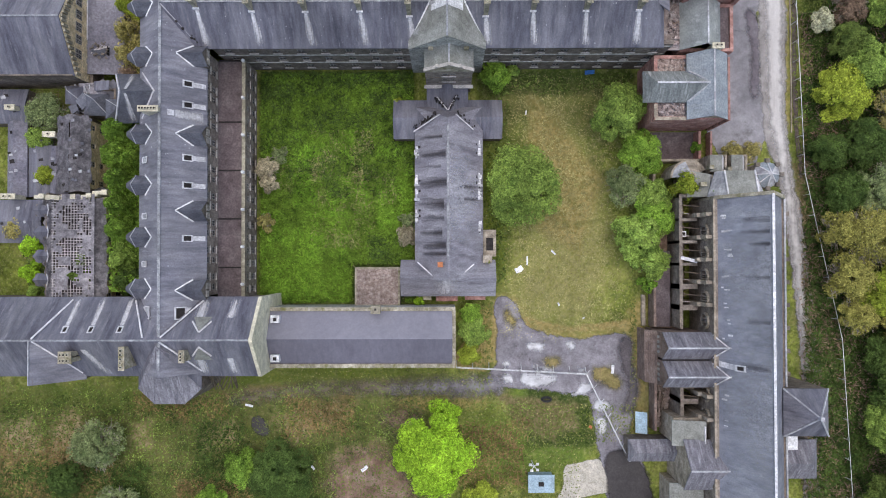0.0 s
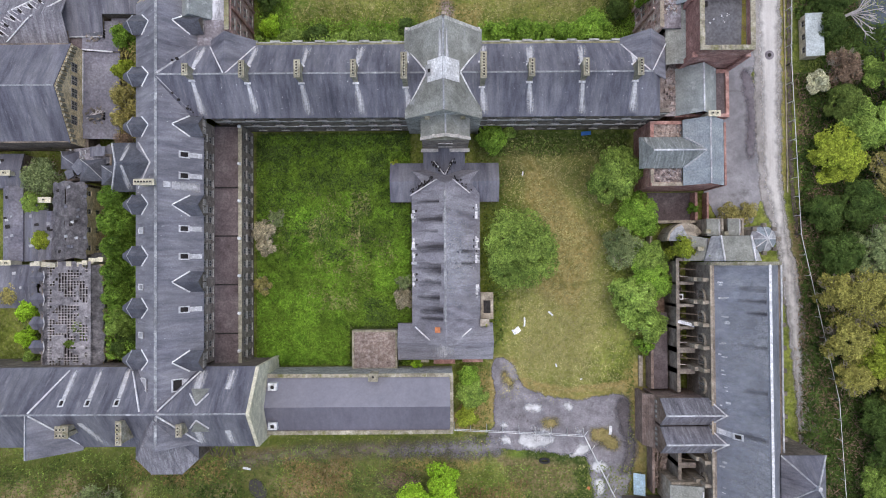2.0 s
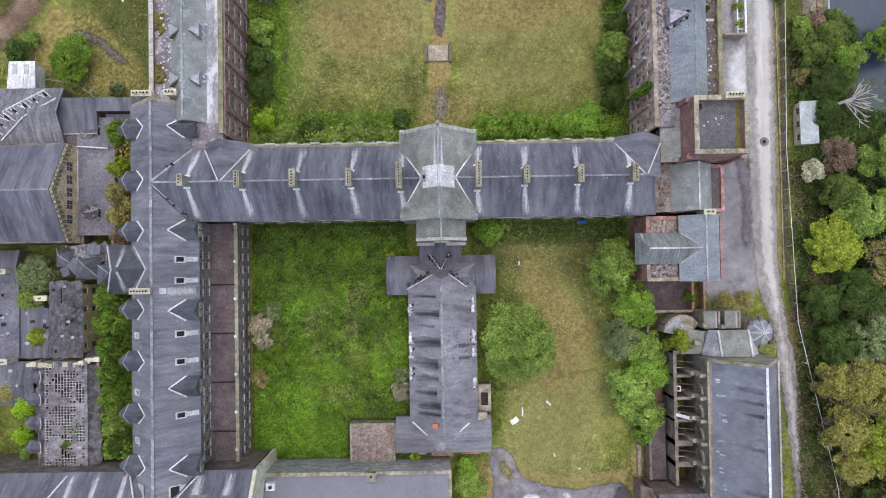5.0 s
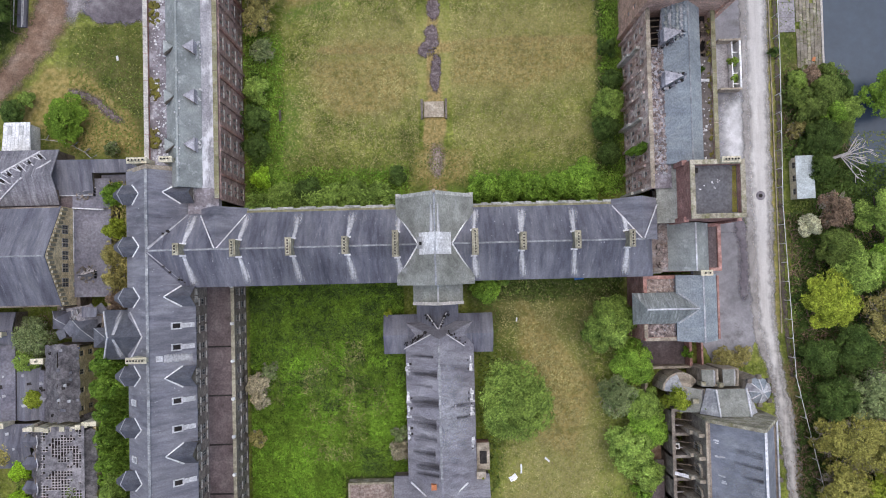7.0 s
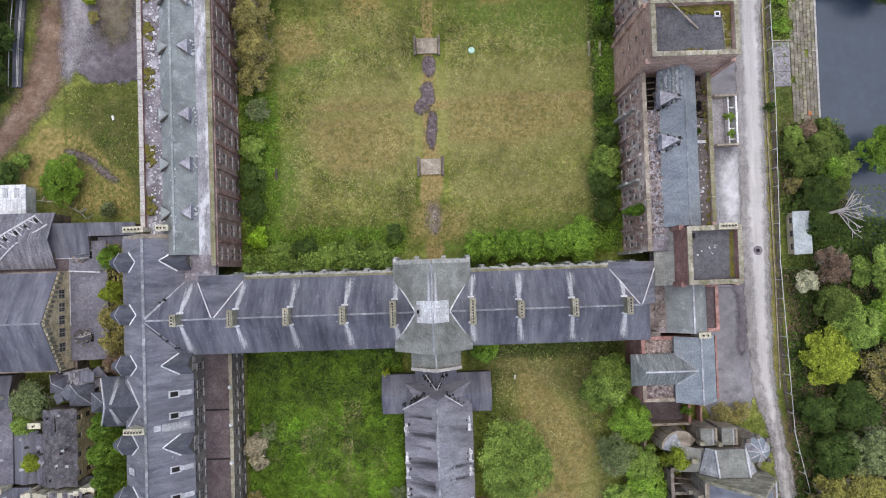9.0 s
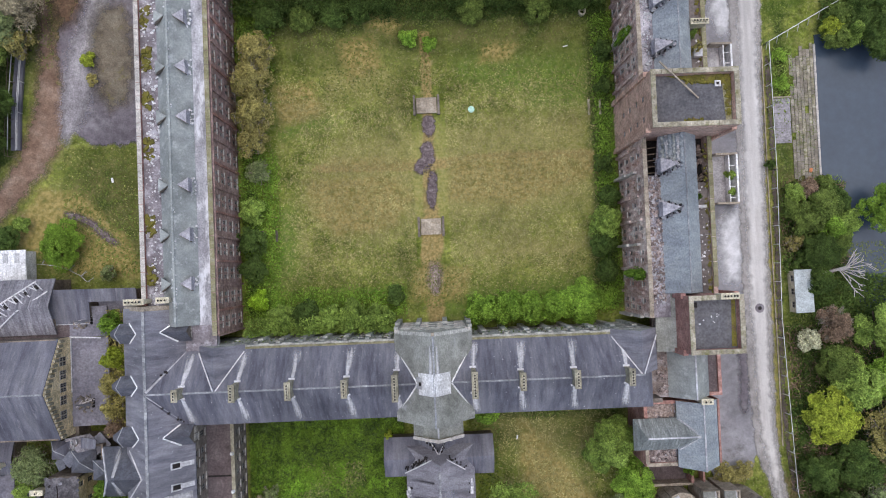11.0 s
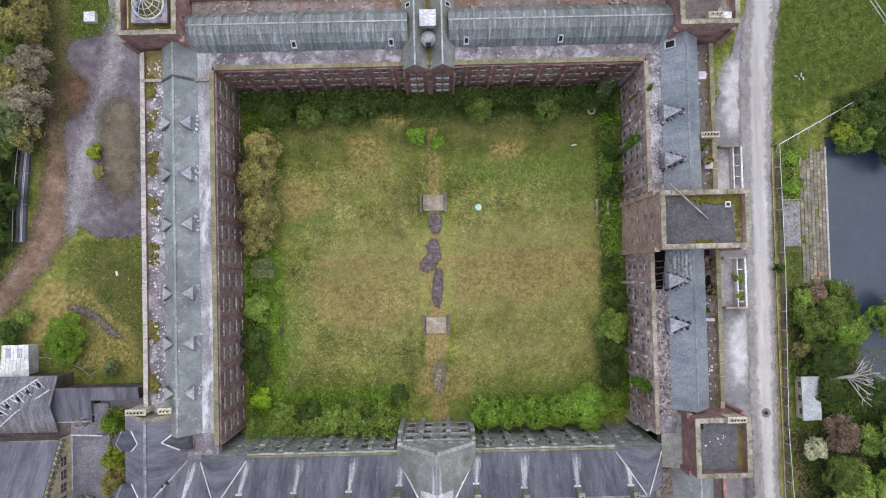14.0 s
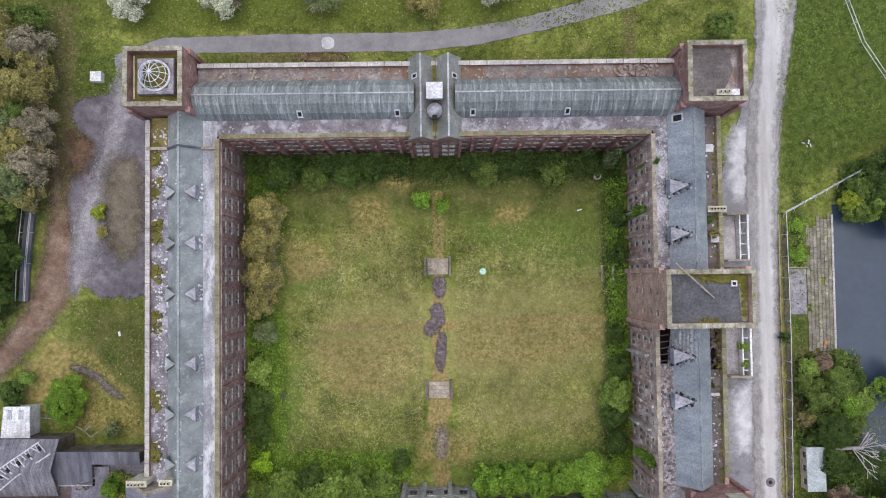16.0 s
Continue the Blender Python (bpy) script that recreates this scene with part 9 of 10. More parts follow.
def tree(name, x, y, r, h, material, label, category="tree", dense=1.0, seed=None, group=""):
    """A tapered trunk with limbs and a crown of leaves; crowns of one size class and leaf share a mesh."""
    cls = 1.4 if r < 1.9 else 2.6 if r < 3.3 else 4.2 if r < 5.2 else 6.2
    var = (int(abs(x * 7 + y * 13)) % 3) if seed is None else seed
    key = (cls, material.name, var, dense)
    hc = cls * (0.95 if cls > 2 else 0.7)
    if key not in CROWNS:
        n = int({1.4: 3000, 2.6: 8500, 4.2: 19000, 6.2: 36000}[cls] * dense)
        p, d = crown_points(cls, hc, n, int(cls * 10) + var * 31 + len(material.name), 9 if cls < 2 else 17 if cls < 5 else 26)
        me = leaf_mesh("crown", p, 0.12 if cls < 2 else 0.135 if cls < 3 else 0.15, material, 0.45, var, d)
        bm = bmesh.new()
        bar(bm, (0, 0, -0.3), (0.05 * cls, 0.03 * cls, hc * 0.7), 0.09 * cls, 0.09 * cls)
        bmesh.ops.scale(bm, vec=(0.55, 0.55, 1), verts=[v for v in bm.verts if v.co.z > 0.5 * hc])
        for i in range(6):
            a = i * 1.05 + var
            bar(bm, (0.03 * cls, 0.02 * cls, hc * (0.3 + 0.05 * i)), (math.cos(a) * cls * 0.6, math.sin(a) * cls * 0.6, hc * (0.8 + 0.06 * (i % 3))), 0.035 * cls)
        tm_ = bpy.data.meshes.new("trunk")
        bm.to_mesh(tm_)
        bm.free()
        tm_.materials.append(BARK)
        wm = None
        if dense < 1:
            tw_rng = random.Random(var * 5 + int(cls * 10))
            bm = bmesh.new()
            for i in range(20 if cls < 2 else 44 if cls < 3 else 80):
                a, q = tw_rng.random() * 6.28, math.sqrt(tw_rng.random()) * cls * 0.95
                p0 = Vector((math.cos(a) * q * 0.35, math.sin(a) * q * 0.35, hc * tw_rng.uniform(0.6, 0.85)))
                p1 = Vector((math.cos(a) * q, math.sin(a) * q, hc + (0.5 - 0.6 * (q / cls) ** 2) * cls * 0.75))
                bar(bm, p0, p1, 0.05)
                for k in range(3):
                    f0 = p0.lerp(p1, tw_rng.uniform(0.45, 0.9))
                    bar(bm, f0, f0 + Vector((tw_rng.uniform(-1, 1), tw_rng.uniform(-1, 1), tw_rng.uniform(0, 0.5))) * cls * 0.2, 0.035)
            wm = bpy.data.meshes.new("branchwork")
            bm.to_mesh(wm)
            bm.free()
            wm.materials.append(TWIG)
        CROWNS[key] = (me, tm_, wm)
    me, tm_, wm = CROWNS[key]
    s = r / cls
    e = new(name)
    e.matrix_world = Matrix.Translation((x, y, 0)) @ Matrix.Rotation((x * 3.1 + y * 1.7) % 6.28, 4, "Z") @ Matrix.Diagonal((s, s, s * (h / (hc + 0.6 * cls)) / s if h else s, 1))
    tagged(e, label, category, group)
    for nm, m in (("trunk", tm_), ("crown", me), ("branchwork", wm)):
        if m is None:
            continue
        o = new(nm, m)
        o.parent = e
    return e


for x, y, r, h, m, lb in (
    (12.6, 10.6, 6.4, 9, LEAF_MID, "large round green tree beside the hall"),
    (27.4, 21.9, 5.0, 8, LEAF_MID, "round green tree near the annex wall"),
    (31.2, 16.0, 3.9, 6, LEAF_FRESH, "fresh green tree near the annex wall"),
    (28.4, 10.8, 3.6, 6, LEAF_GREY, "grey-green willow among greener trees"),
    (33.0, 9.2, 3.4, 6, LEAF_MID, "green tree leaning to the chapel aisle"),
    (30.6, 3.0, 4.6, 7, LEAF_MID, "green tree beside the ruined aisle"),
    (33.2, 5.8, 4.0, 6.5, LEAF_FRESH, "green tree beside the ruined aisle"),
    (32.8, -1.6, 3.2, 6, LEAF_MID, "green tree beside the ruined aisle"),
    (32.4, -4.6, 1.6, 4, LEAF_FRESH, "small fresh green sapling by the aisle"),
    (-1.6, -31.4, 6.9, 8, LEAF_BRIGHT, "bright yellow-green tree on the south lawn"),
    (0.2, -25.4, 3.0, 7, LEAF_BRIGHT, "bright yellow-green tree on the south lawn"),
    (6, -38.8, 3.4, 4, LEAF_YELLOW, "yellow-green tree on the south lawn"),
    (-25.4, -34.0, 5.6, 6, LEAF_DARK, "dark evergreen on the south lawn"),
    (-31.6, -33.4, 3.2, 4, LEAF_CREEP, "green shrub tree on the south lawn"),
    (-54.0, -29.5, 4.6, 6, LEAF_GREY, "grey-green willow on the south lawn"),
    (-50.5, -40.5, 5.0, 6, LEAF_GREY, "grey-green willow on the south lawn"),
    (-59.0, -35, 3.0, 5, LEAF_DARK, "dark shrub tree on the south lawn"),
    (-36.0, -38.5, 2.6, 5, LEAF_FRESH, "fresh green shrub on the south lawn"),
    (-61.8, 22.3, 3.5, 7, LEAF_GREY, "grey-green tree in the old yard"),
    (-63.5, 18.4, 2.4, 5, LEAF_MID, "green tree in the old yard"),
    (-62.0, 12.5, 2.0, 5, LEAF_YELLOW, "small yellow-green tree in the old yard"),
    (-64.6, 1.6, 2.1, 5, LEAF_BRIGHT, "bright lime-green tree beside the stripped roof"),
    (-64.6, -2.6, 2.1, 5, LEAF_BRIGHT, "bright lime-green tree beside the stripped roof"),
    (-64.4, -6.0, 1.6, 4, LEAF_MID, "small green tree beside the stripped roof"),
    (-67.0, 4.2, 2.6, 5, LEAF_OLIVE, "olive budding tree beside the stripped roof"),
    (-55.0, -3.2, 1.1, 9.4, LEAF_MID, "sapling growing through a stripped roof"),
    # Places and heights fitted to the camera's view past the wing roof.
    (-48.4, 18.6, 2.8, 11.5, LEAF_CREEP, "green creeper-clad tree beside the wing wall"),
    (-48.8, 15.0, 2.9, 11.5, LEAF_CREEP, "green creeper-clad tree beside the wing wall"),
    (-48.4, 11.4, 2.6, 11, LEAF_CREEP, "green creeper-clad tree beside the wing wall"),
    (-48.6, 7.6, 2.5, 10.5, LEAF_CREEP, "green creeper-clad tree beside the wing wall"),
    (-48.4, 3.8, 2.6, 10.5, LEAF_CREEP, "green creeper-clad tree beside the wing wall"),
    (-48.6, -0.4, 2.9, 9, LEAF_MID, "green tree between two buildings"),
    (-48.0, -4.2, 2.6, 8, LEAF_DARK, "dark green tree between two buildings"),
    (-50.0, -4.6, 2.2, 5, LEAF_OLIVE, "olive shrub between two buildings"),
    (-50.0, 10.4, 2.0, 5, LEAF_BROWN, "brown bare shrub between two buildings"),
    (-48.6, 31.0, 2.2, 8, LEAF_OLIVE, "olive budding tree in the narrow court"),
    (-48.6, 34.6, 2.3, 8, LEAF_OLIVE, "olive budding tree in the narrow court"),
    (-48.2, 38.6, 2.1, 8, LEAF_YELLOW, "yellow-green shrub in the narrow court"),
    (-48.4, 44.0, 2.2, 8, LEAF_FRESH, "fresh green shrub in the narrow court"),
    (-48.4, 27.6, 1.9, 7, LEAF_BROWN, "brown bare shrub in the narrow court"),
    (-27.6, 13.6, 2.2, 4, LEAF_BROWN_PALE, "pale brown bare shrub by the corridor wall"),
    (-27.4, 11.3, 1.8, 4, LEAF_BROWN_PALE, "pale brown bare shrub by the corridor wall"),
    (-26.0, 15.8, 1.7, 3.5, LEAF_GREY, "grey-green shrub by the corridor wall"),
    (-28.0, 5.2, 1.7, 3.5, LEAF_OLIVE, "olive shrub by the corridor wall"),
    (-5.6, 3.0, 2.0, 4, LEAF_BROWN_PALE, "bare twiggy shrub by the hall wall"),
    (-5.4, 5.2, 1.7, 4, LEAF_GREY, "grey-green shrub by the hall wall"),
    (-6.9, 24.2, 0.9, 3.4, LEAF_YELLOW, "small yellow-green shrub by the hall transept"),
    (8.4, 28.0, 2.7, 6, LEAF_FRESH, "green shrub at the foot of the range"),
    (11.0, 29.2, 1.5, 3, LEAF_MID, "green shrub at the foot of the range"),
    (5.0, -12.0, 2.8, 3, LEAF_MID, "overgrown green bush beside the low block"),
    (4.6, -9.6, 2.0, 3, LEAF_FRESH, "overgrown green bush beside the low block"),
    (4.2, -15.8, 2.0, 2.5, LEAF_YELLOW, "yellow-green bush beside the low block"),
    (-3.6, -7.6, 1.2, 2.5, LEAF_BRIGHT, "bright weed clump by the hall end"),
    (7.2, -0.9, 0.9, 4.6, LEAF_YELLOW, "yellow-green weed growing on a parapet"),
    (37.6, 10.6, 2.5, 8.4, LEAF_YELLOW, "yellow-green shrub growing over the apse"),
    (40.4, 17.0, 1.0, 3.4, LEAF_FRESH, "small green shrub in the walled yard"),
    (46.4, 15.8, 2.3, 3, LEAF_OLIVE, "olive shrub beside the track"),
    (49.0, 16.4, 1.9, 3, LEAF_OLIVE, "olive shrub beside the track"),
    (40.8, 9.2, 0.8, 8.0, LEAF_FRESH, "small green tuft on the apse roof"),
    # court
    (-25.4, 85.5, 3.4, 7, LEAF_OLIVE, "olive budding tree by the court wall"),
    (-26.2, 80.8, 3.6, 7.5, LEAF_OLIVE, "olive budding tree by the court wall"),
    (-26.0, 75.6, 3.6, 7.5, LEAF_OLIVE, "olive budding tree by the court wall"),
    (-26.6, 71.4, 2.8, 6, LEAF_OLIVE, "olive budding tree by the court wall"),
    (-26.0, 66.6, 2.2, 4, LEAF_GREY, "grey-green shrub by the court wall"),
    (-27.0, 60.6, 2.4, 4, LEAF_MID, "green shrub by the court wall"),
    (-27.4, 56.0, 2.6, 4, LEAF_DARK, "dark shrub by the court wall"),
    (-27.2, 51.5, 2.5, 4, LEAF_DARK, "dark shrub by the court wall"),
    (-26.6, 46.4, 1.9, 4, LEAF_BRIGHT, "bright green shrub in the court corner"),
    (-23.0, 43.5, 2.4, 5.4, LEAF_MID, "green shrub below the south range"),
    (-19.2, 43.9, 2.6, 5.4, LEAF_DARK, "dark shrub below the south range"),
    (-15.4, 42.9, 2.5, 5.4, LEAF_MID, "green shrub below the south range"),
    (-11.6, 43.7, 2.4, 5.4, LEAF_MID, "green shrub below the south range"),
    (-7.8, 43.1, 2.4, 5.4, LEAF_MID, "green shrub below the south range"),
    (-5.2, 46.3, 1.8, 2.4, LEAF_DARK, "dark shrub below the south range"),
    (8.2, 43.6, 2.9, 7.4, LEAF_FRESH, "rounded bright green bush below the range"),
    (12.2, 43.8, 3.1, 7.6, LEAF_FRESH, "rounded bright green bush below the range"),
    (16.2, 43.4, 2.9, 7.4, LEAF_FRESH, "rounded bright green bush below the range"),
    (19.6, 43.6, 2.7, 7.4, LEAF_FRESH, "rounded green bush below the range"),
    (24.0, 44.2, 4.0, 8.0, LEAF_FRESH, "large rounded bright green bush below the range"),
    (28.6, 56.6, 3.0, 6, LEAF_MID, "green tree by the ruined wall"),
    (28.2, 53.0, 2.4, 5, LEAF_DARK, "dark tree by the ruined wall"),
    (29.6, 60.6, 1.9, 4, LEAF_DARK, "dark shrub by the ruined wall"),
    (29.0, 66.0, 1.8, 4, LEAF_DARK, "dark shrub by the ruined wall"),
    (29.6, 78.4, 1.7, 4, LEAF_DARK, "dark shrub by the ruined wall"),
    (29.8, 84.2, 1.8, 4, LEAF_DARK, "dark shrub by the ruined wall"),
    (28.8, 49.0, 2.2, 4, LEAF_DARK, "dark shrub by the ruined wall"),
    # Shrubs below the north wing: wall shade put into their dark leaves.
    (-24.0, 91.6, 3.0, 4, LEAF_DARK, "dark shrub below the north wing"),
    (-18.4, 91.0, 2.4, 4, LEAF_DARKOLIVE, "green shrub below the north wing"),
    (-13.0, 91.6, 2.5, 4, LEAF_DARK, "dark shrub below the north wing"),
    (-9.0, 92.0, 2.0, 3.5, LEAF_DARK, "dark shrub below the north wing"),
    (-1.4, 87.6, 1.8, 3, LEAF_FRESH, "fresh green shrub at the path end"),
    (1.8, 86.4, 1.5, 3, LEAF_FRESH, "fresh green shrub at the path end"),
    (8.6, 91.2, 2.5, 4, LEAF_DARKOLIVE, "rounded green bush below the north wing"),
    (19.6, 91.4, 2.8, 4.5, LEAF_DARKOLIVE, "rounded green bush below the north wing"),
    (13.6, 92.6, 1.5, 3, LEAF_DARK, "dark shrub below the north wing"),
    (26.4, 92.4, 1.9, 4, LEAF_DARK, "dark shrub below the north wing"),
    (27.6, 92.8, 1.4, 13, LEAF_GREY, "grey-green weed growing on the wall corner"),
    (31.6, 84.6, 1.0, 13, LEAF_FRESH, "green weed growing on a ruined wall"),
    (32.6, 91.2, 1.1, 14.6, LEAF_FRESH, "green weed growing on a ruined parapet"),
    (31.9, 48.2, 1.6, 12.5, LEAF_FRESH, "green weed growing on a ruined wall"),
    (40.6, 80.8, 1.6, 13.6, LEAF_OLIVE, "olive weeds growing on a flat roof"),
    (40.4, 83.0, 1.2, 13.6, LEAF_MID, "green weeds growing on a flat roof"),
    (40.2, 59.4, 1.0, 13, LEAF_FRESH, "green weeds growing on a flat roof"),
    (49.5, 63.5, 0.9, 2.2, LEAF_MID, "green weeds in a roofless shed"),
    (49.6, 60.8, 0.8, 2.2, LEAF_MID, "green weeds in a roofless shed"),
    (-53.0, 86, 1.5, 2, LEAF_YELLOW, "yellow moss clump with weeds in the yard"),
    (-52.6, 83, 1.2, 1.6, LEAF_OLIVE, "olive weeds in the yard"),
    (-57.4, 56.4, 4.2, 4.5, LEAF_BRAMBLE, "round green bush on the grass bank"),
    (-66.0, 57.6, 2.4, 4, LEAF_DARK, "dark bush on the grass bank"),
    (-64.0, 60.0, 1.6, 3, LEAF_MID, "green bush on the grass bank"),
    (-50.6, 51.6, 1.4, 3, LEAF_GREY, "grey-green scrub on the grass bank"),
    # west woods
    (-66.5, 113, 4.6, 9, LEAF_OLIVE, "olive budding tree in the western wood"),
    (-71, 108, 4.4, 9, LEAF_YELLOW, "yellow-green tree in the western wood"),
    (-64.5, 105, 3.8, 9, LEAF_OLIVE, "olive budding tree in the western wood"),
    (-68, 99.5, 4.8, 9, LEAF_GREY, "grey bare-budded tree in the western wood"),
    (-63.6, 96.5, 3.8, 8, LEAF_OLIVE, "olive budding tree in the western wood"),
    (-64.5, 90.5, 4.2, 9, LEAF_GREY, "grey bare-budded tree in the western wood"),
    (-70, 90, 4.6, 9, LEAF_OLIVE, "olive budding tree in the western wood"),
    (-69.5, 83, 4.0, 8, LEAF_DARK, "dark tree in the western wood"),
    (-71, 76, 4.2, 8, LEAF_DARK, "dark tree in the western wood"),
    (-70, 70, 3.6, 7, LEAF_MID, "green tree in the western wood"),
    (-72, 118, 4.8, 9, LEAF_DARK, "dark tree in the western wood"),
    (-62.4, 116, 3.2, 8, LEAF_DARKOLIVE, "dark olive tree in the western wood"),
    (-61.6, 109, 2.8, 8, LEAF_OLIVE, "olive budding tree in the western wood"),
    (-63.0, 101, 3.0, 8, LEAF_DARKOLIVE, "dark olive tree in the western wood"),
    (-69, 104, 3.8, 9, LEAF_OLIVE, "olive budding tree in the western wood"),
    (-66.5, 94.5, 3.4, 9, LEAF_OLIVE, "olive budding tree in the western wood"),
    (-66.6, 87, 3.2, 8, LEAF_DARKOLIVE, "dark olive tree in the western wood"),
    (-66.0, 79, 2.8, 7, LEAF_DARK, "dark tree in the western wood"),
    (-74, 97, 4.4, 9, LEAF_OLIVE, "olive budding tree in the western wood"),
    (-67.5, 74, 2.8, 6, LEAF_DARK, "dark tree in the western wood"),
    (-62.2, 112.0, 3.8, 9, LEAF_BROWN_PALE, "pale bare twiggy tree at the edge of the wood"),
    (-61.0, 105.4, 3.6, 9, LEAF_OLIVE, "olive budding tree at the edge of the wood"),
    (-60.6, 99.4, 3.6, 9, LEAF_BROWN_PALE, "pale bare twiggy tree at the edge of the wood"),
    (-62.0, 93.2, 3.8, 9, LEAF_BROWN_PALE, "pale bare twiggy tree at the edge of the wood"),
    (-62.6, 88.2, 2.6, 7, LEAF_OLIVE, "olive budding tree at the edge of the wood"),
    (-68.2, 95.4, 4.2, 9, LEAF_BROWN_PALE, "pale bare twiggy tree in the western wood"),
    # north lawn trees
    (-47.5, 120.0, 4.2, 6, LEAF_PALE, "pale blossoming tree on the north lawn"),
    (-32.5, 120.5, 4.4, 6, LEAF_PALE, "pale blossoming tree on the north lawn"),
    (-17.0, 120.6, 4.0, 6, LEAF_GREY, "grey-green tree on the north lawn"),
    (-0.8, 119.8, 3.8, 6, LEAF_OLIVE, "olive budding tree on the north lawn"),
    (11.0, 121.2, 3.6, 6, LEAF_PALE, "pale blossoming tree on the north lawn"),
    (46.8, 114.6, 2.7, 4, LEAF_DARKOLIVE, "dark olive spiky shrub on the lawn"),
    # east side
    (61.9, 24.6, 5.0, 8, LEAF_YELLOW, "yellow-green tree beside the fence"),
    (66.5, 29.5, 4.8, 8, LEAF_MID, "green tree beside the pond"),
    (63.6, 33.0, 3.4, 7, LEAF_DARKOLIVE, "dark bare tree beside the fence"),
    (60.0, 36.6, 2.2, 5, BLOSSOM, "cream blossoming hawthorn beside the fence"),
    (64.0, 39.0, 3.4, 6, LEAF_BROWN, "brown bare tree near the hut"),
    (71.0, 22.0, 5.0, 9, LEAF_OLIVE, "olive tree beside the pond"),
    (60.6, 16.0, 3.4, 6, LEAF_DARK, "dark shrub tree beyond the fence"),
    (66.0, 17.4, 4.2, 7, LEAF_DARK, "dark tree beside the pond"),
    (62.6, 9.6, 4.0, 7, LEAF_DARK, "dark tree beyond the fence"),
    (68.0, 9.6, 4.8, 8, LEAF_GREY, "grey bare-budded tree beyond the fence"),
    (61.6, 3.6, 3.6, 7, LEAF_GOLD, "golden olive budding tree beside the track"),
    (66.0, 3.0, 5.2, 9, LEAF_GOLD, "golden olive budding tree beyond the track"),
    (71.0, 0.0, 5.0, 9, LEAF_GOLD, "golden olive budding tree beyond the track"),
    (63.0, -3.6, 4.6, 8, LEAF_GOLD, "golden olive budding tree beside the track"),
    (68.5, -6.0, 5.0, 9, LEAF_YELLOW, "yellow-green tree beyond the track"),
    (64.6, -9.6, 3.6, 7, LEAF_GOLD, "golden olive budding tree beside the track"),
    (72.0, -12.0, 5.0, 9, LEAF_GOLD, "olive budding tree beyond the fence"),
    (68.2, -15.5, 3.8, 7, LEAF_DARK, "dark tree beyond the fence"),
    (70.5, -21.0, 4.6, 8, LEAF_DARK, "dark tree beyond the fence"),
    (68.6, -27.0, 4.0, 7, LEAF_MID, "green tree beyond the fence"),
    (72.0, -32.0, 4.8, 8, LEAF_DARK, "dark tree beyond the fence"),
    (68.0, -37.5, 4.0, 7, LEAF_DARKOLIVE, "dark olive tree beyond the fence"),
    (60.6, 55.5, 3.2, 5, LEAF_DARKOLIVE, "dark olive scrub beside the pond"),
    (64.0, 57.6, 3.4, 5, LEAF_DARKOLIVE, "dark olive scrub beside the pond"),
    (62.6, 50.6, 3.4, 5, LEAF_DARK, "dark scrub beside the hut"),
    (72.6, 57.0, 4.0, 7, LEAF_FRESH, "fresh green willow at the pond edge"),
    (59.6, 60.2, 1.9, 3, LEAF_MID, "green scrub beside the pond walkway"),
    (62.4, 45.6, 2.4, 5, LEAF_DARK, "dark scrub beside the hut"),
    (70.8, 38.4, 4.8, 8, LEAF_MID, "green tree at the pond edge"),
    (72.0, 30.6, 4.6, 8, LEAF_FRESH, "fresh green willow at the pond edge"),
    (69.4, 85.4, 2.7, 5, LEAF_MID, "rounded green bush by the pond"),
    (68.0, 88.2, 2.7, 5.5, LEAF_DARKOLIVE, "olive green bush by the pond"),
    (66.2, 86.2, 2.0, 4.5, LEAF_YELLOW, "yellow-green bush by the pond"),
    (72.0, 90.4, 4.4, 7, LEAF_DARK, "dark evergreen bush by the pond"),
    (70.4, 87.6, 3.4, 6, LEAF_DARK, "dark evergreen bush by the pond"),
    (76.0, 92.6, 5.0, 8, LEAF_DARK, "dark evergreen tree above the pond"),
    (58.8, 57.6, 2.0, 3, LEAF_DARKOLIVE, "low olive scrub beside the fence"),
    (61.6, 60.8, 2.0, 3, LEAF_BROWN, "brown dry scrub at the walkway end"),
    (64.4, 61.2, 1.8, 3, LEAF_DARKOLIVE, "olive scrub at the pond edge"),
    (66.2, 58.6, 2.4, 4, LEAF_DARK, "dark scrub at the pond edge"),
    (67.0, 55.0, 2.6, 4.5, LEAF_MID, "green shrub leaning over the pond"),
    (65.4, 51.6, 2.6, 4.5, LEAF_DARKOLIVE, "olive scrub at the pond edge"),
    (59.2, 52.4, 1.8, 3, LEAF_OLIVE, "olive dry scrub beside the fence"),
    (64.2, 54.2, 2.6, 5, LEAF_FRESH, "fresh green shrub beside the pond"),
    (60.0, 49.2, 1.8, 3, LEAF_DARK, "dark scrub beside the hut"),
    (73.5, 84.0, 4.0, 6, LEAF_DARK, "dark bush by the pond"),
    (67.4, 84.6, 2.6, 4.5, LEAF_DARKOLIVE, "olive bush leaning over the pond corner"),
    (74.6, 88.0, 4.4, 7, LEAF_DARK, "dark evergreen bush by the pond"),
    (78.4, 89.0, 4.6, 8, LEAF_DARK, "dark evergreen tree above the pond"),
    (70.6, 91.0, 2.6, 4.5, LEAF_DARK, "dark evergreen bush beside the fence end"),
    (58.6, 78.2, 1.6, 1.6, LEAF_FRESH, "low green weeds by the fence"),
    (58.6, 82.4, 1.4, 1.6, LEAF_FRESH, "low green weeds by the fence"),
    (56.2, 65.0, 1.0, 2, LEAF_DARK, "dark weeds along the fence"),
):
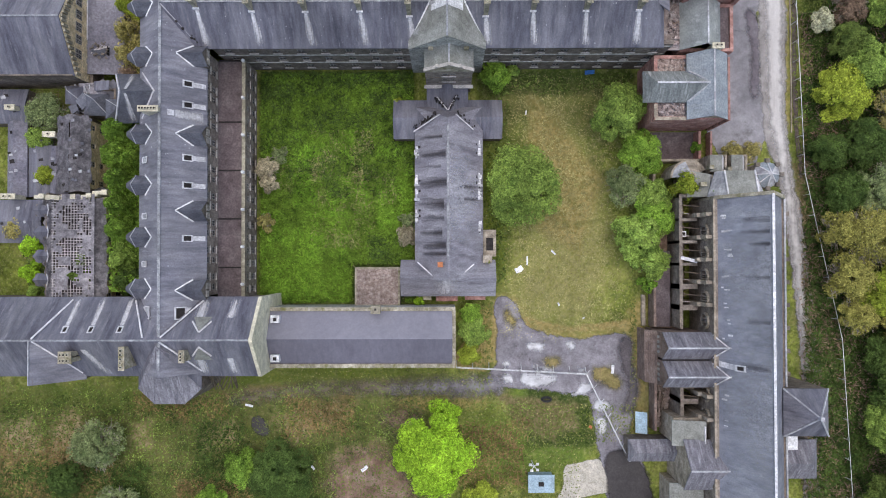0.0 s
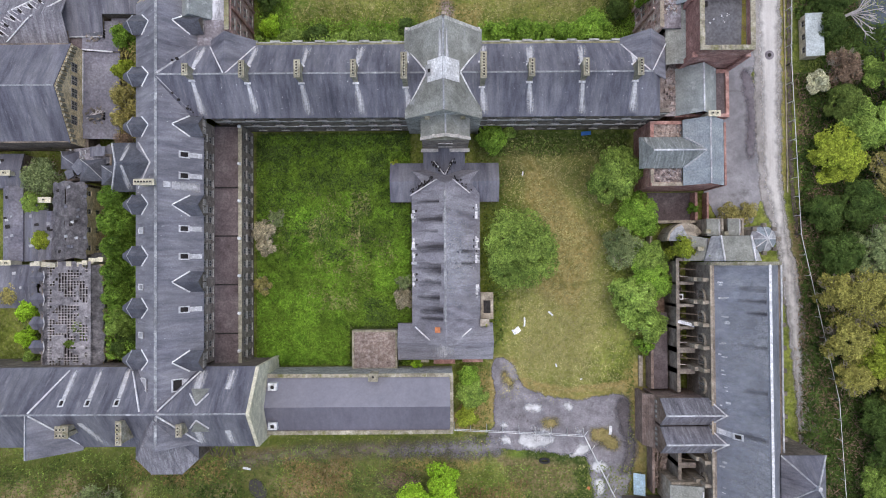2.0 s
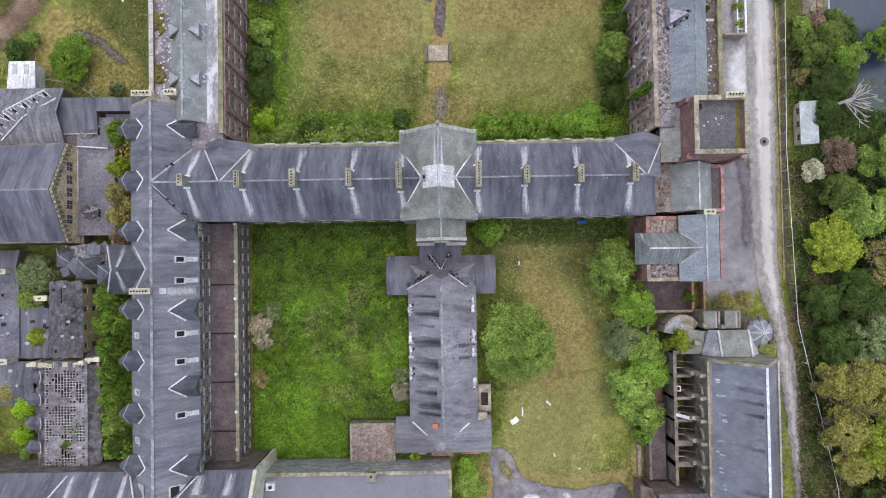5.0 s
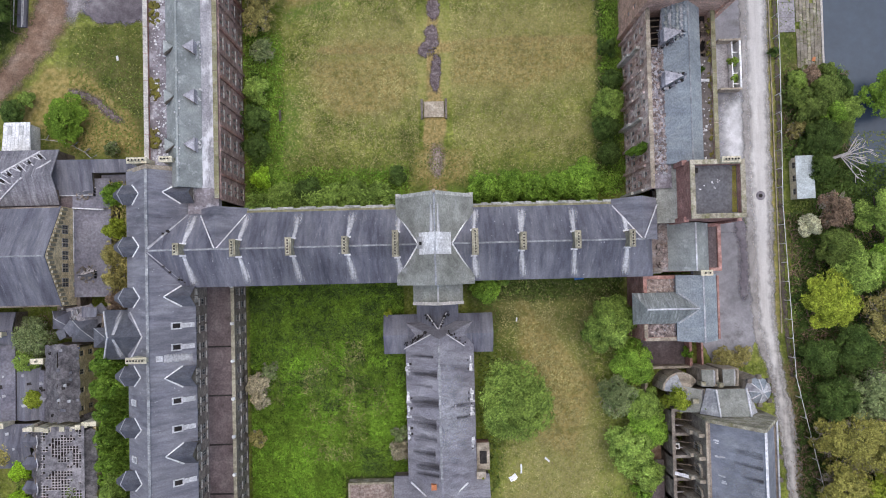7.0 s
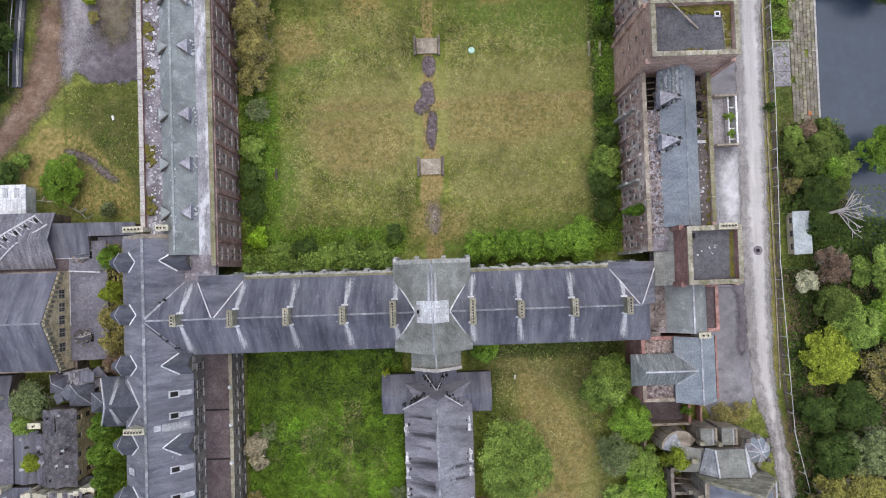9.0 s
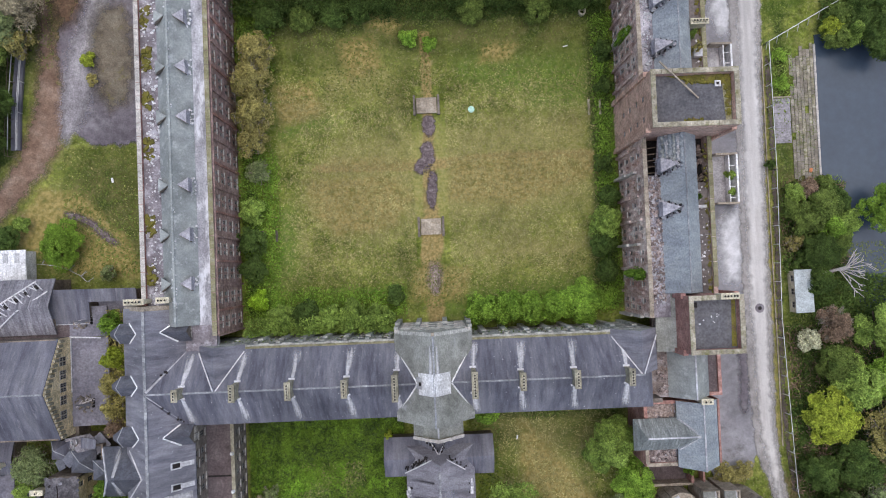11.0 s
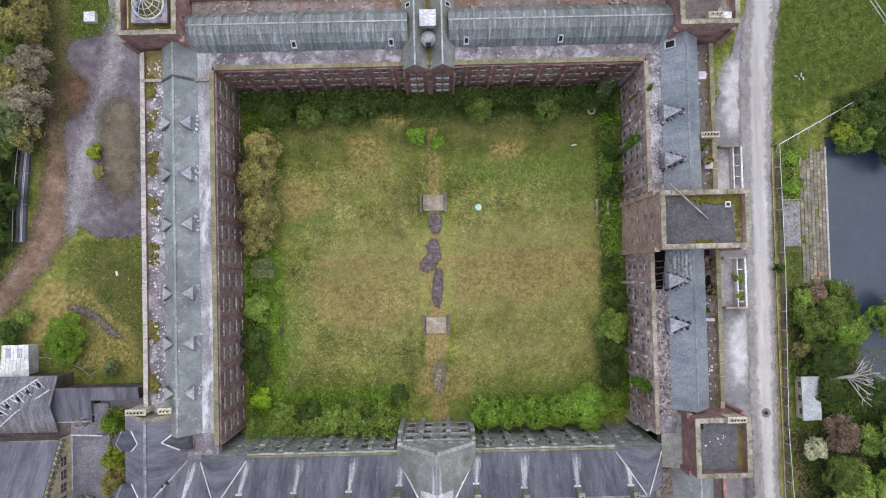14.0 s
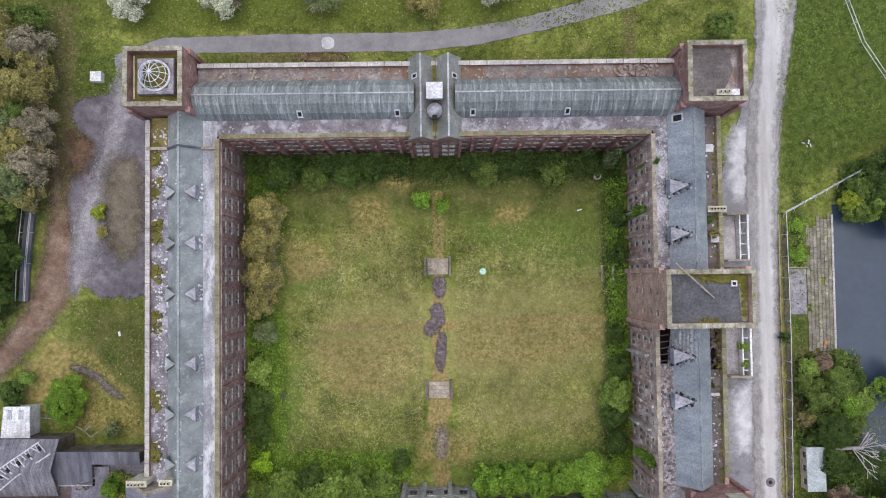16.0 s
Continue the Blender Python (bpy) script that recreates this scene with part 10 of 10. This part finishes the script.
    tree("tree" if r > 2.5 else "shrub", x, y, r, h, m, lb, "tree" if r > 2.5 else "shrub", 0.5 if m in (LEAF_GOLD, LEAF_OLIVE, LEAF_BROWN, LEAF_BROWN_PALE, LEAF_GREY, LEAF_PALE) else 1.0)

dead = thing("dead_tree", (67, 48, 0), "bleached dead tree leaning over the pond", "tree")
random.seed(5)
bm = bmesh.new()
bar(bm, (63.6, 47.0, 0.5), (66.6, 48.0, 3.6), 0.4)
part("trunk", bm, DEADWOOD, dead)
for i in range(8):
    a = radians(-60 + i * 17)
    L_ = random.uniform(2.5, 5.5)
    p = Vector((65.4 + 0.1 * i, 47.6, 2.6 + 0.05 * i))
    q = p + Vector((math.cos(a) * L_, math.sin(a) * L_, random.uniform(0.3, 1.2)))
    bm = bmesh.new()
    bar(bm, p, q, 0.12)
    for k in range(4):
        u = random.uniform(0.35, 0.9)
        s = p.lerp(q, u)
        b2 = a + random.uniform(-0.8, 0.8)
        bar(bm, s, s + Vector((math.cos(b2), math.sin(b2), 0.25)) * random.uniform(0.7, 1.8), 0.065)
    part("branch", bm, DEADWOOD, dead)


def scatter(name, label, boxes, per_m2, size, material, height, seed, holes=(), category="plants", z0=0.0, clump=0.0, flat=0.6, thin=1.0, base=0.45, fade=0.0):
    """A bed of small leaves over rectangles, one object."""
    g = np.random.RandomState(seed)
    out = []
    for x0, x1, y0, y1 in boxes:
        n = int((x1 - x0) * (y1 - y0) * per_m2)
        p = np.stack([g.uniform(x0, x1, n), g.uniform(y0, y1, n), np.zeros(n)], 1)
        for a0, a1, b0, b1 in holes:
            p = p[~((p[:, 0] > a0) & (p[:, 0] < a1) & (p[:, 1] > b0) & (p[:, 1] < b1))]
        f = np.array([0.7 * noise.noise((x * 0.25, y * 0.25, seed)) + 0.35 * noise.noise((x * 0.7, y * 0.7, seed)) + 0.35 * noise.noise((x * 2.3, y * 2.3, seed)) for x, y, _ in p]) if len(p) else np.zeros(0)
        if fade:
            rim = np.minimum(np.minimum(p[:, 0] - x0, x1 - p[:, 0]), np.minimum(p[:, 1] - y0, y1 - p[:, 1]))
            keep = rim > fade * (g.rand(len(p)) - 0.6 * f)
            p, f = p[keep], f[keep]
        if clump:
            keep = f > -1 + 2 * clump * g.rand(len(p))
            p, f = p[keep], f[keep]
        p[:, 2] = z0 + height * np.clip(base + 0.7 * f, 0.05, 1.2) * (0.4 + 0.6 * g.rand(len(p)))
        out.append(p)
    p = np.concatenate(out)
    ob = new(name, leaf_mesh(name, p, size, material, flat, seed, thin=thin))
    return tagged(ob, label, category, kind="stuff")


scatter("bramble_bed", "dense bright green brambles and nettles filling the west garden", [(-29.2, -4.6, -7.6, 29.2)], 95, 0.26, LEAF_BRAMBLE, 1.2, 3, [(-14.5, -6, -9, -1.5), (-7.7, -4.4, 18.1, 24.3)], thin=0.42, clump=0.12)
scatter("bramble_shoots", "paler fresh shoots among the brambles", [(-29.2, -15, -7.6, 7), (-24, -12, 6, 13), (-10.5, -4.8, 4, 17.5), (-29, -14, 14, 20)], 42, 0.27, LEAF_BRIGHT2, 1.45, 4, [(-14.5, -6, -9, -1.5), (-7.7, -4.4, 18.1, 24.3)], clump=0.5, thin=0.36)
scatter("dead_stems", "dry straw-coloured stems among the brambles", [(-21, -11, 1, 20), (-14, -6, 8, 14), (-27, -20, 10, 16)], 20, 0.34, LEAF_DEADSTEM, 1.4, 24, clump=0.55, thin=0.13)
# Shade of the range is put into these dark leaves.
scatter("dark_undergrowth", "undergrowth at the wall foot, its leaves coloured dark for shade", [(-29.2, -4.6, 25, 29.4), (-29.2, -4.6, 20, 29.4), (-29.2, -4.6, 9, 20), (-12, -4.6, -7, 3)], 30, 0.26, LEAF_DARK, 1.45, 5, [(-7.7, -4.4, 18.1, 24.3), (-14.5, -6, -9, -1.5)], clump=0.45, thin=0.42)
scatter("court_undergrowth", "green nettles and brambles along the court walls", [(-29.8, -22.6, 42, 71), (-29.8, -23, 83, 95), (27.6, 32, 42, 91), (-28, -3, 42.0, 48.4), (6.2, 30, 42, 46)], 60, 0.18, LEAF_FRESH, 1.6, 6, clump=0.2, thin=0.6, fade=1.6)
# Dark leaf colour carries the shade along the wall feet.
scatter("court_nettles", "nettles along the court walls, coloured dark for the shade there", [(-29.2, -26.2, 43, 94.5), (-26, 31, 90.2, 94.9), (29.2, 31, 43, 94)], 50, 0.2, LEAF_DARK, 1.4, 7, thin=0.6, fade=1.6)
# Height fitted to the camera's view, so leaves hide the lower wall.
scatter("low_brambles", "yellow-green brambles below the south range", [(-28, -5, 40.9, 43.6)], 110, 0.18, LEAF_MID, 8.5, 17, clump=0.25, thin=0.7, base=0.75)
# Starts 5 m up, placed to fit the camera's view past the eaves.
scatter("wall_creeper", "bright green creeper leaves raised to show past the wing roof", [(-50.6, -45.6, -5.6, 20.4)], 60, 0.19, LEAF_CREEP, 4.0, 18, z0=5.0, clump=0.3)
# Raised off the ground too, fitted to the camera's view.
scatter("court_scrub", "olive scrub filling the narrow court", [(-49.6, -46.0, 27.0, 46.0)], 24, 0.17, LEAF_OLIVE, 3.6, 19, z0=3.5, clump=0.3)
scatter("yard_ivy", "ivy and brambles creeping over the old yard roofs", [(-64.5, -60.4, 17.5, 25.5), (-62.4, -60.2, 10.5, 18.5), (-61, -57, 25.5, 27.2), (-66.5, -62.0, -6.5, 5.0)], 40, 0.2, LEAF_DARKOLIVE, 3.2, 41, z0=1.6, clump=0.35, thin=0.6, fade=1.2)
scatter("yard_twigs", "brown dry twigs in the gap between the ruined sheds", [(-54.4, -50.6, -6.5, 14.5), (-67.0, -62.5, -1.0, 6.0), (-62, -59, 21, 26)], 26, 0.24, LEAF_BROWN, 3.4, 42, z0=1.4, clump=0.3, thin=0.2, fade=0.8)
scatter("roof_weeds", "small green weeds rooted in the stripped roof", [(-55.2, -53.4, -1.8, 0.4), (-54.4, -53.4, 0.6, 1.6)], 40, 0.16, LEAF_DARKOLIVE, 0.9, 43, z0=7.8, clump=0.3, fade=0.5)
scatter("pond_undergrowth", "dark undergrowth and ivy below the trees beyond the fence", [(57.6, 76, -40, 47), (57.6, 68.5, 47, 62), (65.5, 80, 84.5, 93)], 30, 0.36, LEAF_DARK, 1.5, 44, [(57.4, 62.2, 38.8, 47.4)], clump=0.3, thin=0.55, fade=1.4)
scatter("pond_briars", "brown and olive briars below the trees beyond the fence", [(56.8, 76, -40, 40), (57.4, 68.5, 47, 62)], 12, 0.38, LEAF_BROWN, 1.7, 45, [(57.4, 62.2, 38.8, 47.4)], clump=0.45, thin=0.25, fade=1.4)
scatter("pond_weeds", "green and olive weeds over the bank beside the pond", [(57.4, 68.0, 46.5, 63), (57.2, 61.0, 74.5, 84.5), (57.4, 64, 20, 41)], 14, 0.24, LEAF_MID, 1.0, 46, [(57.4, 62.2, 38.8, 47.4)], clump=0.5, thin=0.45, fade=0.8)
scatter("walkway_grass", "tufts of grass in the joints of the stone walkway", [(60.4, 64.4, 62.2, 84)], 12, 0.18, LEAF_DARKOLIVE, 0.3, 47, clump=0.7, thin=0.4)
scatter("bracken", "patches of brown dead bracken on the south lawn", [(-74, -52, -46, -29), (-50, -34, -27, -21.5), (-26, -14, -30, -22), (2, 14, -38, -26), (-44, -30, -44, -34)], 26, 0.3, LEAF_BRACKEN, 0.5, 51, clump=0.6, thin=0.35, fade=2.5)
scatter("lawn_thicket", "dark low thicket on the south lawn", [(-74, -46, -46, -33), (-40, -30.5, -38, -26), (-30, -19, -46, -38)], 30, 0.26, LEAF_DARK, 0.9, 52, clump=0.66, thin=0.5, fade=2.0)
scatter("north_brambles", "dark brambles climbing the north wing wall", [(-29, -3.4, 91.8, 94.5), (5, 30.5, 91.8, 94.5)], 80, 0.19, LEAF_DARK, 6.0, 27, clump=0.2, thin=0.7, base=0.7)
scatter("garden_weeds", "weedy green growth in the east garden", [(6.4, 11, -5, 28), (6.4, 30, 25.5, 29.4)], 16, 0.18, LEAF_DARKOLIVE, 0.6, 8, [(6, 9.6, 18, 24.4)], clump=0.35, fade=1.6)
HOLES = [(-90, -26, -22, 51), (-30, 3, -18.5, 44), (-5, 10, -7, 44), (-34, 45, 28, 43.5), (31, 46, -45, 108), (-42, 45, 95, 107), (-42, -29.6, 40, 108), (-59, -40, 72, 105), (50.6, 56.5, -50, 130), (44, 56, 14, 100), (61, 120, 52, 92), (-52, 22, 111.6, 115.4), (8, 30, -24, -7), (-78, -58, 56, 85), (55, 62, -46, 14), (22, 34, -46, -30)]
DRYS = [(-26, 30, 45, 84), (8, 30, -14, 29)]
scatter("meadow_grass", "tufts of green meadow grass", [(-75, 76, -45, 125)], 7, 0.15, LEAF_GRASS, 0.22, 9, HOLES + [(-26, 30, 52, 78), (8, 30, -14, 29)], "grass", clump=0.3, flat=2.2)
scatter("straw_grass", "tufts of dry straw-coloured grass", [(-75, 76, -45, 125)], 2.6, 0.12, LEAF_STRAW, 0.2, 10, HOLES + DRYS + [(56, 80, -46, 130), (-80, 3, -46, -20), (-30, 31, 43, 95)], "grass", clump=0.55, flat=2.2)
scatter("tussocks", "dark green grass tussocks", [(-75, 76, -45, 125)], 4, 0.17, LEAF_DARKGRASS, 0.2, 12, HOLES + [(-30, 32, 42, 96), (8, 30, -14, 29)], "grass", clump=0.6, flat=2.2)
scatter("dry_lawn_blades", "fine dry and green blades on the mown lawn", DRYS, 36, 0.17, LEAF_LAWN, 0.16, 14, [(-30, 10, -12, 28), (-1.5, 4, 50, 80)], "grass", clump=0.5, flat=1.6, thin=0.35, fade=7.0)
scatter("lawn_scrub", "dark green scrub and weeds on the south lawn", [(-72, -2, -45, -22)], 9, 0.2, LEAF_DARK, 0.5, 21, [(-56, -44, -33, -26), (-31, -27.6, -29.4, -25.6), (-17, -4, -42, -32)], clump=0.62, thin=0.5, fade=1.6)
scatter("lawn_herbs", "fresh green weeds on the south lawn", [(-72, -31, -45, -20), (-27.5, -17, -45, -20), (-17, -2, -31, -23), (6, 15, -34, -23)], 9, 0.18, LEAF_MID, 0.35, 22, clump=0.6, thin=0.5, fade=1.6)
scatter("roof_ivy", "moss and weeds in the parapet gutters", [(-30, -4.6, 40.4, 40.9), (6.4, 27, 40.4, 40.9)], 9, 0.14, LEAF_DARKOLIVE, 0.15, 13, z0=10.1, clump=0.4)

# ---- fences, huts and small things ----
def fence(name, pts, h, label, step=3.0, material=GALV, rails=2):
    """Posts with straight rails from corner to corner."""
    e = thing(name, (*pts[0], 0), label, "fence")
    for (xa, ya), (xb, yb) in zip(pts, pts[1:]):
        a, b = Vector((xa, ya, 0)), Vector((xb, yb, 0))
        n = max(1, int((b - a).length / step))
        d = (b - a).normalized()
        s = Vector((-d.y, d.x, 0))
        for i in range(n + 1):
            p = a.lerp(b, i / n)
            rod(e, "post", p, p + Vector((0, 0, h)), 0.09, material)
            rod(e, "stay", p + Vector((0, 0, h * 0.75)), p + s * 0.9, 0.08, material)
        for k in range(rails):
            z = h * (k + 1) / rails
            rod(e, "rail", a + Vector((0, 0, z)), b + Vector((0, 0, z)), 0.075, material)
    return e


rail_path = thing("railed_walkway", (-64.8, 82, 0), "narrow blue-grey walkway with thin rails under the trees", "walkway")
rail_line = [(-63.7, 93.0), (-64.2, 88.0), (-64.7, 83.0), (-65.1, 78.0), (-65.3, 72.0)]
for (xa, ya), (xb, yb) in zip(rail_line, rail_line[1:]):
    plate(rail_path, "deck", [(xa - 0.75, ya, 0.5), (xb - 0.75, yb, 0.5), (xb + 0.75, yb, 0.5), (xa + 0.75, ya, 0.5)], SLATE_NS, 0.5)
    for sx in (-0.75, 0.0, 0.75):
        rod(rail_path, "rail", (xa + sx, ya, 1.5 if sx else 0.56), (xb + sx, yb, 1.5 if sx else 0.56), 0.1, GALV)
    for sx in (-0.75, 0.75):
        rod(rail_path, "post", (xa + sx, ya, 0), (xa + sx, ya, 1.55), 0.1, GALV)
fence("track_fence", [(56.4, 84.6), (56.6, 64), (56.2, 40), (57.3, 12.7), (62.9, -13.6), (64.6, -45)], 2.2, "long galvanised steel fence along the track", rails=1)
fence("pond_fence", [(70.5, 92.2), (56.4, 84.6)], 2.0, "galvanised steel fence above the pond", 2.0)
fence("drive_fence", [(2.2, -17.9), (22.8, -19.0), (29.5, -32.7)], 1.9, "temporary steel fence panels across the drive", 2.4)
fence("west_fence", [(-64.2, 110), (-65, 92), (-66.0, 80), (-66.4, 71)], 1.8, "dark steel fence in the western wood", 3.0, BARK)
fence("lawn_fence", [(66.5, 122), (70, 112), (75, 104)], 1.8, "steel fence at the lawn edge", 3.0)
fence("bank_rail", [(-63.7, 53.6), (-61.4, 53.5), (-59.0, 53.1), (-57.0, 52.4), (-55.2, 51.4), (-54.2, 50.4)], 1.0, "low bent wire fence on the bank", 2.5, METAL, 1)

hut = thing("green_hut", (59.7, 44.2, 0), "small flat grey-roofed hut with three dark windows", "hut")
wall(hut, (58.4, 47.6), (58.5, 41.0), 0, 2.4, CREAM, 0.15, (1.2, 3.3, 5.4), ((0.7, 1.3),), 1.0)
wall(hut, (58.5, 41.0), (61.0, 41.1), 0, 2.4, CREAM, 0.15)
wall(hut, (61.0, 41.1), (60.9, 47.6), 0, 2.4, CREAM, 0.15)
wall(hut, (60.9, 47.6), (58.4, 47.6), 0, 2.4, CREAM, 0.15)
plate(hut, "roof", [(58.4, 40.9, 2.45), (61.2, 41.0, 2.7), (61.1, 47.8, 2.7), (58.3, 47.8, 2.45)], PALE_GREY, 0.1)
shed = thing("blue_site_cabin", (15.4, -36, 0), "pale blue site cabin on a sandy pad", "cabin")
shell(shed, 13.6, 17.3, -37.2, -34.8, 0, 2.3, PALE_BLUE, 0.1)
plate(shed, "roof", [(13.4, -37.4, 2.4), (17.5, -37.4, 2.4), (17.5, -34.6, 2.5), (13.4, -34.6, 2.5)], PALE_BLUE, 0.1)
block(shed, "roof_vent", 15.0, -36.3, 2.5, 15.8, -35.7, 2.8, DARK)
mast = thing("light_mast", (14.2, -33.0, 0), "white floodlight mast with four lamp heads", "lamp")
rod(mast, "pole", (14.2, -33.0, 0), (14.2, -33.0, 3.4), 0.14, WHITE)
for dx, dy in ((-0.6, 0.3), (0.5, 0.4), (-0.4, -0.6), (0.5, -0.5)):
    rod(mast, "arm", (14.2, -33, 3.3), (14.2 + dx, -33 + dy, 3.4), 0.08, WHITE)
    block(mast, "lamp_head", 14.0 + dx, -33.2 + dy, 3.35, 14.45 + dx, -32.85 + dy, 3.6, WHITE)
tyre = thing("dumped_log", (16.6, -23.2, 0), "dark dumped tyre lying in the grass", "tyre")
bm = bmesh.new()
for k in range(20):
    a0, a1 = 2 * math.pi * k / 20, 2 * math.pi * (k + 1) / 20
    bar(bm, (16.6 + 0.75 * math.cos(a0), -23.2 + 0.32 * math.sin(a0), 0.25), (16.6 + 0.75 * math.cos(a1), -23.2 + 0.32 * math.sin(a1), 0.25), 0.3, 0.4)
part("tyre", bm, TYRE, tyre)
disc = thing("garden_disc", (8.3, 75.9, 0), "pale turquoise round lid lying on the lawn", "lid")
bm = bmesh.new()
bmesh.ops.create_cone(bm, cap_ends=True, segments=20, radius1=0.55, radius2=0.45, depth=0.2, matrix=Matrix.Translation((8.3, 75.9, 0.15)))
part("lid", bm, GREEN_DISC, disc)
barrel = thing("white_drum", (28.6, 91.6, 0), "pale round drum standing by the wall", "drum")
bm = bmesh.new()
for k in range(14):
    a0, a1 = 2 * math.pi * k / 14, 2 * math.pi * (k + 1) / 14
    bar(bm, (26.9 + 0.5 * math.cos(a0), 91.0 + 0.5 * math.sin(a0), 0.5), (26.9 + 0.5 * math.cos(a1), 91.0 + 0.5 * math.sin(a1), 0.5), 0.2, 1.0)
part("drum", bm, CREAM, barrel)
manhole = thing("manhole", (53.6, 41.8, 0), "round dark manhole cover in the track", "manhole")
bm = bmesh.new()
bmesh.ops.create_cone(bm, cap_ends=True, segments=20, radius1=0.75, radius2=0.75, depth=0.06, matrix=Matrix.Translation((53.6, 41.8, 0.1)))
part("rim", bm, ASPHALT, manhole)
bm = bmesh.new()
bmesh.ops.create_cone(bm, cap_ends=True, segments=16, radius1=0.3, radius2=0.3, depth=0.06, matrix=Matrix.Translation((53.6, 41.8, 0.13)))
part("cover", bm, DARK, manhole)
for y in (75.3, 55.6):
    st = thing("garden_steps", (1.0, y + 1.5, 0), "stone garden steps between low flank walls", "steps")
    for k in range(4):
        block(st, "step", -0.6, y + 0.2 + 0.65 * k, 0, 2.7, y + 0.83 + 0.65 * k, 0.32 - 0.06 * k, STONE_PALE)
    for x in (-1.1, 2.8):
        block(st, "flank_wall", x, y - 0.1, 0, x + 0.38, y + 3.1, 0.75, STONE_DARK)
for x in (27.2, 29.0):
    bn = thing("stone_bench", (x, 75.4, 0), "narrow stone bench on the lawn edge", "bench", "lawn benches")
    block(bn, "seat", x, 74.2, 0.3, x + 0.35, 76.7, 0.5, STONE_MOSS)
    block(bn, "leg", x + 0.05, 74.4, 0, x + 0.3, 74.7, 0.3, STONE_MOSS)
    block(bn, "leg", x + 0.05, 76.2, 0, x + 0.3, 76.5, 0.3, STONE_MOSS)
for x in (-26.2, -23.9):
    bn = thing("stone_bench", (x, 56.5, 0), "dark bench post half hidden in weeds", "bench", "weedy benches")
    block(bn, "seat", x, 55.6, 0.6, x + 0.3, 57.4, 1.0, STONE_DARK)
    block(bn, "leg", x + 0.05, 56.2, 0, x + 0.25, 56.8, 0.6, STONE_DARK)
tp = thing("blue_tarpaulin", (23.6, 29.2, 0), "bright blue tarpaulin at the wall foot", "tarpaulin")
plate(tp, "sheet", [(23.0, 28.9, 0.3), (24.5, 29.0, 0.5), (24.4, 29.5, 1.1), (22.9, 29.4, 0.9)], TARP, 0.05)
ex = thing("white_trap", (-53.6, 107.9, 0), "small white cabinet on the grass", "cabinet")
block(ex, "body", -54.5, 107.2, 0, -52.7, 108.8, 1.2, WHITE)
random.seed(21)
for x, y, w, d in ((12.3, -2.4, 1.3, 1.0), (13.6, -1.0, 1.5, 0.3), (17.8, 0.3, 1.0, 0.35), (18.6, -8.0, 0.6, 0.3), (22.6, -10.2, 0.4, 0.2), (27.2, -18.4, 1.4, 0.5), (-31.0, -24.1, 1.3, 0.4), (13.5, 22.8, 0.7, 0.25), (61.2, 96.2, 0.7, 0.2), (60.3, 96.0, 0.6, 0.15), (61.5, 95.6, 0.6, 0.2), (60.9, 95.5, 0.4, 0.15), (61.4, 97.0, 0.5, 0.12), (-50.0, 66.6, 0.8, 0.4), (24.0, 85.6, 0.8, 0.2), (-22.6, -33.6, 1.0, 0.3), (-20.8, -34.0, 0.9, 0.4), (-12.5, -34.2, 1.2, 0.6), (23.6, -27.6, 0.5, 0.5), (63.0, 63.8, 0.5, 0.8)):
    o = thing("rubbish", (x, y, 0), "pale scrap of rubbish lying in the grass", "rubbish", "scattered rubbish")
    bm = bmesh.new()
    a = random.random() * 3
    c, s = math.cos(a), math.sin(a)
    pts = [(x + u * w / 2 * c - v * d / 2 * s, y + u * w / 2 * s + v * d / 2 * c, 0.3 + 0.1 * random.random()) for u, v in ((-1, -0.8), (0.2, -1), (1, -0.6), (0.9, 1), (-0.3, 0.7), (-1, 0.9))]
    slab(bm, pts, 0.12)
    part("scrap", bm, WHITE if w != 0.5 else TERRA, o)
